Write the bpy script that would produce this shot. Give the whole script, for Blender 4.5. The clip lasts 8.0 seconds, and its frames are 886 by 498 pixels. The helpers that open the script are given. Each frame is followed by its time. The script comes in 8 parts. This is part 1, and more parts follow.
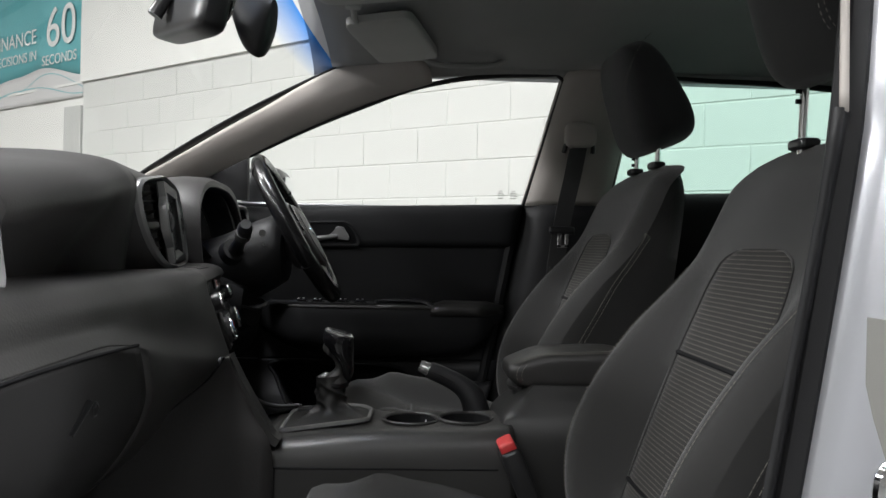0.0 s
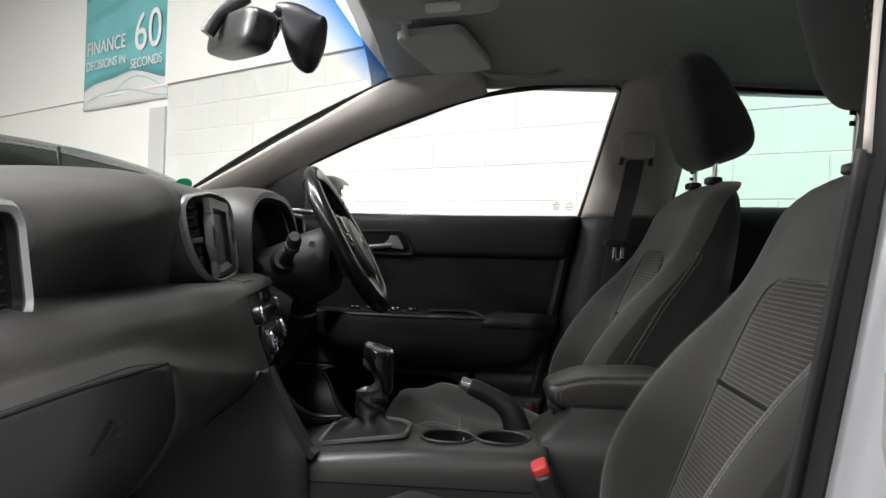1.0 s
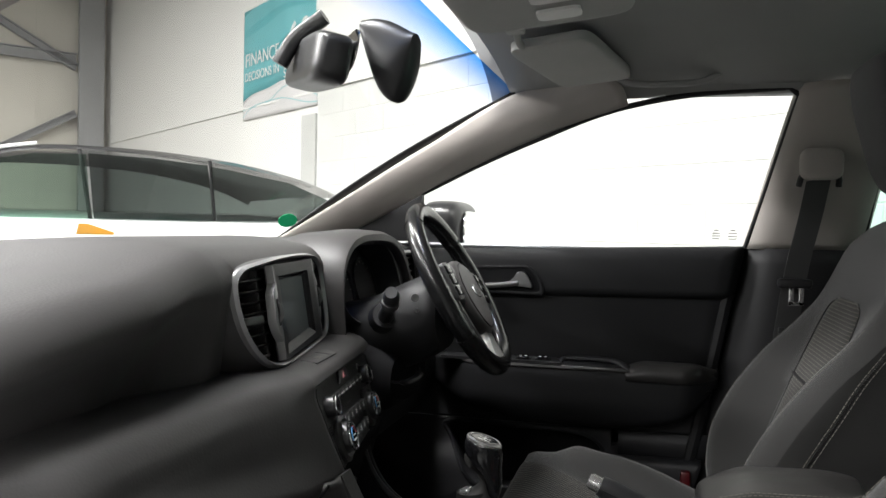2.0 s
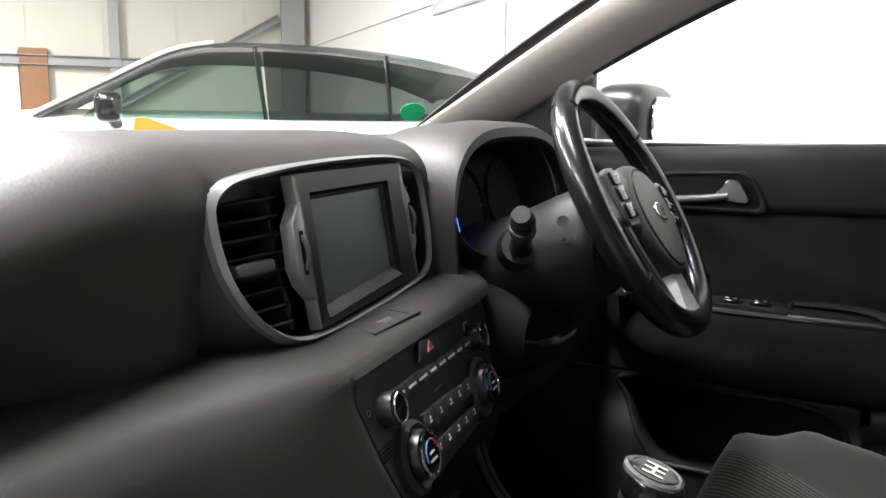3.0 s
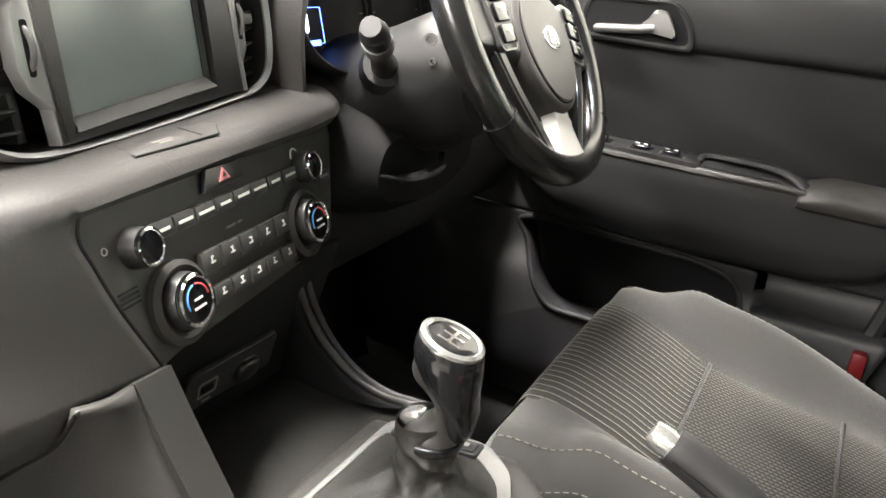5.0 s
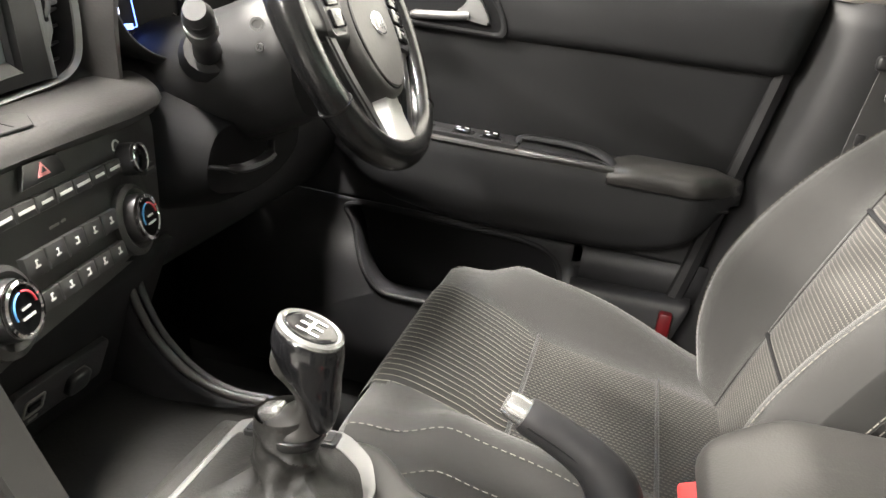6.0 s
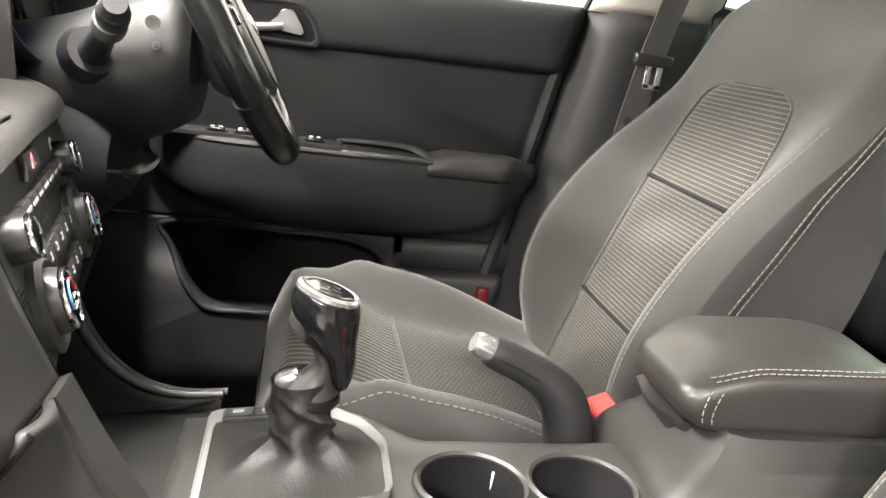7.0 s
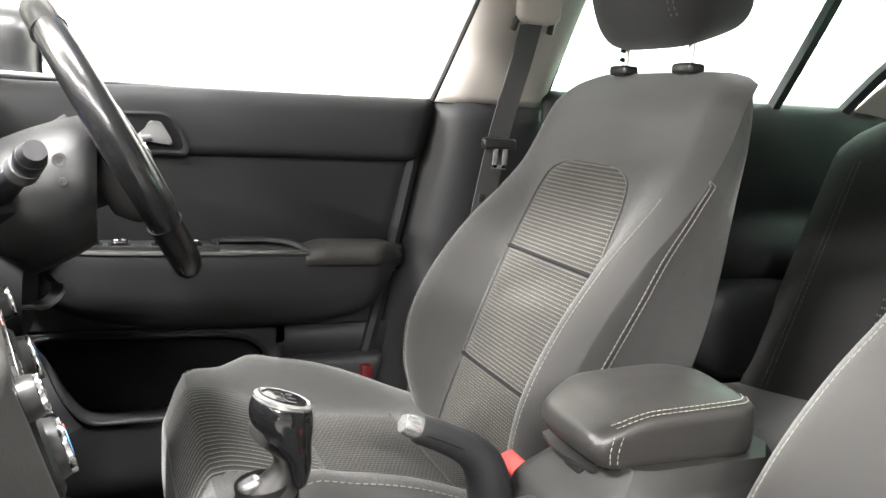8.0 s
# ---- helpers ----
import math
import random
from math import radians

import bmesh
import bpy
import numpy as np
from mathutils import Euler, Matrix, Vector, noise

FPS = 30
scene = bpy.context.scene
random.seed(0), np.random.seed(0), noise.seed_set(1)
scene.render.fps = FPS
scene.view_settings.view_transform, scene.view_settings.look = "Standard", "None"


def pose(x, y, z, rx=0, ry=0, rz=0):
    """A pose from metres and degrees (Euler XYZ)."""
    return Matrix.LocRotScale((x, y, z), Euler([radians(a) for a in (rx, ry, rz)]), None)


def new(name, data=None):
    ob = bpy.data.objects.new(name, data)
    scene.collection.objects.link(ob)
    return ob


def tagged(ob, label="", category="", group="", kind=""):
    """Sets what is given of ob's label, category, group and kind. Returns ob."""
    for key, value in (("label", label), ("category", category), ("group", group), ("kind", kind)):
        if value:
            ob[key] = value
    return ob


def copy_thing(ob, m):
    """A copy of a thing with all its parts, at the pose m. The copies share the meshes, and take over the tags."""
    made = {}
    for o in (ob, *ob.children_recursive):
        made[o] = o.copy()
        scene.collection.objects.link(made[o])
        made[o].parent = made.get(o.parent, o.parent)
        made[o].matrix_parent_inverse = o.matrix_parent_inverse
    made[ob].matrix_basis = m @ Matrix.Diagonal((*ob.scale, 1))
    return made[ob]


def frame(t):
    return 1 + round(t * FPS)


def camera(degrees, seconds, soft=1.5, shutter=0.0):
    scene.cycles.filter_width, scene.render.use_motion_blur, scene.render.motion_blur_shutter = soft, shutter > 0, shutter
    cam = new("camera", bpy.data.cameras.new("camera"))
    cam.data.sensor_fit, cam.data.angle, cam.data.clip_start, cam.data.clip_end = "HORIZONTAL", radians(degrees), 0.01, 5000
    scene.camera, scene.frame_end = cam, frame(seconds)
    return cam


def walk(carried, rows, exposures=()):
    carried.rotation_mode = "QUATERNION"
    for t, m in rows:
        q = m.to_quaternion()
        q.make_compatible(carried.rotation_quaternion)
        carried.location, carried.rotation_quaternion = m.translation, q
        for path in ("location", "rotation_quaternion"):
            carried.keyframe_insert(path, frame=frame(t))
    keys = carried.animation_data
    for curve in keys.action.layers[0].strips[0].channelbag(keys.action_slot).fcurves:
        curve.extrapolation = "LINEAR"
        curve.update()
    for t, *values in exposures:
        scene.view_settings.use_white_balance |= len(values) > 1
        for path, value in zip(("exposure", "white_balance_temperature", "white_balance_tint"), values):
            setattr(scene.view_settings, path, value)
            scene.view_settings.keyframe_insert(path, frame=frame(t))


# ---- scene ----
cam = camera(58.2, 8.0)
METRES, EYE, TILT, LEAN, TURN = 1.58, 1.08, -0.2, -1.2, -2.5
ROWS = [
    (0.0, 0.0, 0.0, 0.0, -0.0, 0.0, -0.0),
    (0.5, -0.0056, -0.0128, -0.0463, 1.08, -0.5, -0.84),
    (1.0, 0.0363, 0.0041, 0.0202, 5.5, -0.2, -1.03),
    (1.2, 0.0634, 0.0162, 0.0500, 7.84, -0.13, -0.60),
    (2.3, 0.0443, 0.2625, 0.0882, 21.49, -2.36, -0.12),
    (2.5, 0.0298, 0.3245, 0.0795, 25.07, -3.81, 0.09),
    (3.0, 0.0005, 0.4484, 0.0802, 31.33, -8.03, 0.37),
    (3.5, 0.0037, 0.5043, 0.0749, 34.52, -12.19, 0.03),
    (4.0, 0.0203, 0.5327, 0.0713, 35.73, -16.52, -0.95),
    (4.5, 0.0379, 0.5443, 0.0709, 34.68, -18.86, -2.13),
    (4.7, 0.0393, 0.5470, 0.0761, 33.36, -20.13, -3.13),
    (5.8, 0.0319, 0.5495, 0.0727, 20.89, -21.20, -6.28),
    (6.0, 0.0217, 0.5407, 0.0722, 16.94, -20.54, -6.31),
    (6.5, -0.0255, 0.5162, 0.0594, 7.29, -18.96, -7.15),
    (7.0, -0.1098, 0.4742, 0.0358, -6.71, -15.51, -6.58),
    (7.5, -0.1639, 0.4454, 0.0371, -16.21, -12.49, -4.63),
    (8.0, -0.1713, 0.4385, 0.0633, -20.11, -10.04, -3.07),
]
walk(cam, [(t, pose(0, 0, EYE, TILT, LEAN, TURN) @ pose(METRES * x, METRES * y, METRES * z, 90 + pitch, roll, yaw)) for t, x, y, z, yaw, pitch, roll in ROWS],
     exposures=[(0.0, 0.08, 6200, 10), (0.5, 0.36, 6250, 10), (1.0, 0.48, 6350, 10), (2.5, 0.95, 6300, 10), (3.5, 1.75, 6300, 10), (4.5, 3.0, 6800, 10), (6.0, 3.05, 6900, 10), (7.0, 3.08, 6900, 10), (8.0, 2.95, 6500, 10)])


# ---------------------------------------------------------------- light
world = bpy.data.worlds.new("hall_air")
scene.world = world
world.use_nodes = True
world.node_tree.nodes["Background"].inputs[0].default_value = (0.9, 0.95, 1.0, 1)
world.node_tree.nodes["Background"].inputs[1].default_value = 0.02

LAMP_W = 190.0
LAMPS = [(-6.4, -1.6, 1.8), (0.5, -2.6, 0.09), (-3.2, -3.6, 0.6), (-1.6, -6.2, 1.0), (-8.0, 2.0, 3.2), (-3.8, 2.2, 1.3), (2.8, 0.3, 1.0), (5.0, -0.5, 1.0), (-1.1, 1.0, 0.8)]
LAMP_Z = 4.5

# ---------------------------------------------------------------- materials
def nodes_of(name):
    m = bpy.data.materials.new(name)
    m.use_nodes = True
    nt = m.node_tree
    return m, nt, nt.nodes["Principled BSDF"]


def link(nt, a, b):
    nt.links.new(a, b)


def node(nt, kind, **kw):
    n = nt.nodes.new(kind)
    for k, v in kw.items():
        n.inputs[k].default_value = v
    return n


def mat(name, col, rough=0.5, metal=0.0, grain=0.0, grain_scale=900.0, vary=0.12, vary_scale=9.0, spec=0.5, sheen=0.0, coat=0.0, rough_vary=0.12):
    """A procedural surface: two scales of colour variation, uneven gloss and a fine relief."""
    m, nt, b = nodes_of(name)
    tc = nt.nodes.new("ShaderNodeTexCoord")
    big = node(nt, "ShaderNodeTexNoise", Scale=vary_scale, Detail=4.0)
    fine = node(nt, "ShaderNodeTexNoise", Scale=grain_scale, Detail=3.0)
    for n in (big, fine):
        link(nt, tc.outputs["Object"], n.inputs["Vector"])
    mix = nt.nodes.new("ShaderNodeMix")
    mix.data_type = "RGBA"
    mix.inputs[6].default_value = (*[max(0.0, c * (1 - vary)) for c in col], 1)
    mix.inputs[7].default_value = (*[min(1.0, c * (1 + vary)) for c in col], 1)
    link(nt, big.outputs["Fac"], mix.inputs[0])
    mix2 = nt.nodes.new("ShaderNodeMix")
    mix2.data_type = "RGBA"
    mix2.blend_type = "MULTIPLY"
    mix2.inputs[0].default_value = vary
    link(nt, mix.outputs[2], mix2.inputs[6])
    link(nt, fine.outputs["Fac"], mix2.inputs[7])
    link(nt, mix2.outputs[2], b.inputs["Base Color"])
    rr = nt.nodes.new("ShaderNodeMapRange")
    rr.inputs[3].default_value, rr.inputs[4].default_value = max(0.02, rough * (1 - rough_vary)), min(1.0, rough * (1 + rough_vary))
    link(nt, big.outputs["Fac"], rr.inputs[0])
    link(nt, rr.outputs[0], b.inputs["Roughness"])
    b.inputs["Metallic"].default_value = metal
    b.inputs["Specular IOR Level"].default_value = spec
    b.inputs["Sheen Weight"].default_value = sheen
    b.inputs["Coat Weight"].default_value = coat
    if grain:
        bump = node(nt, "ShaderNodeBump", Strength=grain, Distance=0.0006)
        link(nt, fine.outputs["Fac"], bump.inputs["Height"])
        link(nt, bump.outputs["Normal"], b.inputs["Normal"])
    return m


def leather_grain(name, col, rough, scale=420.0, strength=0.5, sheen=0.0, spec=0.5):
    """Moulded skin with a pebbled leather-like relief."""
    m = mat(name, col, rough, grain=0.0, vary=0.15, spec=spec, sheen=sheen)
    nt = m.node_tree
    b = nt.nodes["Principled BSDF"]
    tc = nt.nodes.new("ShaderNodeTexCoord")
    vor = node(nt, "ShaderNodeTexVoronoi", Scale=scale)
    link(nt, tc.outputs["Object"], vor.inputs["Vector"])
    bump = node(nt, "ShaderNodeBump", Strength=strength, Distance=0.0004)
    link(nt, vor.outputs["Distance"], bump.inputs["Height"])
    link(nt, bump.outputs["Normal"], b.inputs["Normal"])
    return m


def woven(name, base, thread, lines, dashes, along="Y", wide=0.14, unbroken=False):
    """Seat insert cloth: fine ribs along the surface's own u, with pale broken threads on each rib."""
    m, nt, b = nodes_of(name)
    uv = nt.nodes.new("ShaderNodeUVMap")
    sep = nt.nodes.new("ShaderNodeSeparateXYZ")
    link(nt, uv.outputs["UV"], sep.inputs[0])

    def math(op, a, v=None, c=None):
        n = nt.nodes.new("ShaderNodeMath")
        n.operation = op
        for i, s in enumerate((a, v, c)):
            if s is None:
                continue
            if isinstance(s, (int, float)):
                n.inputs[i].default_value = s
            else:
                link(nt, s, n.inputs[i])
        return n.outputs[0]

    row = math("MULTIPLY", sep.outputs[along], lines)
    rowf = math("FRACT", row)
    rib = math("PINGPONG", row, 0.5)
    thread_row = math("LESS_THAN", math("ABSOLUTE", math("SUBTRACT", rowf, 0.5)), wide)
    odd = math("MULTIPLY", math("MODULO", math("FLOOR", row), 2.0), 0.5)
    dash = math("FRACT", math("ADD", math("MULTIPLY", sep.outputs["X" if along == "Y" else "Y"], dashes), odd))
    dash_on = math("LESS_THAN", dash, 2.0 if unbroken else 0.62)
    tc = nt.nodes.new("ShaderNodeTexCoord")
    noise_n = node(nt, "ShaderNodeTexNoise", Scale=30.0, Detail=5.0)
    link(nt, tc.outputs["Object"], noise_n.inputs["Vector"])
    fac = math("MULTIPLY", math("MULTIPLY", thread_row, dash_on), math("ADD", math("MULTIPLY", noise_n.outputs["Fac"], 0.8), 0.5))
    mix = nt.nodes.new("ShaderNodeMix")
    mix.data_type = "RGBA"
    mix.inputs[6].default_value = (*base, 1)
    mix.inputs[7].default_value = (*thread, 1)
    link(nt, fac, mix.inputs[0])
    link(nt, mix.outputs[2], b.inputs["Base Color"])
    b.inputs["Roughness"].default_value = 0.85
    b.inputs["Sheen Weight"].default_value = 0.12
    b.inputs["Specular IOR Level"].default_value = 0.25
    bump = node(nt, "ShaderNodeBump", Strength=0.7, Distance=0.0012)
    link(nt, rib, bump.inputs["Height"])
    link(nt, bump.outputs["Normal"], b.inputs["Normal"])
    return m


def glass(name, col, rough=0.0, band=False):
    """A thin pane: clear or tinted, with a mirror-like gloss that grows at flat angles."""
    m, nt, b = nodes_of(name)
    nt.nodes.remove(b)
    clear = nt.nodes.new("ShaderNodeBsdfTransparent")
    clear.inputs[0].default_value = (*col, 1)
    shine = nt.nodes.new("ShaderNodeBsdfGlossy")
    shine.inputs["Roughness"].default_value = rough
    face = nt.nodes.new("ShaderNodeLayerWeight")
    steep = nt.nodes.new("ShaderNodeMath")
    steep.operation = "POWER"
    steep.inputs[1].default_value = 5.0
    link(nt, face.outputs["Facing"], steep.inputs[0])
    gain = nt.nodes.new("ShaderNodeMath")
    gain.operation = "MULTIPLY_ADD"
    gain.inputs[1].default_value, gain.inputs[2].default_value = 0.5, 0.03
    link(nt, steep.outputs[0], gain.inputs[0])
    mixs = nt.nodes.new("ShaderNodeMixShader")
    link(nt, gain.outputs[0], mixs.inputs[0])
    link(nt, clear.outputs[0], mixs.inputs[1])
    link(nt, shine.outputs[0], mixs.inputs[2])
    link(nt, mixs.outputs[0], nt.nodes["Material Output"].inputs["Surface"])
    if band:
        uv = nt.nodes.new("ShaderNodeUVMap")
        sep = nt.nodes.new("ShaderNodeSeparateXYZ")
        link(nt, uv.outputs["UV"], sep.inputs[0])
        mc2 = nt.nodes.new("ShaderNodeMix")
        mc2.data_type = "RGBA"
        mc2.inputs[6].default_value = (0.96, 0.98, 0.97, 1)
        mc2.inputs[7].default_value = (*col, 1)
        link(nt, sep.outputs["Y"], mc2.inputs[0])
        link(nt, mc2.outputs[2], clear.inputs[0])
    return m


def glow(name, col, strength):
    m, nt, b = nodes_of(name)
    b.inputs["Base Color"].default_value = (*col, 1)
    b.inputs["Emission Color"].default_value = (*col, 1)
    b.inputs["Emission Strength"].default_value = strength
    return m


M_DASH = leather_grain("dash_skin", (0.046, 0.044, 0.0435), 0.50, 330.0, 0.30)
# same skin as the upper pad, darkened to paint in the lower dash's shade
M_DASHSHADE = leather_grain("shaded_dash_skin", (0.036, 0.0345, 0.0342), 0.50, 330.0, 0.30)
M_HARD = mat("hard_plastic", (0.022, 0.022, 0.024), 0.5, grain=0.5, grain_scale=1400, spec=0.4)
M_DOORCARD = mat("door_plastic", (0.017, 0.0174, 0.0188), 0.55, grain=0.5, grain_scale=1100, spec=0.25)
M_DOORMID = mat("door_middle_skin", (0.0140, 0.0143, 0.0155), 0.55, grain=0.5, grain_scale=1100, spec=0.25)
M_PANEL = mat("console_plastic", (0.028, 0.0275, 0.0265), 0.40, grain=0.35, grain_scale=1600, spec=0.45)
M_SATIN = mat("satin_black", (0.018, 0.018, 0.019), 0.33, grain=0.1, grain_scale=2000)
M_GLOSS = mat("gloss_black", (0.008, 0.008, 0.009), 0.12, vary=0.05)
# near-black for joints; in recesses, footwell and cubby it puts shade into colour
M_VOID = mat("joint_and_shade_black", (0.010, 0.010, 0.011), 0.8, spec=0.15)
M_SILVER = mat("satin_silver", (0.29, 0.29, 0.29), 0.34, metal=0.45, grain=0.08, grain_scale=2500, vary=0.05)
M_FRAME = mat("frame_silver", (0.20, 0.20, 0.198), 0.36, metal=0.4, grain=0.08, grain_scale=2500, vary=0.05)
M_SPOKE = mat("bright_silver", (0.62, 0.62, 0.61), 0.30, metal=0.25, vary=0.04)
M_SHAFT = mat("lever_neck", (0.034, 0.033, 0.032), 0.40, metal=0.0, vary=0.06)
M_BOX = mat("box_plastic", (0.019, 0.0188, 0.0182), 0.45, grain=0.35, grain_scale=1600, spec=0.4)
M_GREY = mat("grey_trim", (0.16, 0.16, 0.16), 0.42, metal=0.55, vary=0.08)
M_CHROME = mat("chrome", (0.82, 0.82, 0.83), 0.08, metal=1.0, vary=0.03)
M_LEATHER = leather_grain("black_leather", (0.009, 0.009, 0.0095), 0.23, 520.0, 0.2, spec=0.5)
M_GAITER = leather_grain("gaiter_leather", (0.017, 0.0167, 0.0160), 0.50, 420.0, 0.5, spec=0.4)
M_BRIGHT = mat("bright_plated", (0.46, 0.46, 0.455), 0.22, metal=0.75, vary=0.04)
M_ARMREST = leather_grain("armrest_skin", (0.024, 0.023, 0.022), 0.40, 480.0, 0.25, spec=0.55)
M_CLOTH = mat("seat_cloth", (0.028, 0.0275, 0.0265), 0.85, grain=0.8, grain_scale=1500, sheen=0.3, spec=0.25, vary=0.2)
M_HEADCLOTH = mat("headrest_cloth", (0.040, 0.040, 0.042), 0.9, grain=0.8, grain_scale=1500, sheen=0.3, spec=0.2, vary=0.2)
BASE_CLOTH, THREAD = (0.0195, 0.0187, 0.0172), (0.115, 0.108, 0.093)
M_INSERT = woven("insert_cloth", BASE_CLOTH, THREAD, 25.0, 42.0)
M_INSERT_MID = woven("insert_cloth_middle", BASE_CLOTH, THREAD, 32.0, 42.0)
M_CUSHION_A = woven("cushion_cloth_front", BASE_CLOTH, (0.20, 0.19, 0.166), 25.0, 1.0, "X", 0.075, True)
M_CUSHION_B = woven("cushion_cloth_rear", BASE_CLOTH, THREAD, 44.0, 26.0, "X")
M_APRON = woven("cushion_cloth_apron", BASE_CLOTH, (0.20, 0.19, 0.166), 25.0, 1.0, "X", 0.075, True)
M_STITCH = mat("stitch_thread", (0.19, 0.18, 0.158), 0.8, vary=0.1)
M_DARKSTITCH = mat("dark_stitch", (0.16, 0.15, 0.14), 0.8, vary=0.1)
M_ROOFLINING = mat("roof_lining", (0.33, 0.33, 0.32), 0.95, grain=0.7, grain_scale=1300, spec=0.15, vary=0.08)
M_PILLAR = mat("pillar_trim", (0.42, 0.39, 0.36), 0.8, grain=0.5, grain_scale=1300, spec=0.25, vary=0.06)
M_SHROUD = mat("shroud_plastic", (0.018, 0.018, 0.019), 0.5, grain=0.4, grain_scale=1200, spec=0.3)
# glovebox tone lowered: the shade beneath the ledge is part of this colour
M_GLOVESHADE = mat("shaded_glovebox_plastic", (0.022, 0.0215, 0.0217), 0.58, grain=0.4, grain_scale=1200, spec=0.3)
M_BASEPILLAR = mat("pillar_base_plastic", (0.012, 0.012, 0.013), 0.6, grain=0.4, grain_scale=1200, spec=0.3)
M_VISOR = mat("visor_vinyl", (0.42, 0.42, 0.40), 0.8, grain=0.5, grain_scale=1000, spec=0.25)
M_RUBBER = mat("rubber", (0.012, 0.012, 0.013), 0.6, spec=0.3)
M_PAINT = mat("silver_paint", (0.52, 0.53, 0.56), 0.30, metal=0.55, vary=0.015, coat=0.6, rough_vary=0.03)
M_GLASS = glass("window_glass", (0.97, 0.985, 0.97))
M_TINT = glass("rear_glass", (0.64, 0.89, 0.81))
M_BLUE = glass("sunband_glass", (0.02, 0.30, 0.95), band=True)
M_MIRROR = mat("mirror_glass", (0.85, 0.86, 0.87), 0.03, metal=1.0, vary=0.01)
M_RED = mat("red_plastic", (0.62, 0.05, 0.05), 0.4)
M_REFLECTOR = mat("red_reflector", (0.085, 0.003, 0.005), 0.35)
M_WHITE = mat("white_print", (0.72, 0.72, 0.70), 0.6)
M_PALEPRINT = mat("pale_print", (0.24, 0.235, 0.22), 0.6)
M_BLUEPRINT = mat("blue_print", (0.08, 0.30, 0.62), 0.5)
M_REDPRINT = mat("red_print", (0.70, 0.07, 0.09), 0.5)
# base lifted to grey, painting the reflection on the switched-off display
M_SCREEN = mat("screen_glass_greyed", (0.19, 0.215, 0.215), 0.22, vary=0.05, spec=0.6)
M_LCD = glow("lcd_blue", (0.10, 0.22, 0.95), 0.9)
M_LCDW = glow("lcd_white", (0.65, 0.75, 1.0), 0.8)
M_BELT = mat("belt_webbing", (0.055, 0.055, 0.055), 0.75, grain=0.6, grain_scale=900, sheen=0.2)
M_CARPET = mat("carpet", (0.030, 0.030, 0.031), 0.95, grain=1.0, grain_scale=700, spec=0.15)
M_BUTTON = mat("button_plastic", (0.034, 0.034, 0.034), 0.42, grain=0.1, grain_scale=2000, spec=0.5)
M_DUSTY = mat("dusty_plastic", (0.014, 0.0138, 0.0135), 0.45, grain=0.4, grain_scale=260, vary=0.4, vary_scale=40)


# ---------------------------------------------------------------- building helpers
def obj(name, me, material, parent=None, label=""):
    ob = new(name, me)
    if material is not None:
        me.materials.append(material)
    if parent is not None:
        ob.parent = parent
        if parent.type == "EMPTY":
            ob.matrix_parent_inverse = Matrix.Translation(parent.location).inverted()
    return tagged(ob, label=label)


def part(name, bm, material, parent, label="", smooth=True):
    """Links a bmesh as one mesh object under a thing or a part."""
    bmesh.ops.recalc_face_normals(bm, faces=bm.faces)
    me = bpy.data.meshes.new(name)
    bm.to_mesh(me)
    bm.free()
    for p in me.polygons:
        p.use_smooth = smooth
    ob = obj(name, me, material, parent, label)
    if smooth:
        me.set_sharp_from_angle(angle=radians(38))
    return ob


def thing(name, label, category, at=(0, 0, 0), group="", kind=""):
    ob = new(name)
    ob.location = at
    ob.empty_display_size = 0.05
    return tagged(ob, label, category, group, kind)


def spline(pts, n):
    """n points along a smooth curve through pts."""
    p = np.array(pts, float)
    k = len(p)
    if k == 2:
        return p[0] + (p[1] - p[0]) * np.linspace(0, 1, n)[:, None]
    ext = np.vstack([2 * p[0] - p[1], p, 2 * p[-1] - p[-2]])
    d = np.maximum(np.linalg.norm(np.diff(ext, axis=0), axis=1), 1e-9) ** 0.5
    tt = np.concatenate([[0], np.cumsum(d)])
    q = np.linspace(tt[1], tt[-2], n)
    out = np.zeros((n, p.shape[1]))
    for j, u in enumerate(q):
        i = int(np.clip(np.searchsorted(tt, u) - 1, 1, k - 1))
        t0, t1, t2, t3 = tt[i - 1:i + 3]
        P0, P1, P2, P3 = ext[i - 1:i + 3]
        A1 = (t1 - u) / (t1 - t0) * P0 + (u - t0) / (t1 - t0) * P1
        A2 = (t2 - u) / (t2 - t1) * P1 + (u - t1) / (t2 - t1) * P2
        A3 = (t3 - u) / (t3 - t2) * P2 + (u - t2) / (t3 - t2) * P3
        B1 = (t2 - u) / (t2 - t0) * A1 + (u - t0) / (t2 - t0) * A2
        B2 = (t3 - u) / (t3 - t1) * A2 + (u - t1) / (t3 - t1) * A3
        out[j] = (t2 - u) / (t2 - t1) * B1 + (u - t1) / (t2 - t1) * B2
    return out


def closed_spline(pts, n):
    p = [tuple(q) for q in pts]
    m = len(p)
    long = spline(p + p + p, 3 * n + 1)
    lo = n
    return long[lo:lo + n]


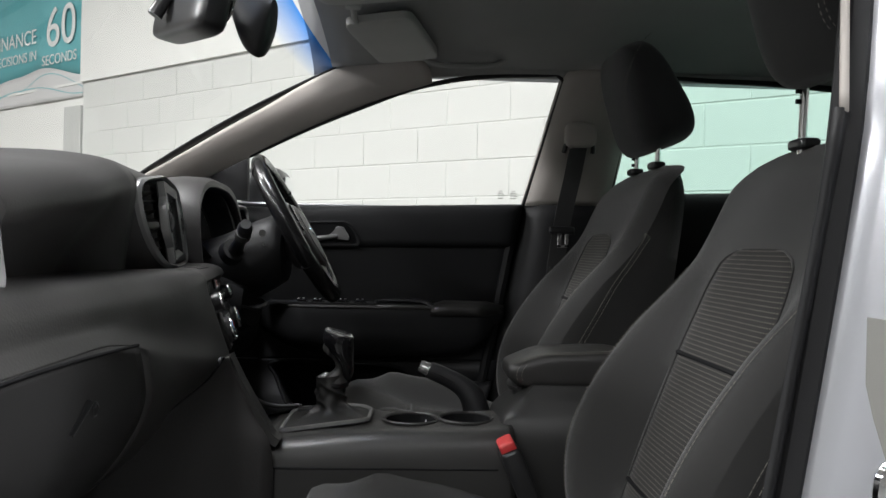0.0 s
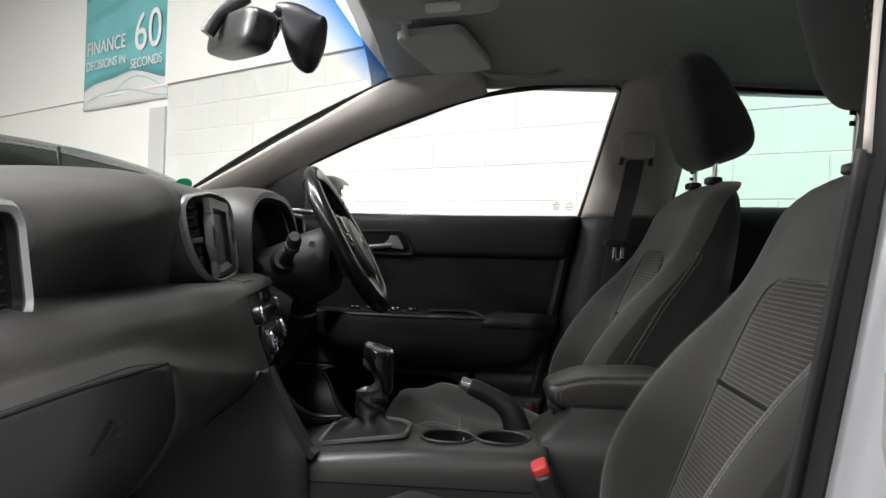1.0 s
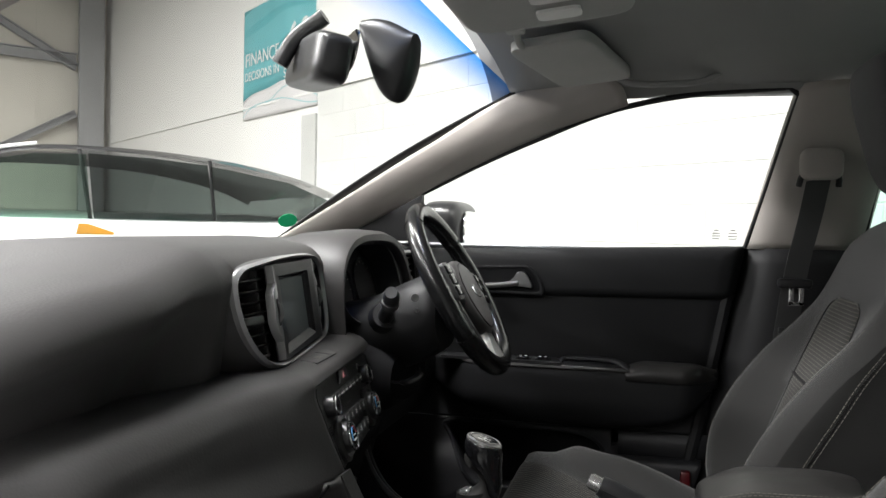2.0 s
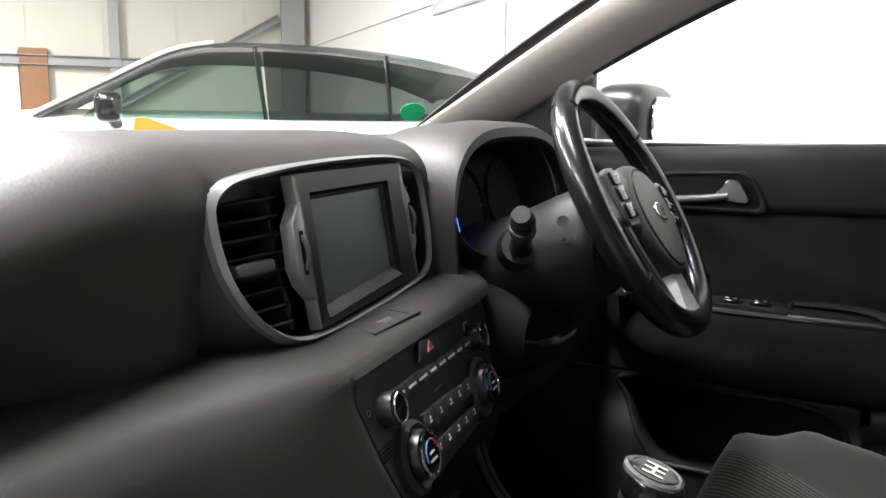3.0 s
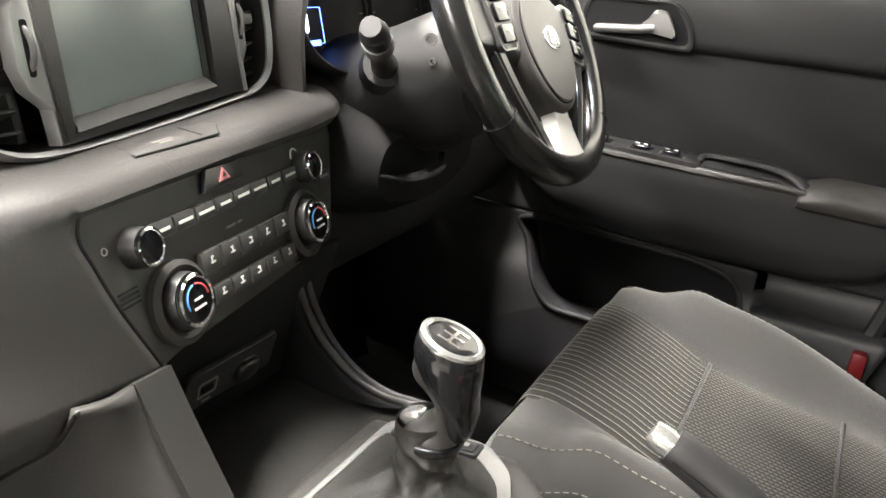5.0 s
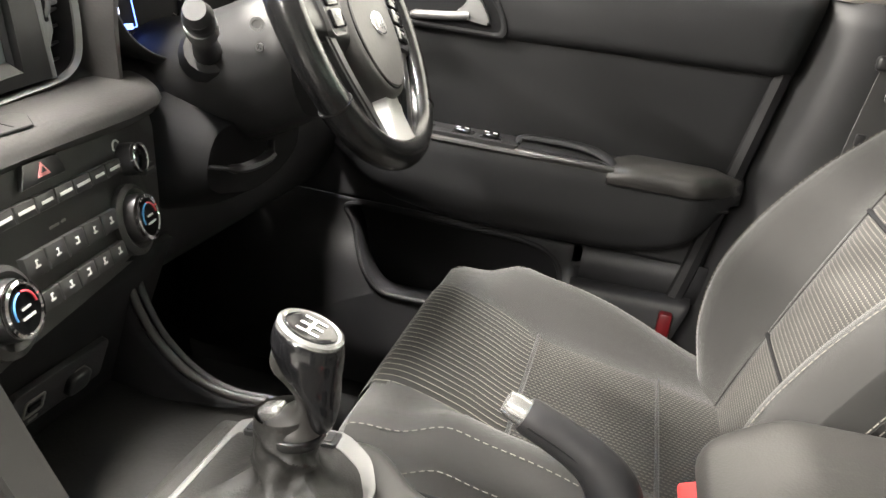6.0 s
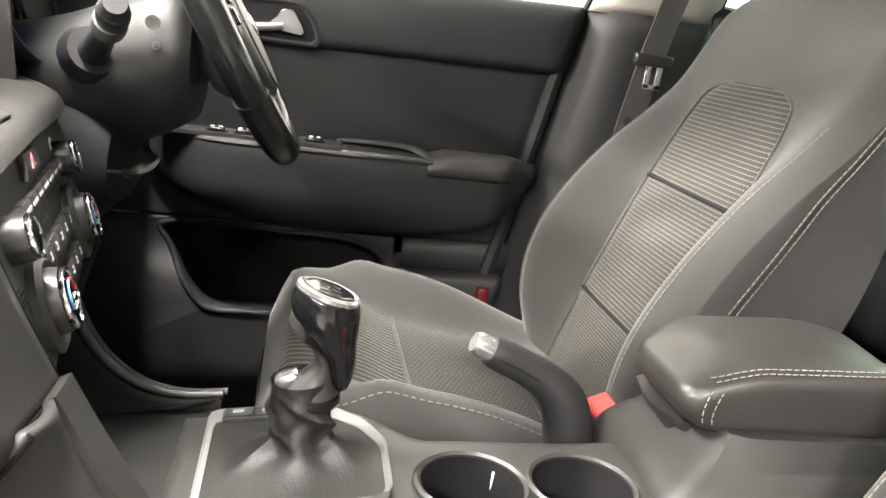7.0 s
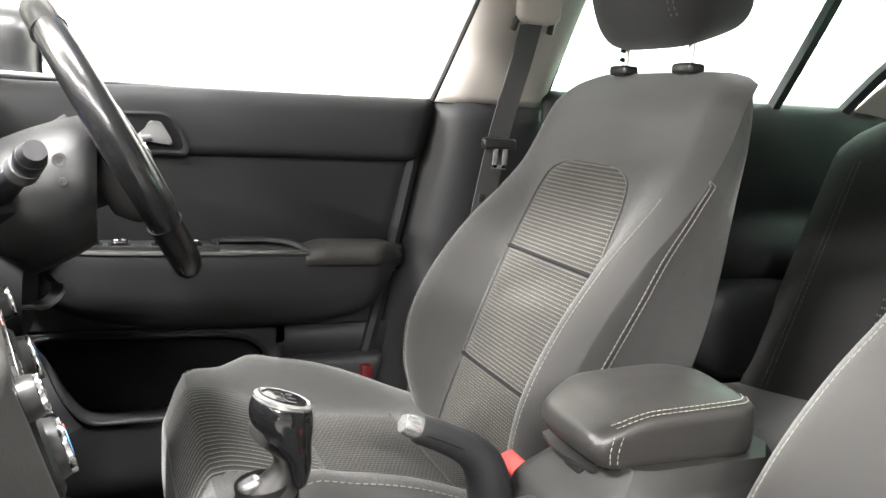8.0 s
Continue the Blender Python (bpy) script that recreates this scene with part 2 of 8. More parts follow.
def grid_bm(P, wrap_u=False, wrap_v=False, cap=False, uv=True):
    """A sheet from an array of points [rows, columns, 3], with uv laid along it (v over the rows)."""
    P = np.asarray(P, float)
    nv, nu = P.shape[:2]
    bm = bmesh.new()
    vs = [[bm.verts.new(P[j, i]) for i in range(nu)] for j in range(nv)]
    lay = bm.loops.layers.uv.new("UVMap") if uv else None
    for j in range(nv if wrap_v else nv - 1):
        for i in range(nu if wrap_u else nu - 1):
            a, b2, c, d = vs[j][i], vs[j][(i + 1) % nu], vs[(j + 1) % nv][(i + 1) % nu], vs[(j + 1) % nv][i]
            if len({a, b2, c, d}) < 4:
                continue
            f = bm.faces.new((a, b2, c, d))
            if lay:
                for lp, (uu, vv) in zip(f.loops, ((i, j), (i + 1, j), (i + 1, j + 1), (i, j + 1))):
                    lp[lay].uv = (uu / max(1, nu - 1), vv / max(1, nv - 1))
    if cap:
        for row in (vs[0], vs[-1]):
            try:
                bm.faces.new(row)
            except ValueError:
                pass
    return bm


def loft(sections, nu, nv, wrap=False, cap=False, ctrl=True):
    """A smooth skin over sections, each the same count of control points."""
    rows = [(closed_spline(s, nu) if wrap else spline(s, nu)) if ctrl else np.array(s, float) for s in sections]
    rows = np.array(rows)
    cols = np.stack([spline(rows[:, i], nv) for i in range(rows.shape[1])], 1)
    return grid_bm(cols, wrap_u=wrap, cap=cap)


def frames_along(path):
    path = np.asarray(path, float)
    tang = np.gradient(path, axis=0)
    tang /= np.maximum(np.linalg.norm(tang, axis=1), 1e-9)[:, None]
    up = np.array([0, 0, 1.0]) if abs(tang[0][2]) < 0.9 else np.array([0, 1.0, 0])
    out = []
    a = np.cross(up, tang[0])
    a /= np.linalg.norm(a)
    for t in tang:
        a = a - t * (a @ t)
        a /= np.linalg.norm(a)
        out.append((a, np.cross(t, a)))
    return out


def tube(path, r, seg=10, cap=True, flat=1.0, closed=False):
    """A round bar along a path; r may change along it; flat squeezes it."""
    path = np.asarray(path, float)
    rs = np.broadcast_to(np.asarray(r, float), (len(path),))
    ang = np.linspace(0, 2 * np.pi, seg, endpoint=False)
    P = np.array([p + rr * (np.cos(ang)[:, None] * a + flat * np.sin(ang)[:, None] * b) for p, rr, (a, b) in zip(path, rs, frames_along(path))])
    return grid_bm(P, wrap_u=True, wrap_v=closed, cap=cap and not closed)


def ribbon(path, width, thick, side):
    """A flat strap along a path; side: the direction of its width."""
    path, side = np.asarray(path, float), np.asarray(side, float)
    side = side / np.linalg.norm(side)
    tang = np.gradient(path, axis=0)
    nor = np.cross(tang, side)
    nor /= np.maximum(np.linalg.norm(nor, axis=1), 1e-9)[:, None]
    rows = [[p - side * width / 2 - n * thick / 2, p + side * width / 2 - n * thick / 2, p + side * width / 2 + n * thick / 2, p - side * width / 2 + n * thick / 2] for p, n in zip(path, nor)]
    return grid_bm(np.array(rows), wrap_u=True, cap=True)


def box_bm(sx, sy, sz, at=(0, 0, 0), bevel=0.0, seg=2, m=None):
    bm = bmesh.new()
    bmesh.ops.create_cube(bm, size=1.0)
    bmesh.ops.scale(bm, vec=(sx, sy, sz), verts=bm.verts)
    if bevel:
        bmesh.ops.bevel(bm, geom=list(bm.edges), offset=bevel, segments=seg, affect="EDGES", profile=0.5)
    bmesh.ops.translate(bm, vec=at, verts=bm.verts)
    if m is not None:
        bm.transform(m)
    return bm


def prism(poly, depth, bevel=0.0, seg=2, m=None, base=0.0):
    """A plate from a 2D outline, standing up along +z from base by depth."""
    bm = bmesh.new()
    lo = [bm.verts.new((x, y, base)) for x, y in poly]
    hi = [bm.verts.new((x, y, base + depth)) for x, y in poly]
    n = len(poly)
    bm.faces.new(list(reversed(lo)))
    top = bm.faces.new(hi)
    for i in range(n):
        bm.faces.new((lo[i], lo[(i + 1) % n], hi[(i + 1) % n], hi[i]))
    if bevel:
        bmesh.ops.bevel(bm, geom=list(top.edges), offset=bevel, segments=seg, affect="EDGES", profile=0.5)
    if m is not None:
        bm.transform(m)
    return bm


def ring(outer, inner, depth, m=None, base=0.0, crown=0.0):
    """A frame between two outlines of equal count; crown raises its middle line."""
    n = len(outer)
    o, i = np.array(outer, float), np.array(inner, float)
    mid = (o + i) / 2
    rows = [np.c_[o, np.full(n, base)], np.c_[o, np.full(n, base + depth)], np.c_[mid, np.full(n, base + depth + crown)], np.c_[i, np.full(n, base + depth)], np.c_[i, np.full(n, base)]]
    bm = grid_bm(np.array(rows), wrap_u=True, wrap_v=True)
    if m is not None:
        bm.transform(m)
    return bm


def rrect(w, h, r, n=5, cx=0.0, cy=0.0):
    pts = []
    for sx, sy, a0 in ((1, 1, 0), (-1, 1, 90), (-1, -1, 180), (1, -1, 270)):
        for k in range(n + 1):
            a = radians(a0 + 90 * k / n)
            pts.append((cx + sx * (w / 2 - r) + r * math.cos(a), cy + sy * (h / 2 - r) + r * math.sin(a)))
    return pts


def rounded(poly, r, n=5):
    """A polygon with its corners turned on the radius r."""
    out = []
    m = len(poly)
    for i in range(m):
        a, b, c = (np.array(poly[(i + k) % m], float) for k in (-1, 0, 1))
        d0, d1 = a - b, c - b
        k0, k1 = min(r, 0.45 * np.linalg.norm(d0)), min(r, 0.45 * np.linalg.norm(d1))
        p, q = b + d0 / np.linalg.norm(d0) * k0, b + d1 / np.linalg.norm(d1) * k1
        for t in np.linspace(0, 1, n):
            out.append(p * (1 - t) ** 2 + 2 * b * t * (1 - t) + q * t * t)
    return np.array(out)


def resampled(loop, n):
    """n even steps round a closed outline."""
    p = np.vstack([loop, loop[:1]])
    d = np.concatenate([[0], np.cumsum(np.linalg.norm(np.diff(p, axis=0), axis=1))])
    q = np.linspace(0, d[-1], n, endpoint=False)
    return np.stack([np.interp(q, d, p[:, 0]), np.interp(q, d, p[:, 1])], 1)


def circle(r, n=32, cx=0.0, cy=0.0):
    return [(cx + r * math.cos(2 * math.pi * k / n), cy + r * math.sin(2 * math.pi * k / n)) for k in range(n)]


def turned(profile, n=32, m=None):
    """A body of revolution about z from (radius, height) pairs."""
    ang = np.linspace(0, 2 * np.pi, n, endpoint=False)
    P = np.array([[(r * math.cos(a), r * math.sin(a), z) for a in ang] for r, z in profile])
    bm = grid_bm(P, wrap_u=True, cap=True)
    if m is not None:
        bm.transform(m)
    return bm


def merge(*bms):
    out = bmesh.new()
    for b in bms:
        me = bpy.data.meshes.new("tmp")
        b.to_mesh(me)
        b.free()
        out.from_mesh(me)
        bpy.data.meshes.remove(me)
    return out


def superbox(sx, sy, sz, e=0.35, nu=40, nv=24):
    """A cushion-like rounded block."""
    def sp(v, p):
        return np.sign(v) * np.abs(v) ** p
    th = np.linspace(-np.pi / 2, np.pi / 2, nv)
    ph = np.linspace(-np.pi, np.pi, nu, endpoint=False)
    T, F = np.meshgrid(th, ph, indexing="ij")
    P = np.stack([sx / 2 * sp(np.cos(T), e) * sp(np.cos(F), e), sy / 2 * sp(np.cos(T), e) * sp(np.sin(F), e), sz / 2 * sp(np.sin(T), e)], -1)
    bm = grid_bm(P, wrap_u=True)
    bmesh.ops.remove_doubles(bm, verts=bm.verts, dist=1e-5)
    return bm


def dashes_along(path, length=0.006, gap=0.004, r=0.0009, lift=None):
    """A row of stitches along a path, as small bars."""
    path = np.asarray(path, float)
    d = np.concatenate([[0], np.cumsum(np.linalg.norm(np.diff(path, axis=0), axis=1))])
    bms, s = [], 0.0
    verts, faces = [], []
    while s + length < d[-1]:
        a = np.array([np.interp(s, d, path[:, k]) for k in range(3)])
        b = np.array([np.interp(s + length, d, path[:, k]) for k in range(3)])
        t = (b - a) / max(np.linalg.norm(b - a), 1e-9)
        u = np.cross(t, (0.31, 0.52, 0.79))
        u /= np.linalg.norm(u)
        v = np.cross(t, u)
        o = len(verts)
        for q in (a, b):
            for c1, c2 in ((1, 0), (0, 1), (-1, 0), (0, -1)):
                verts.append(tuple(q + r * (c1 * u + c2 * v)))
        faces += [(o + k, o + (k + 1) % 4, o + 4 + (k + 1) % 4, o + 4 + k) for k in range(4)] + [(o, o + 1, o + 2, o + 3), (o + 4, o + 5, o + 6, o + 7)]
        s += length + gap
    bm = bmesh.new()
    vs = [bm.verts.new(v) for v in verts]
    for f in faces:
        bm.faces.new([vs[i] for i in f])
    return bm


def solid(ob, thick, offset=-1.0):
    md = ob.modifiers.new("thickness", "SOLIDIFY")
    md.thickness, md.offset = thick, offset
    return ob


def plane_at(o, yaw, tilt):
    """A frame on a slanting face: x along it, y up it, z out of it."""
    a, b = radians(yaw), radians(tilt)
    u = Vector((-math.sin(a), math.cos(a), 0))
    n0 = Vector((math.cos(a), math.sin(a), 0))
    v = Vector((0, 0, 1)) * math.cos(b) - n0 * math.sin(b)
    w = n0 * math.cos(b) + Vector((0, 0, 1)) * math.sin(b)
    m = Matrix((u, v, w)).transposed().to_4x4()
    m.translation = o
    return m


def text_bm(body, size, m, depth=0.0006):
    cu = bpy.data.curves.new("txt", "FONT")
    cu.body, cu.size, cu.extrude, cu.align_x, cu.align_y = body, size, depth, "CENTER", "CENTER"
    ob = bpy.data.objects.new("txt", cu)
    scene.collection.objects.link(ob)
    me = bpy.data.meshes.new_from_object(ob.evaluated_get(bpy.context.evaluated_depsgraph_get()))
    bpy.data.objects.remove(ob)
    bpy.data.curves.remove(cu)
    bm = bmesh.new()
    bm.from_mesh(me)
    bpy.data.meshes.remove(me)
    bm.transform(m)
    return bm


def T(x, y, z=0.0):
    return Matrix.Translation((x, y, z))


YC = 1.32  # the car's middle line; forward is -x, the driver's side +y


def mirrored(bm):
    """The same piece on the other side of the car."""
    bmesh.ops.scale(bm, vec=(1, -1, 1), verts=bm.verts)
    bmesh.ops.translate(bm, vec=(0, 2 * YC, 0), verts=bm.verts)
    return bm


def pieces(bm):
    """Splits a bmesh into its separate connected shells."""
    bmesh.ops.remove_doubles(bm, verts=bm.verts, dist=1e-5)
    bm.verts.index_update()
    bm.faces.index_update()
    bm.faces.ensure_lookup_table()
    out, seen = [], set()
    for f in bm.faces:
        if f.index in seen:
            continue
        stack, shell = [f], []
        seen.add(f.index)
        while stack:
            g = stack.pop()
            shell.append(g)
            for e in g.edges:
                for h in e.link_faces:
                    if h.index not in seen:
                        seen.add(h.index)
                        stack.append(h)
        nb = bmesh.new()
        table = {}
        for g in shell:
            ring_v = []
            for v in g.verts:
                if v.index not in table:
                    table[v.index] = nb.verts.new(v.co)
                ring_v.append(table[v.index])
            nb.faces.new(ring_v)
        out.append(nb)
    bm.free()
    return out


# ---------------------------------------------------------------- the hall round the car
N_DIR, S_DIR = Vector((0.616, 0.788, 0)).normalized(), Vector((-0.788, 0.616, 0)).normalized()
HALL = Matrix((N_DIR, S_DIR, Vector((0, 0, 1)))).transposed().to_4x4()  # local x across the hall, y along it
HALL_N0, HALL_N1, HALL_S0, HALL_S1, HALL_H = -9.0, 3.70, -9.0, 13.4, 5.6

M_FLOOR = mat("painted_concrete", (0.14, 0.14, 0.135), 0.35, grain=0.2, grain_scale=300, vary=0.15, vary_scale=3)
M_BLOCK = mat("painted_block", (0.56, 0.56, 0.535), 0.7, grain=0.9, grain_scale=160, vary=0.03, vary_scale=12)
M_MORTAR = mat("painted_joint", (0.60, 0.60, 0.575), 0.8, grain=0.5, grain_scale=200, vary=0.04)
M_PLASTER = mat("white_plaster", (0.72, 0.71, 0.68), 0.75, grain=0.3, grain_scale=60, vary=0.04, vary_scale=2)
M_CLAD = mat("cream_cladding", (0.62, 0.59, 0.52), 0.6, vary=0.05, vary_scale=2)
M_STEEL = mat("grey_steel", (0.33, 0.33, 0.33), 0.5, metal=0.2, vary=0.1)
M_WOODDOOR = mat("brown_wood", (0.30, 0.13, 0.05), 0.5, grain=0.3, grain_scale=80, vary=0.25, vary_scale=20)
M_TEAL = mat("teal_vinyl", (0.11, 0.38, 0.41), 0.45, vary=0.10, vary_scale=4)
M_TEALPALE = mat("pale_teal_vinyl", (0.15, 0.43, 0.46), 0.45, vary=0.10, vary_scale=4)
M_VINYLFOOT = mat("pale_vinyl", (0.60, 0.585, 0.58), 0.45, vary=0.06, vary_scale=4)
M_LAMP = glow("lamp_panel", (1.0, 0.98, 0.94), 14.0)


def hall_box(name, n0, n1, s0, s1, z0, z1, material, parent=None, label="", bevel=0.0):
    bm = box_bm(abs(n1 - n0), abs(s1 - s0), abs(z1 - z0), ((n0 + n1) / 2, (s0 + s1) / 2, (z0 + z1) / 2), bevel)
    bm.transform(HALL)
    return part(name, bm, material, parent, label, smooth=False)


floor = hall_box("floor", HALL_N0 - 0.3, HALL_N1 + 0.5, HALL_S0 - 0.3, HALL_S1 + 0.3, -0.2, 0.0, M_FLOOR)
tagged(floor, "smooth grey painted concrete hall floor", "floor", kind="structure")
ceiling = hall_box("ceiling", HALL_N0 - 0.3, HALL_N1 + 0.5, HALL_S0 - 0.3, HALL_S1 + 0.3, HALL_H, HALL_H + 0.2, mat("ceiling_sheet", (0.30, 0.30, 0.29), 0.7, vary=0.08, vary_scale=2))
tagged(ceiling, "pale hall ceiling of plain metal sheets", "ceiling", kind="structure")

# the long white wall beside the car: blocks below, smooth board above
EDGE_S = 6.41
BLOCK_TOP = 2.40
wall_east = hall_box("wall_east", HALL_N1, HALL_N1 + 0.3, HALL_S0, EDGE_S, 0.0, HALL_H, M_MORTAR)
tagged(wall_east, "white painted block wall with a smooth board upper part", "wall", kind="structure")
upper = hall_box("wall_board", HALL_N1 - 0.03, HALL_N1 - 0.002, HALL_S0 + 0.02, EDGE_S, BLOCK_TOP, HALL_H - 0.01, M_PLASTER, wall_east)
wall_east_far = hall_box("wall_east_far", HALL_N1 + 0.03, HALL_N1 + 0.33, EDGE_S, HALL_S1, 0.0, HALL_H, M_PLASTER)
tagged(wall_east_far, "smooth white painted wall beside the corner column", "wall", kind="structure")
ledge = hall_box("board_lip", HALL_N1 + 0.005, HALL_N1 + 0.028, EDGE_S + 0.004, HALL_S1 - 0.35, BLOCK_TOP + 0.0, BLOCK_TOP + 0.02, M_PLASTER, wall_east_far)
wall_north = hall_box("wall_north", HALL_N0, HALL_N1 + 0.33, HALL_S1, HALL_S1 + 0.2, 0.0, HALL_H, M_CLAD)
tagged(wall_north, "cream metal clad end wall of the hall", "wall", kind="structure")
M_DIMWALL = mat("grey_sheet", (0.26, 0.26, 0.25), 0.6, vary=0.08, vary_scale=2)
wall_west = hall_box("wall_west", HALL_N0 - 0.2, HALL_N0, HALL_S0, HALL_S1, 0.0, HALL_H, M_DIMWALL)
tagged(wall_west, "plain grey hall wall", "wall", kind="structure")
wall_south = hall_box("wall_south", HALL_N0, HALL_N1 + 0.3, HALL_S0 - 0.2, HALL_S0, 0.0, HALL_H, M_DIMWALL)
tagged(wall_south, "plain grey hall wall", "wall", kind="structure")

# cladding joints and steelwork on the end wall
for k in range(12):
    hall_box("cladding_seam", HALL_N0 + 0.5 + k * 1.02, HALL_N0 + 0.53 + k * 1.02, HALL_S1 - 0.012, HALL_S1 - 0.002, 0.0, HALL_H - 0.01, M_CLAD, wall_north)


def steel_bar(name, a, b, w, parent):
    """A rolled channel from a to b, both (n, z), standing off the end wall."""
    (n0, z0), (n1, z1) = a, b
    L = math.hypot(n1 - n0, z1 - z0)
    web = box_bm(L, 0.03, w, (0, 0, 0))
    f1 = box_bm(L, 0.11, 0.012, (0, -0.04, w / 2 - 0.006))
    f2 = box_bm(L, 0.11, 0.012, (0, -0.04, -w / 2 + 0.006))
    bm = merge(web, f1, f2)
    bm.transform(HALL @ T((n0 + n1) / 2, HALL_S1 - 0.10, (z0 + z1) / 2) @ Matrix.Rotation(-math.atan2(z1 - z0, n1 - n0), 4, "Y"))
    return part(name, bm, M_STEEL, parent, smooth=False)


frame_steel = thing("steel_frame", "grey painted steel column with rails and braces at the end wall", "steelwork", tuple(HALL @ Vector((3.45, HALL_S1 - 0.25, 0))))
hall_box("column", 3.28, 3.60, HALL_S1 - 0.30, HALL_S1 - 0.14, 0.0, HALL_H - 0.005, M_STEEL, frame_steel)
hall_box("flange", 3.26, 3.62, HALL_S1 - 0.325, HALL_S1 - 0.302, 0.0, HALL_H - 0.005, M_STEEL, frame_steel)
steel_bar("rail", (HALL_N0 + 0.2, 3.67), (3.26, 3.67), 0.16, frame_steel)
steel_bar("rail", (HALL_N0 + 0.2, 2.07), (1.9, 2.07), 0.14, frame_steel)
steel_bar("brace", (0.6, 4.97), (3.26, 3.54), 0.11, frame_steel)
steel_bar("brace", (-0.2, 0.83), (3.26, 2.85), 0.11, frame_steel)
hall_box("post", 0.78, 0.92, HALL_S1 - 0.16, HALL_S1 - 0.05, 0.0, HALL_H - 0.01, M_STEEL, frame_steel)

hall_door = thing("hall_door", "white door with a brown wooden frame in the end wall", "door", tuple(HALL @ Vector((-0.9, HALL_S1 - 0.1, 0))))
hall_box("door_frame", -0.40, -0.04, HALL_S1 - 0.14, HALL_S1 - 0.005, 0.0, 2.23, M_WOODDOOR, hall_door, "brown wooden frame", 0.008)
hall_box("door_leaf", -1.40, -0.42, HALL_S1 - 0.08, HALL_S1 - 0.01, 0.0, 2.20, M_PLASTER, hall_door, "white leaf", 0.006)

# grey conduit box and the vinyl banner on the far part of the wall
conduit = hall_box("wall_conduit", HALL_N1 - 0.02, HALL_N1 + 0.028, EDGE_S + 0.01, EDGE_S + 0.27, 0.0, 2.21, mat("conduit_grey", (0.50, 0.50, 0.48), 0.6), bevel=0.006)
tagged(conduit, "tall shallow pale grey duct cover on the white wall", "duct")

banner = thing("wall_banner", "teal and white vinyl banner with large white lettering", "banner", tuple(HALL @ Vector((3.70, EDGE_S + 0.7, 2.54))))


def wall_face(s, z, off=0.0):
    """A frame on the wall: x to the right as seen from the car, y up, z out of the wall."""
    m = Matrix((-S_DIR, Vector((0, 0, 1)), -N_DIR)).transposed().to_4x4()
    m.translation = HALL @ Vector((HALL_N1 + 0.03 - off, s, z))
    return m


BAN_W = 1.62
ban = wall_face(EDGE_S + 0.02 + BAN_W / 2, 2.40)
# cloth with slight sag waves
def wave(x, y):
    return 0.020 + 0.006 * math.sin(9 * x + 2 * y) + 0.004 * math.sin(17 * y + 5 * x)


def banner_sheet(lower, upper, n, off):
    P = np.array([[(x, lo + (hi - lo) * k / 6, wave(x, 0) + off) for x, lo, hi in ((x, lower(x), upper(x)) for x in np.linspace(-BAN_W / 2, BAN_W / 2, n))] for k in range(7)])
    bm = grid_bm(P)
    bm.transform(ban)
    return bm


def foot_curve(x):
    return 0.08 + 0.11 * math.sin(math.pi * (x / BAN_W + 0.5)) + 0.012 * math.sin(7.0 * x)


solid(part("banner_field", banner_sheet(foot_curve, lambda x: 1.02, 60, 0.0), M_TEAL, banner, "teal vinyl"), 0.002, 0)
solid(part("banner_foot", banner_sheet(lambda x: -0.11, foot_curve, 60, 0.0), M_VINYLFOOT, banner, "white vinyl foot"), 0.002, 0)
for drop, amp in ((0.10, 0.05), (0.16, -0.03)):
    part("foot_swoosh", banner_sheet(lambda x: foot_curve(x) - drop + amp * math.sin(4 * x), lambda x: foot_curve(x) - drop + amp * math.sin(4 * x) + 0.008, 60, 0.0022), M_TEALPALE, banner, "thin pale teal curve")
for y0, y1 in ((0.30, 0.52), (0.62, 0.80), (0.86, 0.97)):
    P = np.array([[(x, y + 0.06 * math.sin(3 * x + y * 9), wave(x, 0) + 0.0022) for x in np.linspace(-BAN_W / 2 + 0.01, BAN_W / 2 - 0.01, 40)] for y in np.linspace(y0, y1, 4)])
    bm = grid_bm(P)
    bm.transform(ban)
    part("pale_band", bm, M_TEALPALE, banner, "paler teal print")
for body, size, x, y in (("60", 0.50, 0.46, 0.52), ("FINANCE", 0.19, -0.34, 0.49), ("DECISIONS IN", 0.128, -0.34, 0.32), ("SECONDS", 0.128, 0.44, 0.25)):
    for glyph in pieces(text_bm(body, size, ban @ T(x, y, 0.036), 0.001)):
        part("letter", glyph, M_WHITE, banner, "white letter", smooth=False)

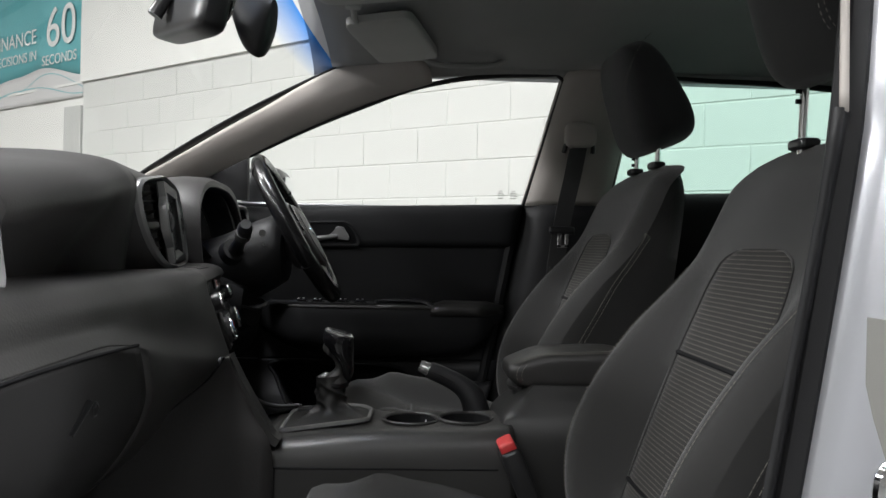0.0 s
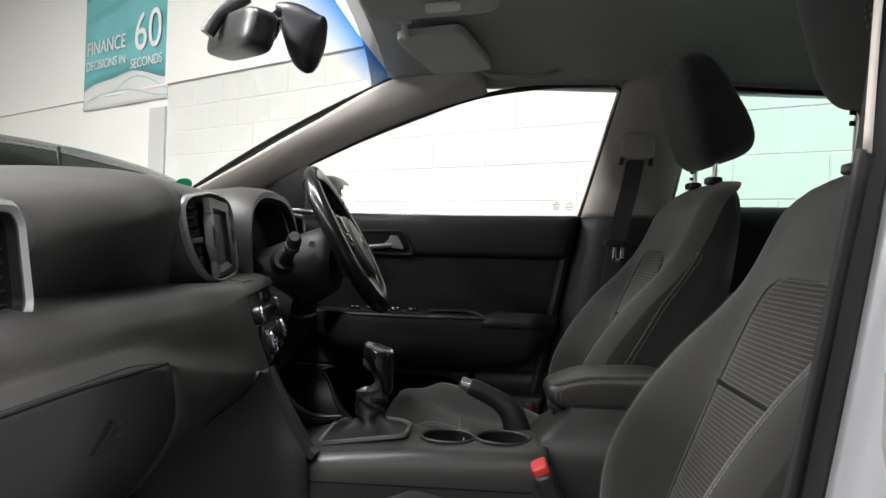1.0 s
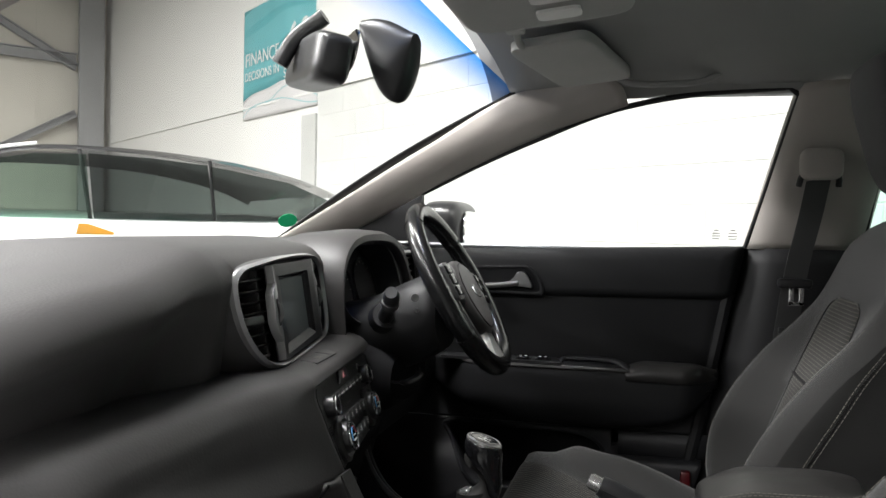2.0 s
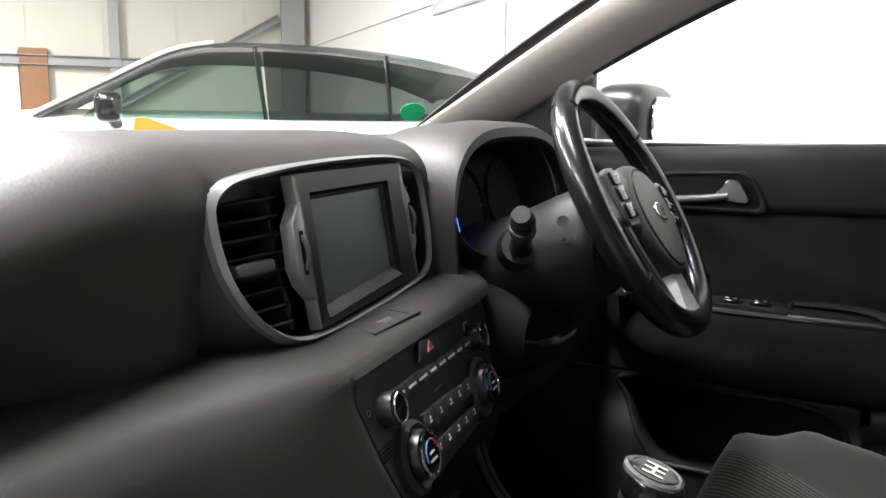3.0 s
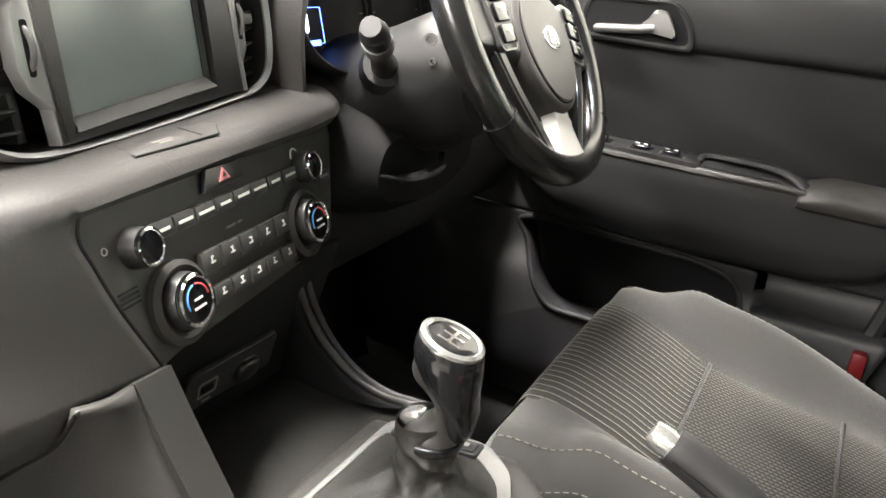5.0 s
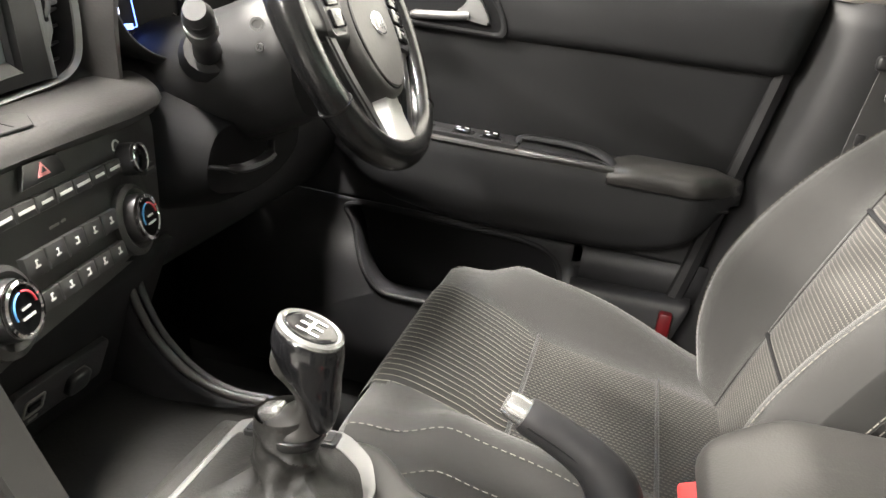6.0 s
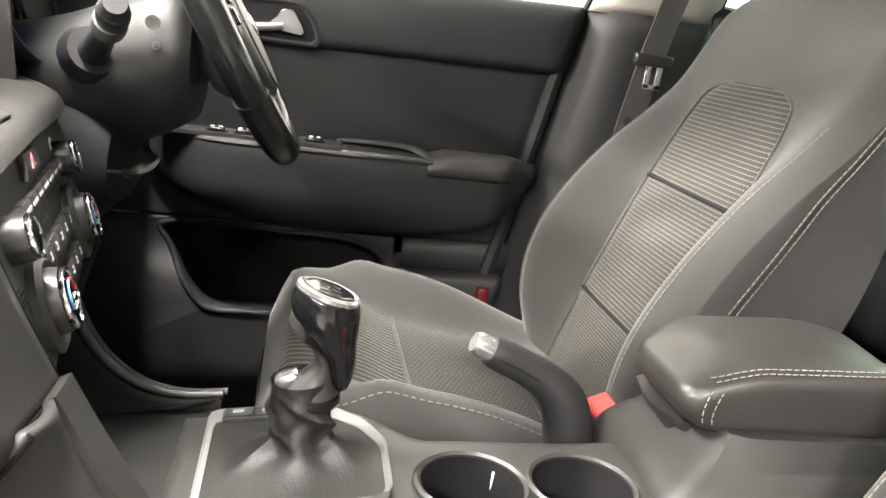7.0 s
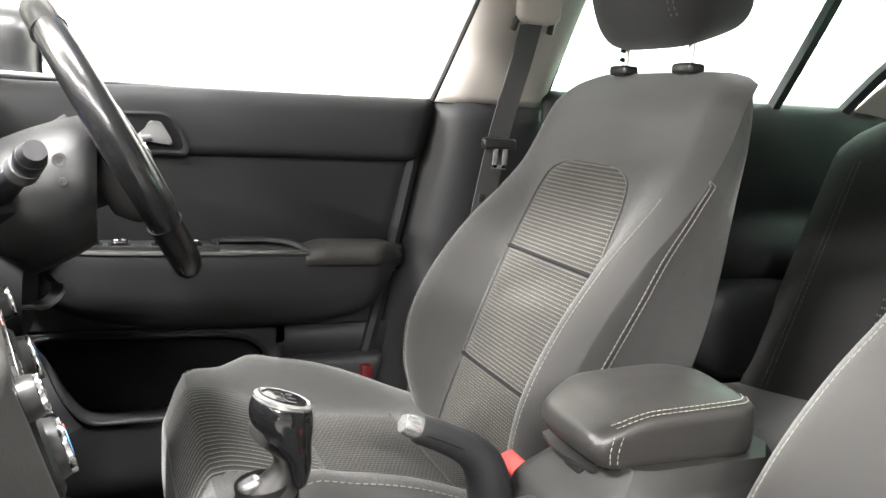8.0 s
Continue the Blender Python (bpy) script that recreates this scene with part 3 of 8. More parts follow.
# ceiling lamps: long strip lights hung below the ceiling
lamp0 = None
for k, (lx, ly, share) in enumerate(LAMPS):
    if lamp0 is None:
        lamp0 = thing("strip_light", "long white hall strip light hung from the ceiling", "ceiling lamp", (0, 0, LAMP_Z), "hall strip lights")
        bmx = box_bm(1.9, 0.34, 0.07, (0, 0, LAMP_Z + 0.045), 0.01)
        part("housing", bmx, M_PLASTER, lamp0, "white housing", smooth=False)
        part("diffuser", box_bm(1.84, 0.28, 0.01, (0, 0, LAMP_Z + 0.004)), M_LAMP, lamp0, "lit diffuser", smooth=False)
        for dx in (-0.7, 0.7):
            part("rod", tube([(dx, 0, LAMP_Z + 0.08), (dx, 0, HALL_H + 0.02)], 0.01, 6), M_STEEL, lamp0)
        this = lamp0
    else:
        this = copy_thing(lamp0, T(0, 0, 0))
    p = Vector((lx, ly, LAMP_Z))
    this.matrix_basis = T(*p) @ Matrix.Rotation(radians(-38), 4, "Z")
    la = bpy.data.lights.new("strip_glow", "AREA")
    la.shape, la.size, la.size_y, la.energy, la.color = "RECTANGLE", 1.84, 0.28, LAMP_W * share, (1.0, 0.975, 0.94)
    lo = new("strip_glow", la)
    lo.matrix_world = T(lx, ly, LAMP_Z - 0.02) @ Matrix.Rotation(radians(-38), 4, "Z")


# ---------------------------------------------------------------- the car's shell
car = thing("car", "silver estate car with its passenger door open, seen from inside", "car", (0.3, YC, 0))

# curves of the side: the glass plane leans inwards
def side_y(z):
    return 2.045 - 0.442 * (z - 1.19)


WIN_TOP = [(-0.62, 1.215), (-0.40, 1.294), (-0.26, 1.358), (-0.12, 1.414), (0.016, 1.462), (0.165, 1.489), (0.35, 1.500)]


def a_pillar():
    a = spline([(-0.78, 1.93, 1.15), (-0.62, 1.925, 1.243), (-0.385, 1.915, 1.380), (-0.175, 1.907, 1.498), (0.0, 1.87, 1.528)], 40)
    b = spline([(-0.62, 2.03, 1.18), (-0.40, 1.999, 1.294), (-0.26, 1.972, 1.358), (-0.12, 1.947, 1.414), (0.05, 1.922, 1.470)], 40)
    rows = []
    for s in np.linspace(0, 1, 12):
        bulge = math.sin(math.pi * s)
        rows.append(a * (1 - s) + b * s + np.array([0.012, -0.022, 0.004]) * bulge)
    return grid_bm(np.array(rows))


for side in (0, 1):
    bm = a_pillar()
    if side:
        mirrored(bm)
    solid(part("a_pillar_trim", bm, M_PILLAR, car, "beige grey cloth-grained pillar trim"), 0.006, 0)

# headliner, falling to the window tops at both sides
def liner_z(x, v):
    mid = 1.545 + 0.025 * math.sin(min(1.0, max(0.0, (x + 0.17) / 1.6)) * math.pi)
    edge = 1.500 if x < 1.0 else 1.500 - 0.06 * (x - 1.0)
    return edge + (mid - edge) * (1 - abs(v) ** 3.2)


xs = np.linspace(-0.19, 1.95, 40)
P = np.array([[(x, YC + v * 0.592, liner_z(x, v)) for v in np.linspace(-1, 1, 41)] for x in xs])
solid(part("headliner", grid_bm(P), M_ROOFLINING, car, "pale grey felt roof lining"), 0.012, 1)
P = np.array([[(x, YC + v * 0.66, liner_z(min(x, 1.6), v) + 0.045 - 0.05 * abs(v) ** 6) for v in np.linspace(-1, 1, 41)] for x in np.linspace(-0.24, 2.05, 40)])
solid(part("roof", grid_bm(P), M_PAINT, car, "silver painted roof skin"), 0.006, 1)


def rail_strip(x0, x1, side):
    """The padded edge between lining and side glass."""
    rows = []
    for x in np.linspace(x0, x1, 30):
        zt = 1.500 - (0.06 * (x - 1.0) if x > 1.0 else 0)
        front = max(0.0, (0.10 - x) / 0.3)
        z1 = zt - 0.03 * front
        prof = [(1.885, zt + 0.022), (1.902, zt + 0.004 - 0.01 * front), (1.916, z1 - 0.006), (1.930, z1 - 0.002), (1.95, z1 + 0.02)]
        rows.append([(x, y, z) for y, z in spline(prof, 10)])
    bm = grid_bm(np.array(rows))
    return mirrored(bm) if side else bm


for side in (0, 1):
    solid(part("roof_rail_trim", rail_strip(-0.02, 1.95, side), M_ROOFLINING, car, "grey padded edge of the roof lining"), 0.008, 0)

# black glass surround of the driver's side windows
def seal_path(pts):
    return [(x, side_y(z), z) for x, z in pts]


front_loop = spline(WIN_TOP[1:], 40).tolist() + [(0.368, 1.485)] + [(0.368 - 0.073 * k / 10, 1.485 - 0.295 * k / 10) for k in range(1, 11)]
part("front_window_seal", tube(seal_path(front_loop), 0.006, 8), M_RUBBER, car, "black rubber seal")
rear_loop = [(0.512, 1.195), (0.520, 1.30), (0.535, 1.44), (0.56, 1.492), (0.75, 1.497), (1.0, 1.488), (1.3, 1.46), (1.55, 1.41)]
part("rear_window_seal", tube(seal_path(spline(rear_loop, 50)), 0.009, 8), M_RUBBER, car, "black rubber seal")
part("quarter_bar", ribbon(seal_path(spline([(1.068, 1.225), (1.085, 1.36), (1.098, 1.48)], 10)), 0.020, 0.02, (1, 0, 0)), M_RUBBER, car, "black bar between door glass and quarter glass")
part("quarter_edge", ribbon(seal_path(spline([(1.27, 1.235), (1.33, 1.33), (1.44, 1.44)], 12)), 0.022, 0.02, (0.8, 0, -0.6)), M_RUBBER, car, "black edge of the quarter glass")


def pane(outline, y_off=0.012):
    bm = bmesh.new()
    bm.faces.new([bm.verts.new((x, side_y(z) + y_off, z)) for x, z in outline])
    return bm


fp = part("window_pane", pane([(-0.42, 1.16), (0.30, 1.16), (0.37, 1.50), (0.165, 1.495), (0.016, 1.468), (-0.12, 1.42), (-0.26, 1.364), (-0.42, 1.29)]), M_GLASS, car, "clear front door glass", False)
rp = part("window_pane", pane([(0.505, 1.17), (1.07, 1.17), (1.10, 1.49), (0.75, 1.503), (0.54, 1.50)]), M_TINT, car, "green tinted rear door glass", False)
qp = part("window_pane", pane([(1.07, 1.17), (1.26, 1.19), (1.46, 1.46), (1.10, 1.49)]), M_TINT, car, "green tinted quarter glass", False)
for ob in (fp, rp, qp):
    ob.visible_shadow = False
for k, (x, w) in enumerate(((0.235, 0.018), (0.268, 0.020))):
    bm = merge(*[box_bm(w * f, 0.0006, 0.0022, (x, side_y(1.225 - j * 0.006) + 0.0095, 1.225 - j * 0.006)) for j, f in enumerate((0.5, 0.9, 1.0, 0.8))])
    part("glass_mark", bm, mat("etched_mark", (0.40, 0.40, 0.38), 0.7), car, "pale etched mark", smooth=False)


# windscreen: curved glass with a blue band along its top
def screen_pt(v, u):
    """u across -1..1, v from the cowl 0 to the header 1."""
    a = np.array([-0.98 + 0.20 * abs(u) ** 2.2, YC + 0.64 * u, 1.135 + 0.015 * abs(u) ** 2])
    b = np.array([-0.235 + 0.055 * abs(u) ** 2.4, YC + 0.595 * u, 1.548 - 0.045 * abs(u) ** 2.4])
    p = a * (1 - v) + b * v
    p[2] += 0.022 * math.sin(math.pi * v)
    return p


P = np.array([[screen_pt(v, u) for u in np.linspace(-1, 1, 31)] for v in np.linspace(0, 0.905, 20)])
ws = part("windscreen", grid_bm(P), M_GLASS, car, "clear curved windscreen glass")
P = np.array([[screen_pt(v, u) for u in np.linspace(-1, 1, 31)] for v in np.linspace(0.905, 1.0, 6)])
wb = part("windscreen_band", grid_bm(P), M_BLUE, car, "blue shade band along the top of the windscreen")
for ob in (ws, wb):
    ob.visible_shadow = False
for side in (0, 1):
    P = np.array([[screen_pt(v, u) + np.array([0.004, 0, 0]) for u in (0.988, 1.03)] for v in np.linspace(0, 1, 24)])
    bm = grid_bm(P)
    if side:
        mirrored(bm)
    solid(part("screen_edge", bm, M_RUBBER, car, "black windscreen edge"), 0.004, 0)
P = np.array([[screen_pt(v, u) + np.array([0.004, 0, 0]) for u in np.linspace(-1.02, 1.02, 31)] for v in (-0.06, 0.035)])
solid(part("screen_edge", grid_bm(P), M_RUBBER, car, "black windscreen foot"), 0.004, 0)


# B pillars: pale upper trim, black lower trim
def b_upper(side):
    rows = []
    for z in np.linspace(1.188, 1.505, 20):
        k = (z - 1.188) / 0.317
        x0, x1 = 0.303 + 0.074 * k, 0.510 + 0.035 * k
        y = side_y(z)
        prof = [(x0 - 0.012, y + 0.012), (x0, y - 0.010), (x0 + 0.03, y - 0.030), ((x0 + x1) / 2, y - 0.038), (x1 - 0.03, y - 0.030), (x1, y - 0.006), (x1 + 0.01, y + 0.012)]
        rows.append([(x, yy, z) for x, yy in spline(prof, 24)])
    bm = grid_bm(np.array(rows))
    if side:
        bm.transform(T(0.033, 0, 0))
    return mirrored(bm) if side else bm


def b_lower(side):
    rows = []
    for z in np.linspace(0.42, 1.190, 24):
        k = (1.19 - z) / 0.77
        x0, x1 = 0.305 - 0.125 * k ** 1.1, 0.515 + 0.03 * k
        y = 2.045 - 0.012 * math.sin(k * 3)
        prof = [(x0 - 0.02, y + 0.015), (x0, y - 0.006), (x0 + 0.035, y - 0.034), ((x0 + x1) / 2, y - 0.045), (x1 - 0.03, y - 0.034), (x1, y - 0.004), (x1 + 0.02, y + 0.012)]
        rows.append([(x, yy, z) for x, yy in spline(prof, 24)])
    bm = grid_bm(np.array(rows))
    if side:
        bm.transform(T(0.033, 0, 0))
    return mirrored(bm) if side else bm


for side in (0, 1):
    solid(part("b_pillar_trim", b_upper(side), M_PILLAR, car, "beige grey upper pillar trim"), 0.006, 0)
    solid(part("b_pillar_base", b_lower(side), M_BASEPILLAR, car, "black plastic lower pillar trim"), 0.006, 0)
# the rubber door seal that runs down the pillar
part("door_seal", tube(spline([(0.276, 2.040, 1.175), (0.235, 2.035, 0.95), (0.185, 2.035, 0.70), (0.12, 2.03, 0.50)], 30), 0.014, 8), M_RUBBER, car, "black rubber door seal")

# passenger side: seal, painted door jamb and striker
def jamb(z):
    k = (1.19 - z) / 0.77
    return 0.338 - (0.125 * max(0, k) ** 1.1 if k > 0 else 0.23 * k)


zs = np.linspace(0.40, 1.52, 30)
yo = [2 * YC - (side_y(z) if z > 1.19 else 2.045) for z in zs]
part("door_seal", tube([(jamb(z) + 0.004, y + 0.010, z) for z, y in zip(zs, yo)], 0.016, 8), M_RUBBER, car, "black rubber door seal")
rows = [[(jamb(z) + dx, y + dy, z) for dx, dy in ((0.006, 0.0), (0.022, -0.022), (0.036, -0.075), (0.030, -0.13), (0.040, -0.165), (0.07, -0.19), (0.20, -0.20))] for z, y in zip(zs, yo)]
solid(part("door_jamb", grid_bm(np.array([spline(r, 22) for r in rows])), M_PAINT, car, "silver painted door jamb"), 0.004, 0)
for z0 in (0.93,):
    jx, jy = jamb(z0) + 0.030, 2 * YC - 2.045 - 0.10
    st = part("striker_plate", box_bm(0.012, 0.05, 0.075, (jx, jy, z0), 0.003), M_CHROME, car, "bright door striker plate")
    part("striker_loop", tube(spline([(jx, jy - 0.015, z0 + 0.02), (jx - 0.03, jy - 0.015, z0 + 0.018), (jx - 0.035, jy - 0.015, z0), (jx - 0.03, jy - 0.015, z0 - 0.018), (jx, jy - 0.015, z0 - 0.02)], 14), 0.005, 8), M_CHROME, st)
part("jamb_label", box_bm(0.002, 0.035, 0.10, (jamb(0.98) + 0.026, 2 * YC - 2.045 - 0.05, 0.985)), M_PALEPRINT, car, "worn pale paper label", smooth=False)

# footwell sides: their near-black carries the shade under the dashboard
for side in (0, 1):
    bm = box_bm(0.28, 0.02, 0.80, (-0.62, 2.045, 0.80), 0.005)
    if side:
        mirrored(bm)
    part("kick_panel", bm, M_VOID, car, "footwell side panel, footwell shade in its black")
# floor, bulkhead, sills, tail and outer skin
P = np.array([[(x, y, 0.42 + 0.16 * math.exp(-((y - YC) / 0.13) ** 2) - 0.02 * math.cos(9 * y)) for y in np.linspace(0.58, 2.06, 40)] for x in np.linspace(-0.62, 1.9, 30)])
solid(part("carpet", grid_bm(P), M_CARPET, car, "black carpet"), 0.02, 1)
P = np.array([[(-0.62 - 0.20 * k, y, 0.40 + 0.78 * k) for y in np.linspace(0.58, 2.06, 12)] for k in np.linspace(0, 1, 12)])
# bulkhead coloured as dark as the footwell's shade
solid(part("bulkhead", grid_bm(P), M_VOID, car, "carpeted bulkhead, footwell shade in its black"), 0.02, 0)
part("tail_panel", box_bm(0.06, 1.60, 0.74, (2.02, YC, 0.75), 0.02), M_DOORCARD, car, "dark tailgate lining")
rg = part("rear_window", box_bm(0.005, 1.20, 0.36, (2.03, YC, 1.30)), M_TINT, car, "green tinted rear glass", False)
rg.visible_shadow = False
for side in (0, 1):
    bm = box_bm(2.6, 0.08, 0.14, (0.62, 2.14, 0.39), 0.03)
    if side:
        mirrored(bm)
    part("sill", bm, M_PAINT, car, "silver sill")
    bm = box_bm(2.6, 0.07, 0.13, (0.62, 2.062, 0.405), 0.02)
    if side:
        mirrored(bm)
    part("sill_trim", bm, M_BASEPILLAR, car, "black sill trim")
    rows = []
    for x in np.linspace(0.52 if side else -0.72, 2.05, 30):
        prof = [(2.055, 1.18), (2.10, 1.165), (2.19, 1.05), (2.225, 0.85), (2.205, 0.6), (2.15, 0.36)]
        rows.append([(x, y, z) for y, z in spline(prof, 16)])
    bm = grid_bm(np.array(rows))
    if side:
        mirrored(bm)
    solid(part("side_skin", bm, M_PAINT, car, "silver painted body side"), 0.006, 0)
    rows = []
    for z in np.linspace(1.18, 1.50, 12):
        k = (z - 1.18) / 0.32
        rows.append([(x, side_y(z) - 0.03 * math.sin(math.pi * t2), z) for t2, x in zip(np.linspace(0, 1, 12), np.linspace(1.26 + 0.24 * k, 2.03, 12))])
    bm = grid_bm(np.array(rows))
    if side:
        mirrored(bm)
    solid(part("c_pillar_trim", bm, M_PILLAR, car, "pale grey rear pillar trim"), 0.008, 0)
P = np.array([[(x, YC + v * (0.86 - 0.10 * ((-x - 0.75) / 1.0) ** 2), 1.115 - 0.16 * ((-x - 0.85) / 0.95) ** 2 - 0.10 * abs(v) ** 4) for v in np.linspace(-1, 1, 25)] for x in np.linspace(-0.88, -1.78, 14)])
solid(part("bonnet", grid_bm(P), M_PAINT, car, "silver bonnet"), 0.01, 0)
part("front_end", box_bm(0.30, 1.66, 0.60, (-1.68, YC, 0.60), 0.12, 4), M_PAINT, car, "silver front end")
for wx in (-1.10, 1.55):
    for wy in (YC - 0.80, YC + 0.80):
        m = T(wx, wy, 0.335) @ Matrix.Rotation(radians(90), 4, "X")
        wheel = part("wheel", turned([(0.12, -0.09), (0.22, -0.10), (0.225, -0.02), (0.225, 0.02), (0.22, 0.10), (0.12, 0.09)], 32, m), M_SILVER, car, "alloy wheel")
        part("tyre", turned([(0.222, -0.11), (0.315, -0.11), (0.335, -0.08), (0.335, 0.08), (0.315, 0.11), (0.222, 0.11)], 40, m), M_RUBBER, wheel, "black tyre")

# rear door lining on the driver's side
rows = []
for x in np.linspace(0.50, 1.40, 20):
    prof = [(2.07, 1.215), (2.035, 1.222), (2.012, 1.20), (2.012, 1.05), (2.02, 0.98), (1.985, 0.93), (1.985, 0.86), (2.03, 0.80), (2.03, 0.45)]
    rows.append([(x, y, z + 0.03 * max(0, x - 0.6)) for y, z in spline(prof, 40)])
solid(part("rear_door_lining", grid_bm(np.array(rows)), M_DOORCARD, car, "dark plastic rear door lining"), 0.008, 0)


# ---------------------------------------------------------------- front seats
# local frame: x rearwards, y across (0 in the seat's middle), z as in the car
def smooth01(t):
    t = min(1.0, max(0.0, t))
    return t * t * (3 - 2 * t)


def ease(v, xs, fs):
    """A smooth curve through given stations."""
    if v <= xs[0] or v >= xs[-1]:
        return fs[0] if v <= xs[0] else fs[-1]
    i = max(k for k in range(len(xs) - 1) if xs[k] <= v)

    def slope(k):
        if k == 0 or k == len(xs) - 1:
            return 0.0 if len(xs) > 2 and k else (fs[1] - fs[0]) / (xs[1] - xs[0])
        return (fs[k + 1] - fs[k - 1]) / (xs[k + 1] - xs[k - 1])

    h = xs[i + 1] - xs[i]
    t = (v - xs[i]) / h
    return (2 * t ** 3 - 3 * t * t + 1) * fs[i] + (t ** 3 - 2 * t * t + t) * h * slope(i) + (3 * t * t - 2 * t ** 3) * fs[i + 1] + (t ** 3 - t * t) * h * slope(i + 1)


BACK_C = [(0.62, 0.228), (0.765, 0.270), (0.967, 0.345), (1.105, 0.400), (1.19, 0.436), (1.25, 0.464)]


def back_c(z):
    return ease(z, [p[0] for p in BACK_C], [p[1] for p in BACK_C])


def back_w(z):
    return ease(z, [0.60, 0.70, 0.78, 0.86, 0.96, 1.08, 1.16, 1.205, 1.235, 1.26], [0.180, 0.205, 0.223, 0.232, 0.231, 0.222, 0.221, 0.214, 0.198, 0.165])


def back_bolster(z):
    return ease(z, [0.60, 0.68, 0.76, 0.84, 0.92, 1.0, 1.06, 1.11, 1.20], [0.0, 0.026, 0.066, 0.086, 0.080, 0.054, 0.022, 0.004, 0.0])


def back_front(y, z):
    w = back_w(z)
    a = abs(y) / w
    return back_c(z) - back_bolster(z) * smooth01((a - 0.55) / 0.30) + 0.035 * max(0.0, (a - 0.86) / 0.14) ** 2


def back_rear(z):
    return ease(z, [0.60, 0.75, 0.90, 1.03, 1.16, 1.215, 1.26], [0.365, 0.434, 0.485, 0.511, 0.528, 0.528, 0.518])


def backrest_bm():
    rows = []
    zs = list(np.linspace(0.60, 1.22, 38)) + [1.235, 1.246, 1.252]
    for z in zs:
        w = back_w(z)
        top = max(0.0, (z - 1.20) / 0.055)
        rear = back_rear(z)
        loop = []
        for s in np.linspace(-1, 1, 37):
            y = w * math.sin(s * math.pi / 2)
            loop.append((back_front(y, z) + 0.035 * top ** 2, y))
        for s in (0.25, 0.5, 0.75):
            e = 1 - 0.10 * math.sin(s * math.pi / 2)
            x0 = loop[36][0]
            loop.append((x0 + (rear - 0.022 - x0) * s, w * (1 + 0.015 * math.sin(math.pi * s)) * e ** 0.6))
        for s in np.linspace(0.86, -0.86, 17):
            loop.append((rear + 0.012 * (1 - s * s) - 0.026 * abs(s) ** 3, w * s))
        for s in (0.75, 0.5, 0.25):
            e = 1 - 0.10 * math.sin(s * math.pi / 2)
            x0 = loop[0][0]
            loop.append((x0 + (rear - 0.022 - x0) * s, -w * (1 + 0.015 * math.sin(math.pi * s)) * e ** 0.6))
        mid = sum(p[0] for p in loop) / len(loop)
        sh = 1.0 if z < 1.236 else (0.93 if z < 1.25 else 0.80)
        rows.append([(mid + (x - mid) * sh, y * sh, z) for x, y in loop])
    return grid_bm(np.array(rows), wrap_u=True, cap=True)


INS_TOP, INS_SEAM, INS_LOW, INS_BOT = 1.114, 0.968, 0.790, 0.66


def ins_half(z):
    return float(np.interp(z, [0.62, 0.79, 0.968, 1.06, 1.092, 1.106, 1.114], [0.120, 0.124, 0.125, 0.116, 0.106, 0.088, 0.060]))


def insert_patch(z0, z1, nz, lift=0.004):
    rows = []
    for z in np.linspace(z0, z1, nz):
        h = ins_half(z)
        rows.append([(back_front(h * s, z) - lift * (1 - abs(s) ** 8) + 0.001, h * s, z) for s in np.linspace(-1, 1, 25)])
    return grid_bm(np.array(rows))


def side_line(z0, z1, sg, off, lift=0.0015, n=70):
    """A seam on the bolster's flank that climbs round its edge on to the shoulder's front."""
    pts = []
    for z in np.linspace(z0, z1, n):
        w = back_w(z)
        if z < 1.11:
            x0, rear = back_front(w, z), back_rear(z) - 0.022
            f = ease(z, [0.66, 0.80, 0.88, 0.95, 1.0, 1.05, 1.11], [0.08, 0.13, 0.165, 0.18, 0.15, 0.085, 0.006]) + off / (rear - x0)
            pts.append((x0 + (rear - x0) * f, sg * (w * (1 + 0.015 * math.sin(math.pi * f)) * (1 - 0.10 * math.sin(f * math.pi / 2)) ** 0.6 + lift), z))
        else:
            y = w * (1 - 0.006 - (0.07 - 3.5 * off) * smooth01((z - 1.11) / 0.08))
            pts.append((back_front(y, z) - lift, sg * (y + lift), z))
    return pts


X_F = -0.176  # the cushion's front face


def cushion_top(x, y):
    c = ease(x, [-0.18, -0.15, -0.12, -0.06, 0.0, 0.15, 0.30], [0.735, 0.751, 0.753, 0.735, 0.711, 0.690, 0.672])
    a = abs(y) / 0.255
    b = ease(x, [-0.18, -0.10, -0.04, 0.06, 0.20, 0.30], [0.0, 0.010, 0.050, 0.056, 0.022, 0.006])
    return c + b * smooth01((a - 0.50) / 0.32) - 0.06 * max(0.0, (a - 0.80) / 0.20) ** 2.2


def front_round(x):
    return 0.50 + 0.50 * smooth01((x - X_F + 0.002) / 0.036) ** 0.6


def cushion_bm():
    rows = []
    for x in [X_F, X_F + 0.003, X_F + 0.008, X_F + 0.016, X_F + 0.028] + list(np.linspace(-0.13, 0.34, 26)):
        f = 2 * front_round(x) - 1
        w = 0.255 * (0.90 + 0.10 * f)
        loop = []
        for s in np.linspace(-1, 1, 41):
            y = 0.255 * math.sin(s * math.pi / 2)
            z = cushion_top(x, y)
            zl = 0.625
            loop.append((x, y * w / 0.255, zl + (z - zl) * (0.50 + 0.50 * f)))
        loop += [(x, w * 1.0, 0.61), (x, w * 0.97, 0.585), (x, w * 0.6, 0.565), (x, 0, 0.565), (x, -w * 0.6, 0.565), (x, -w * 0.97, 0.585), (x, -w, 0.61)]
        rows.append(loop)
    return grid_bm(np.array(rows), wrap_u=True, cap=True)


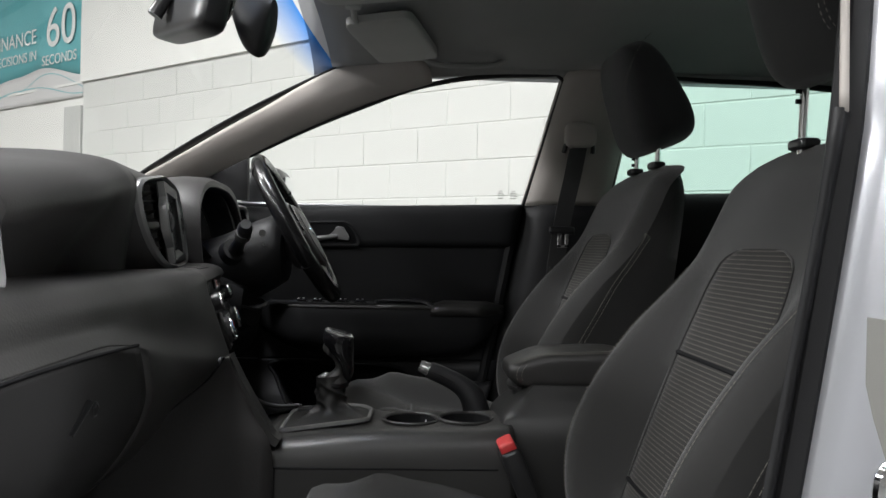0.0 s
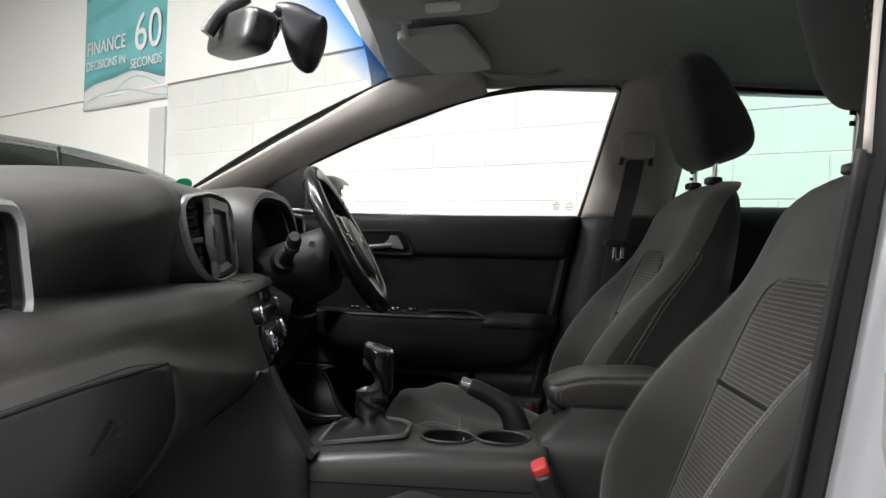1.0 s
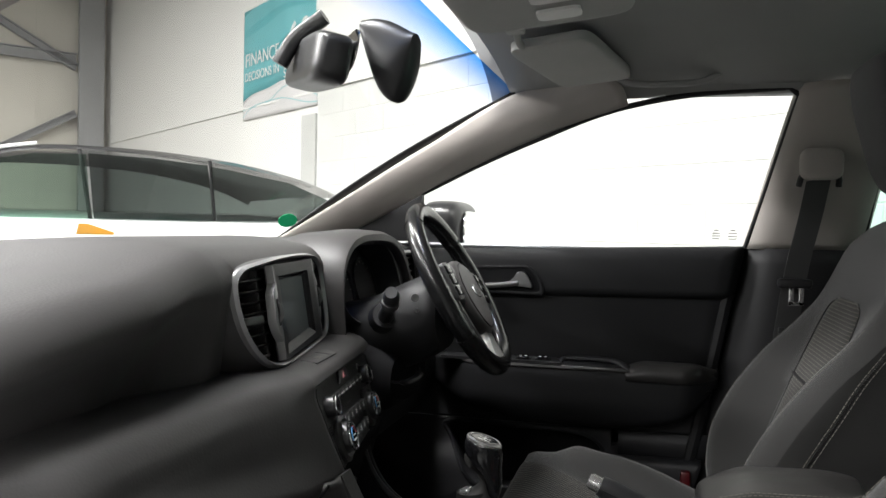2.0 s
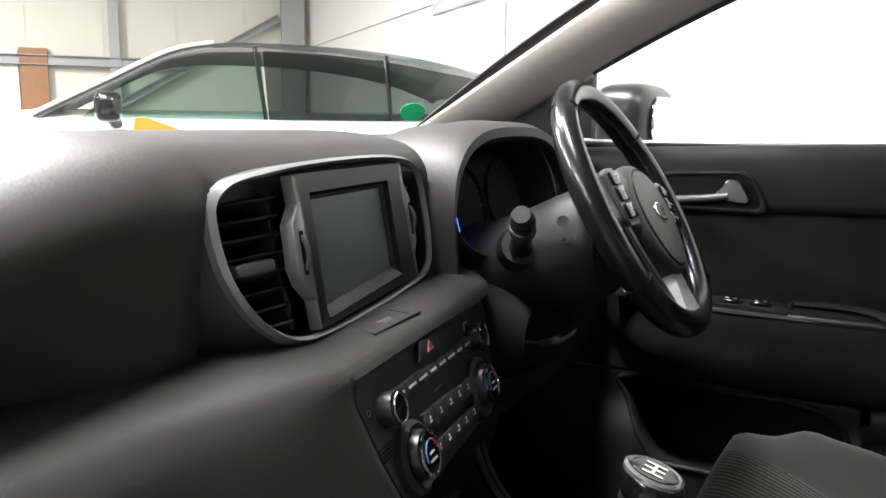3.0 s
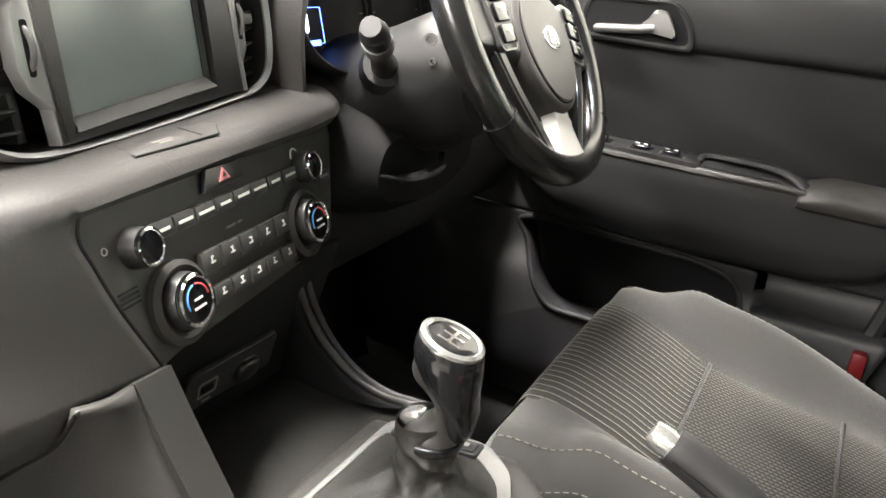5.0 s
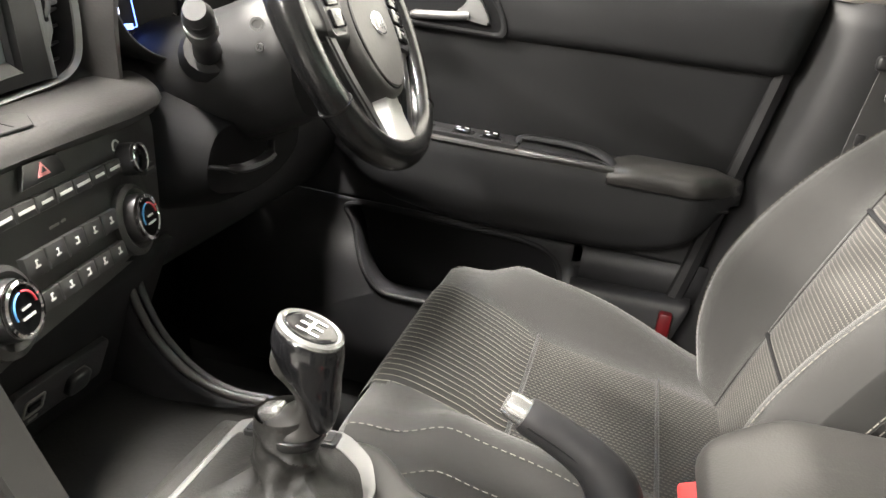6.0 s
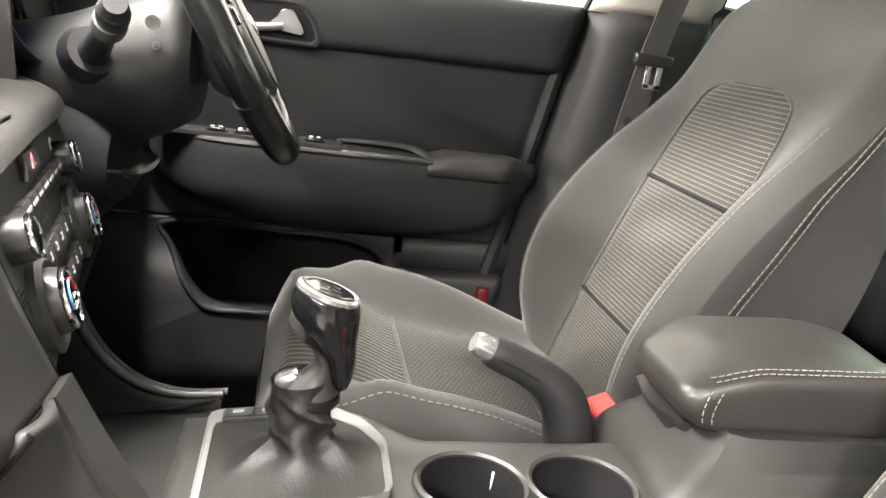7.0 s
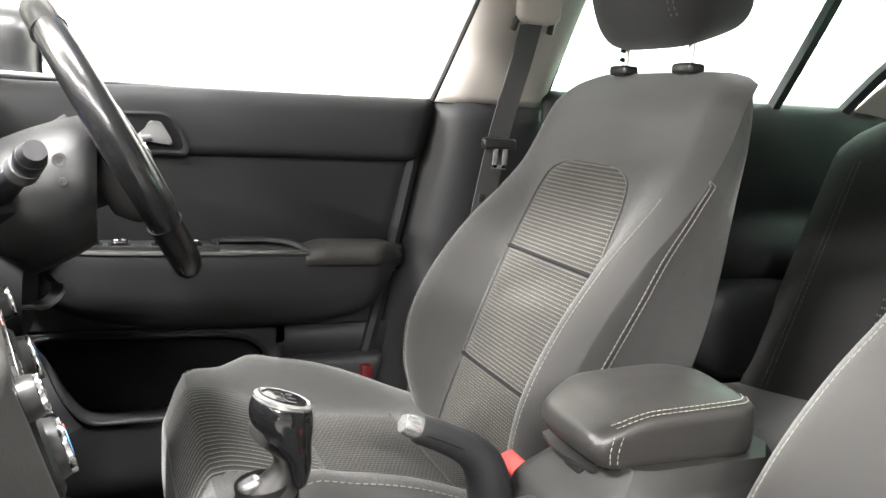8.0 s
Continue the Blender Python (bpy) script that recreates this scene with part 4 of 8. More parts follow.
def cushion_patch(x0, x1, n, lift=0.0035):
    rows = []
    for x in np.linspace(x0, x1, n):
        h = float(np.interp(x, [-0.19, -0.05, 0.30], [0.150, 0.138, 0.125]))
        row = []
        for s in np.linspace(-1, 1, 25):
            z = 0.625 + (cushion_top(x, h * s) - 0.625) * front_round(x)
            row.append((x - (0.003 if x < -0.14 else 0), h * s, z + lift * (1 - abs(s) ** 8) - 0.001))
        rows.append(row)
    return grid_bm(np.array(rows))


def front_apron():
    """The insert cloth carried over the cushion's front edge."""
    rows = []
    for k in np.linspace(0, 1, 10):
        z = 0.690 - 0.098 * k
        rows.append([(X_F - 0.0035 - 0.002 * math.sin(math.pi * k) + 0.006 * s * s, 0.150 * s, z - 0.004 * s * s) for s in np.linspace(-1, 1, 25)])
    return grid_bm(np.array(rows))


def car_seat():
    st = thing("front_seat", "black cloth front seat with ribbed inserts and pale stitching", "car seat", (0, 0, 0), "front seats")
    back = part("backrest", backrest_bm(), M_CLOTH, st, "plain black cloth backrest with raised bolsters")
    part("insert_panel", insert_patch(INS_SEAM + 0.002, INS_TOP, 24), M_INSERT, back, "ribbed cloth with broken pale threads")
    part("insert_panel", insert_patch(INS_LOW + 0.002, INS_SEAM - 0.002, 24), M_INSERT_MID, back, "ribbed cloth with broken pale threads")
    part("insert_panel", insert_patch(INS_BOT, INS_LOW - 0.002, 16), M_INSERT_MID, back, "ribbed cloth with broken pale threads")
    for z in (INS_SEAM, INS_LOW):
        part("cross_seam", tube([(back_front(ins_half(z) * s, z) - 0.001, ins_half(z) * s, z) for s in np.linspace(-1, 1, 21)], 0.0036, 6), M_VOID, back)
    rim = [(back_front(ins_half(z) * sg, z) - 0.001, ins_half(z) * sg, z) for sg, zz in ((-1, np.linspace(0.66, 1.112, 50)), (1, np.linspace(1.112, 0.66, 50))) for z in zz]
    part("insert_piping", tube(rim, 0.0016, 6), M_CLOTH, back)
    for sg in (-1, 1):
        for off in (0.0, 0.010):
            line = side_line(0.66, 1.112, sg, off, 0.0030)
            part("stitching", dashes_along(line, 0.0056, 0.0020, 0.00065), M_STITCH, back, "pale twin stitching")
        ridge = [(back_front(sg * back_w(z) * 0.885, z) - 0.0012, sg * back_w(z) * 0.885, z) for z in np.linspace(0.68, 1.09, 60)]
        part("stitching", dashes_along(ridge, 0.0050, 0.0022, 0.00055), M_STITCH, back, "pale ridge stitching")
        part("bolster_seam", tube(side_line(0.66, 1.112, sg, 0.005, 0.0), 0.0010, 6), M_CLOTH, back)
    for sg in (-1, 1):
        part("headrest_guide", superbox(0.030, 0.048, 0.016, 0.5, 24, 12), M_SATIN, back, "black plastic guide").matrix_basis = T(0.494, 0.0765 * sg, 1.256)
    cus = part("cushion", cushion_bm(), M_CLOTH, st, "plain black cloth cushion with side bolsters")
    part("insert_panel", cushion_patch(X_F + 0.002, -0.004, 40), M_CUSHION_A, cus, "ribbed cloth with broken pale threads")
    part("insert_panel", cushion_patch(0.002, 0.160, 20), M_CUSHION_B, cus, "ribbed cloth with broken pale threads")
    part("insert_panel", cushion_patch(0.166, 0.31, 14), M_CUSHION_B, cus, "ribbed cloth with broken pale threads")
    part("front_panel", front_apron(), M_APRON, cus, "ribbed cloth front")
    for x in (-0.001, 0.163):
        part("cross_seam", tube([(x, 0.135 * s, cushion_top(x, 0.135 * s) + 0.0005) for s in np.linspace(-1, 1, 21)], 0.003, 6), M_CLOTH, cus)
    for sg in (-1, 1):
        for off in (0.0, 0.012):
            yy = 0.222 if off == 0.0 else 0.246
            pts = [(x, sg * (yy + 0.001) * (0.90 + 0.10 * (2 * front_round(x) - 1)), 0.625 + (cushion_top(x, yy) - 0.625) * front_round(x) + 0.0008) for x in np.linspace(-0.15, 0.24, 60)]
            part("stitching", dashes_along(pts, 0.0055, 0.0035, 0.00055), M_STITCH, cus, "pale twin stitching")
        part("side_cover", box_bm(0.40, 0.03, 0.10, (0.10, sg * 0.262, 0.565), 0.012, 3), M_HARD, st, "black plastic seat side cover")
        part("seat_rail", box_bm(0.52, 0.035, 0.05, (0.08, sg * 0.19, 0.445), 0.006), M_HARD, st, "black seat rail")
        part("rail_foot", box_bm(0.10, 0.05, 0.11, (0.20, sg * 0.19, 0.52), 0.006), M_HARD, st)
        part("rail_foot", box_bm(0.10, 0.05, 0.11, (-0.08, sg * 0.19, 0.52), 0.006), M_HARD, st)
    part("pan", box_bm(0.46, 0.46, 0.04, (0.08, 0, 0.560), 0.015, 3), M_HARD, st, "black seat pan")
    part("recliner_cover", superbox(0.16, 0.035, 0.13, 0.45, 24, 14), M_HARD, st, "black plastic hinge cover").matrix_basis = T(0.31, 0.235, 0.66)
    part("recliner_cover", superbox(0.16, 0.035, 0.13, 0.45, 24, 14), M_HARD, st, "black plastic hinge cover").matrix_basis = T(0.31, -0.235, 0.66)
    hr = superbox(0.104, 0.276, 0.232, 0.42, 44, 30)
    for v in hr.verts:
        k = v.co.z / 0.116
        v.co.y *= 1 - 0.10 * max(0, k) ** 2 - 0.08 * max(0, -k) ** 2
        v.co.x *= (1 - 0.12 * abs(k) ** 2) * (1 - 0.34 * k)
        v.co.x += 0.012 * (v.co.y / 0.135) ** 2 - 0.006 * k
    hr.transform(T(0.474, 0.0, 1.402) @ Matrix.Rotation(radians(-21), 4, "Y"))
    head = part("headrest", hr, M_HEADCLOTH, st, "black cloth headrest")
    for sg in (-1, 1):
        part("headrest_post", tube([(0.494, 0.0765 * sg, 1.18), (0.500, 0.0765 * sg, 1.36)], 0.0058, 12), M_CHROME, head, "chrome post")
    for k in range(4):
        part("post_notch", box_bm(0.006, 0.005, 0.006, (0.489, 0.0765, 1.272 + 0.014 * k)), M_VOID, head)
    for off in (-0.006, 0.006):
        ring_pts = []
        for a in np.linspace(-1.25, 1.25, 50):
            ring_pts.append((0.466 - 0.050 * math.cos(a) + 0.02 * math.sin(a), -0.118 * math.cos(a * 0.2) + off, 1.420 + 0.108 * math.sin(a)))
        part("stitching", dashes_along(ring_pts, 0.005, 0.004, 0.0006), M_DARKSTITCH, head)
    return st


driver_seat = car_seat()
passenger_seat = copy_thing(driver_seat, T(0.036, 0.975, -0.029))
for kid in passenger_seat.children:
    if kid.name.startswith("headrest"):
        kid.location = (-0.004, 0.0, 0.042)  # pulled up on its posts
    elif kid.name.startswith("cushion"):
        kid.location = (-0.022, 0.0, 0.0)
driver_seat.matrix_basis = T(0.0155, 1.7055, 0.0)

# rear bench: backrest block with side bolster, cushion
bench = thing("rear_bench", "black cloth rear bench seat with pale stitching", "car seat", (1.2, YC, 0.42))


def bench_back(y, z):
    w = abs(y - YC)
    return 1.00 + 0.35 * (z - 0.70) - 0.05 * smooth01((w - 0.36) / 0.16)


rows = []
for z in list(np.linspace(0.60, 1.16, 24)) + [1.19, 1.21, 1.216]:
    top = max(0.0, (z - 1.14) / 0.08)
    half = 0.60 - 0.05 * top ** 2
    f = [(bench_back(YC + half * s, z) + 0.05 * top ** 2 + 0.06 * max(0, (abs(s) - 0.92) / 0.08) ** 2, YC + half * s, z) for s in np.linspace(-1, 1, 41)]
    b = [(1.28 + 0.3 * (z - 0.7), YC + half * s, z) for s in np.linspace(0.97, -0.97, 20)]
    rows.append(f + b)
bb = part("backrest", grid_bm(np.array(rows), wrap_u=True, cap=True), M_CLOTH, bench, "plain black cloth backrest")
rows = [[(bench_back(YC + 0.25 + 0.13 * s, z) - 0.003 * (1 - s ** 8), YC + 0.25 + 0.13 * s, z) for s in np.linspace(-1, 1, 16)] for z in np.linspace(0.70, 1.06, 26)]
part("insert_panel", grid_bm(np.array(rows)), M_INSERT, bb, "ribbed cloth with broken pale threads")
for dy in (0.50, 0.51):
    part("stitching", dashes_along([(bench_back(YC + dy, z) - 0.0015, YC + dy, z) for z in np.linspace(0.68, 1.14, 40)], 0.0055, 0.0035, 0.00055), M_STITCH, bb, "pale twin stitching")
bm = superbox(0.50, 1.24, 0.18, 0.4, 60, 24)
bm.transform(T(0.97, YC, 0.60))
part("cushion", bm, M_CLOTH, bench, "plain black cloth cushion")
part("plinth", box_bm(0.44, 1.20, 0.16, (0.98, YC, 0.47), 0.03), M_CARPET, bench, "black carpeted plinth")
# side trim by the bench
bm = superbox(0.30, 0.16, 0.20, 0.5, 30, 20)
bm.transform(T(1.02, 1.96, 0.77))
part("side_bolster", bm, M_DOORCARD, bench, "dark moulded side bolster")


# ---------------------------------------------------------------- driver's door
door = thing("side_door", "closed driver's door with black moulded lining", "car door", (-0.1, 2.06, 0.42))


def rear_x(z):
    """The lining's slanting rear edge."""
    return float(np.interp(z, [0.45, 0.73, 0.95, 1.19], [0.135, 0.217, 0.243, 0.292]))


def door_panel(prof, x0, n, nz, bow=0.0):
    """A moulded strip: prof of (y, z) swept from x0 to the rear edge."""
    pr = spline(prof, nz)
    rows = []
    for s in np.linspace(0, 1, n):
        row = []
        for y, z in pr:
            xr = rear_x(z)
            edge = 0.010 * max(0.0, (s - 0.985) / 0.015) ** 2
            row.append((x0 + (xr - x0) * s, y + edge + bow * (1 - s) ** 3, z - 0.03 * (1 - s) * max(0.0, (z - 0.95) / 0.24)))
        rows.append(row)
    return grid_bm(np.array(rows))


upper_prof = [(2.075, 1.178), (2.058, 1.188), (2.035, 1.188), (2.022, 1.176), (2.017, 1.15), (2.016, 1.11), (2.018, 1.092), (2.028, 1.084), (2.040, 1.086)]
solid(part("upper_panel", door_panel(upper_prof, -0.62, 40, 30, 0.0), M_DOORCARD, door, "soft dark upper panel"), 0.006, 0)
mid_prof = [(2.034, 1.095), (2.033, 1.075), (2.034, 1.02), (2.034, 0.96), (2.036, 0.90)]
solid(part("middle_panel", door_panel(mid_prof, -0.62, 40, 20), M_DOORMID, door, "smooth dark middle panel"), 0.006, 0)
low_prof = [(2.036, 0.915), (2.036, 0.86), (2.035, 0.82), (2.034, 0.788)]
solid(part("lower_panel", door_panel(low_prof, -0.62, 40, 20), M_HARD, door, "black plastic lower panel"), 0.006, 0)
# the map pocket's wide opening in the foot of the lining
POCKET = closed_spline([(-0.345, 0.770), (-0.325, 0.779), (-0.18, 0.777), (-0.05, 0.774), (-0.008, 0.762), (0.014, 0.738), (0.018, 0.700), (-0.010, 0.662), (-0.08, 0.648), (-0.20, 0.645), (-0.265, 0.648), (-0.296, 0.680), (-0.330, 0.745)], 96)
rows = []
for g, dy in ((1.0, 0.045), (1.0, 0.006), (1.008, 0.001), (1.02, 0.0)):
    rows.append([(-0.155 + (x + 0.155) * g, 2.034 - 0.030 * smooth01((0.75 - z) / 0.08) + dy, 0.712 + (z - 0.712) * g) for x, z in POCKET])
for f in (0.5, 1.0):
    row = []
    for x, z in POCKET:
        dx, dz = x + 0.155, z - 0.712
        zo = 0.786 if dz > 0 else 0.47
        k = min(abs((0.20 if dx > 0 else -0.47) / dx) if abs(dx) > 1e-6 else 1e9, abs((zo - 0.712) / dz) if abs(dz) > 1e-6 else 1e9)
        xe, ze = -0.155 + dx * k, 0.712 + dz * k
        xx, zz = x + (xe - x) * f, z + (ze - z) * f
        row.append((xx, 2.034 - 0.030 * smooth01((0.75 - zz) / 0.08), zz))
    rows.append(row)
solid(part("foot_panel", grid_bm(np.array(rows), wrap_u=True), M_HARD, door, "black plastic foot panel with an open map pocket"), 0.004, 0)
# pocket depth: its shade is painted as near-black
part("pocket_back", box_bm(0.46, 0.006, 0.40, (-0.155, 2.083, 0.65), 0.002), M_VOID, door, "pocket back, the pocket's shade in its black")
rim2 = [(-0.155 + (x + 0.155) * 1.004, 2.034 - 0.030 * smooth01((0.75 - z) / 0.08) - 0.001, 0.712 + (z - 0.712) * 1.004) for x, z in POCKET]
part("pocket_rim", tube(rim2, 0.0045, 8, closed=True), M_DOORCARD, door, "rounded pocket rim")
foot_prof = [(2.034, 0.735), (2.020, 0.734), (2.010, 0.730), (2.007, 0.724), (2.006, 0.68), (2.014, 0.55), (2.030, 0.47)]
rows = []
for k in np.linspace(0, 1, 20):
    rows.append([(0.035 + (rear_x(z) - 0.035) * k, y, z - 0.004 * (1 - k)) for y, z in spline(foot_prof, 26)])
solid(part("foot_panel", grid_bm(np.array(rows)), M_HARD, door, "black plastic rear foot panel"), 0.005, 0)
rows = [[(x, 2.0345, z) for z in (0.728, 0.76, 0.79)] for x in np.linspace(0.03, 0.232, 8)]
solid(part("lower_panel", grid_bm(np.array(rows)), M_HARD, door, "black plastic lower panel"), 0.005, 0)

# armrest: bulging moulding with an upper pad, a switch plate and a pull cup
def arm_out(x):
    return (0.018 + 0.054 * smooth01((x + 0.375) / 0.13)) * (0.30 + 0.70 * smooth01((0.246 - x) / 0.075))


def arm_section(x):
    out = arm_out(x)
    zt = 0.930
    zb = ease(x, [-0.375, -0.30, -0.216, -0.129, 0.056, 0.153, 0.200, 0.246], [0.872, 0.822, 0.802, 0.794, 0.796, 0.812, 0.842, 0.896])
    y = 2.034
    h = zt - zb
    return [(y + 0.004, zt + 0.001), (y - out * 0.55, zt + 0.001), (y - out * 0.95, zt - 0.004), (y - out, zt - min(0.014, 0.2 * h)), (y - out * 1.02, zt - 0.36 * h), (y - out * 1.0, zt - 0.62 * h), (y - out * 0.86, zt - 0.84 * h), (y - out * 0.52, zb + 0.05 * h), (y - 0.004, zb), (y + 0.004, zb)]


rows = [[(x, y, z) for y, z in spline(arm_section(x), 44)] for x in np.linspace(-0.375, 0.246, 64)]
arm = part("armrest", grid_bm(np.array(rows)), M_DOORMID, door, "black bulging armrest")
solid(arm, 0.004, 0)
part("armrest_seam", tube([(x, 2.034 - arm_out(x) * 1.02 - 0.0006, 0.893 - 0.004 * smooth01((x + 0.2) / 0.4)) for x in np.linspace(-0.33, 0.235, 50)], 0.0011, 6), M_PANEL, arm, "pale groove edge")
part("armrest_groove", tube([(x, 2.034 - arm_out(x) * 1.02 + 0.0002, 0.8905 - 0.004 * smooth01((x + 0.2) / 0.4)) for x in np.linspace(-0.33, 0.235, 50)], 0.0012, 6), M_VOID, arm)
part("switch_plate", prism(rounded([(-0.345, 1.975), (-0.072, 1.966), (-0.085, 2.028), (-0.345, 2.028)], 0.008).tolist(), 0.006, 0.002, 2, T(0, 0, 0.930)), M_SATIN, arm, "satin black switch plate")
part("plate_edge", tube([(x, 2.034 - arm_out(x) * 1.0 + 0.002, 0.9255) for x in np.linspace(-0.33, 0.062, 30)], 0.0045, 8), M_PANEL, arm, "satin edge strip")
for k, x in enumerate((-0.262, -0.222, -0.160, -0.117)):
    wl = part("switch_well", prism(rrect(0.033, 0.026, 0.004, 4, x, 1.992), 0.0012, 0.0004, 2, T(0, 0, 0.9358)), M_VOID, arm)
    sw = part("window_switch", superbox(0.024, 0.018, 0.010, 0.5, 20, 10), M_GLOSS, arm, "black window switch")
    sw.matrix_basis = T(x, 1.988, 0.9395) @ Matrix.Rotation(radians(14), 4, "X")
    for dx in (-0.006, 0.006):
        part("switch_mark", box_bm(0.006, 0.0022, 0.0008, (dx, -0.002, 0.0052)), M_WHITE, sw, smooth=False)
# pull cup: a flat plate with a trough's shade painted on, between the edge strip and a raised loop that runs into the
# elbow pad
cup = part("pull_cup", prism(rounded([(-0.070, 1.972), (0.052, 1.972), (0.036, 2.010), (-0.066, 2.012)], 0.010).tolist(), 0.0015, 0, 2, T(0, 0, 0.9305)), M_VOID, arm, "flat black plate painted as the pull cup's shade")
part("cup_wall", tube(spline([(-0.078, 1.990, 0.934), (-0.076, 2.016, 0.938), (-0.03, 2.018, 0.9405), (0.010, 2.013, 0.941), (0.040, 1.998, 0.939), (0.062, 1.978, 0.931), (0.070, 1.966, 0.923)], 40), list(np.interp(np.linspace(0, 1, 40), [0, 0.3, 0.7, 1], [0.0045, 0.0085, 0.0095, 0.008])), 12, flat=0.6), M_DOORCARD, cup, "padded loop of the pull")
part("pull_strip", tube(spline([(-0.076, 1.968, 0.9275), (-0.02, 1.9635, 0.9275), (0.04, 1.9635, 0.9280), (0.066, 1.965, 0.926)], 24), [0.0052] * 24, 10), M_PANEL, cup, "satin edge of the pull")
rows = []
for x in np.linspace(0.058, 0.243, 36):
    o = arm_out(x) * 1.03
    e = smooth01((x - 0.050) / 0.05) * smooth01((0.246 - x) / 0.05)
    zt = 0.931 + 0.010 * e
    prof = [(2.034, 0.931), (2.030, zt - 0.002), (2.034 - o * 0.55, zt), (2.034 - o * 0.88, zt - 0.003), (2.034 - o * 1.02, zt - 0.012), (2.034 - o * 1.04, 0.916), (2.034 - o * 1.0, 0.908)]
    rows.append([(x, y, z) for y, z in spline(prof, 22)])
pad = part("elbow_pad", grid_bm(np.array(rows)), M_ARMREST, arm, "soft stitched elbow pad")
solid(pad, 0.003, 0)
part("pad_gap", tube([(x, 2.034 - arm_out(x) * 1.035, 0.9065) for x in np.linspace(0.062, 0.240, 30)], 0.0014, 6), M_VOID, arm)
part("stitching", dashes_along([(x, 2.034 - arm_out(x) * 1.075, 0.9135) for x in np.linspace(0.066, 0.228, 40)], 0.004, 0.0025, 0.0005), M_STITCH, arm, "pale stitching")

# inner door handle in its recess
HM = Matrix.Translation((0, 2.0140, 0)) @ Matrix(((1, 0, 0, 0), (0, 0, -1, 0), (0, 1, 0, 0), (0, 0, 0, 1)))
HO = resampled(rounded([(-0.290, 1.076), (-0.118, 1.074), (-0.128, 1.110), (-0.152, 1.140), (-0.286, 1.134)], 0.016), 60)
HI = np.array([-0.206, 1.106]) + (HO - np.array([-0.206, 1.106])) * np.array([0.90, 0.80])
rec = part("handle_recess", ring(HO.tolist(), HI.tolist(), 0.004, HM, 0.0, 0.0015), M_DOORCARD, door, "black handle recess rim")
# flat plate in near-black paints the shade inside the handle recess
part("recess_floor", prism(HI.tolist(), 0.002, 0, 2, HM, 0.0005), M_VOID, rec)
hb = merge(tube(spline([(-0.264, 2.008, 1.090), (-0.24, 2.003, 1.0925), (-0.20, 2.003, 1.0965), (-0.178, 2.005, 1.100)], 16), [0.0040] + [0.0062] * 15, 12),
           prism(rounded([(-0.198, 1.0955), (-0.146, 1.0895), (-0.149, 1.100), (-0.164, 1.1245), (-0.181, 1.1250), (-0.187, 1.1120), (-0.197, 1.1045)], 0.005).tolist(), 0.012, 0.003, 3, Matrix.Translation((0, 2.014, 0)) @ Matrix(((1, 0, 0, 0), (0, 0, -1, 0), (0, 1, 0, 0), (0, 0, 0, 1)))))
part("door_handle", hb, M_GREY, door, "satin silver handle")
part("red_reflector", box_bm(0.020, 0.022, 0.060, (0.185, 2.000, 0.690), 0.004), M_REFLECTOR, door, "red reflector")
part("tweeter_sail", prism([(-0.62, 1.185), (-0.405, 1.185), (-0.405, 1.295), (-0.43, 1.30), (-0.62, 1.225)], 0.02, 0.004, 2, Matrix.Translation((0, 2.035, 0)) @ Matrix(((1, 0, 0, 0), (0, 0, -1, 0), (0, 1, 0, 0), (0, 0, 0, 1)))), M_HARD, door, "black mirror corner cover")

# outside mirror
om = thing("door_mirror", "black and silver outside mirror on the driver's door", "car mirror", (-0.50, 2.20, 1.20))
bm = superbox(0.12, 0.250, 0.150, 0.56, 40, 26)
bm.transform(T(-0.392, 2.226, 1.210))
ms = part("housing", bm, M_SATIN, om, "black housing")
part("mirror_glass", prism(rrect(0.180, 0.098, 0.042, 6), 0.004, 0.001, 2, plane_at((-0.334, 2.222, 1.210), 0, 2)), M_MIRROR, ms, "mirror glass")
part("arm", tube([(-0.46, 2.05, 1.155), (-0.445, 2.10, 1.162), (-0.42, 2.15, 1.170)], 0.03, 10, flat=0.6), M_SATIN, om, "black mirror arm")


# ---------------------------------------------------------------- dashboard
dash = thing("dashboard", "dark grey moulded dashboard with a tilted centre stack", "dashboard", (-0.6, YC, 0.42))


def cowl_x(y):
    return -0.985 + 0.20 * abs((y - YC) / 0.64) ** 2.2


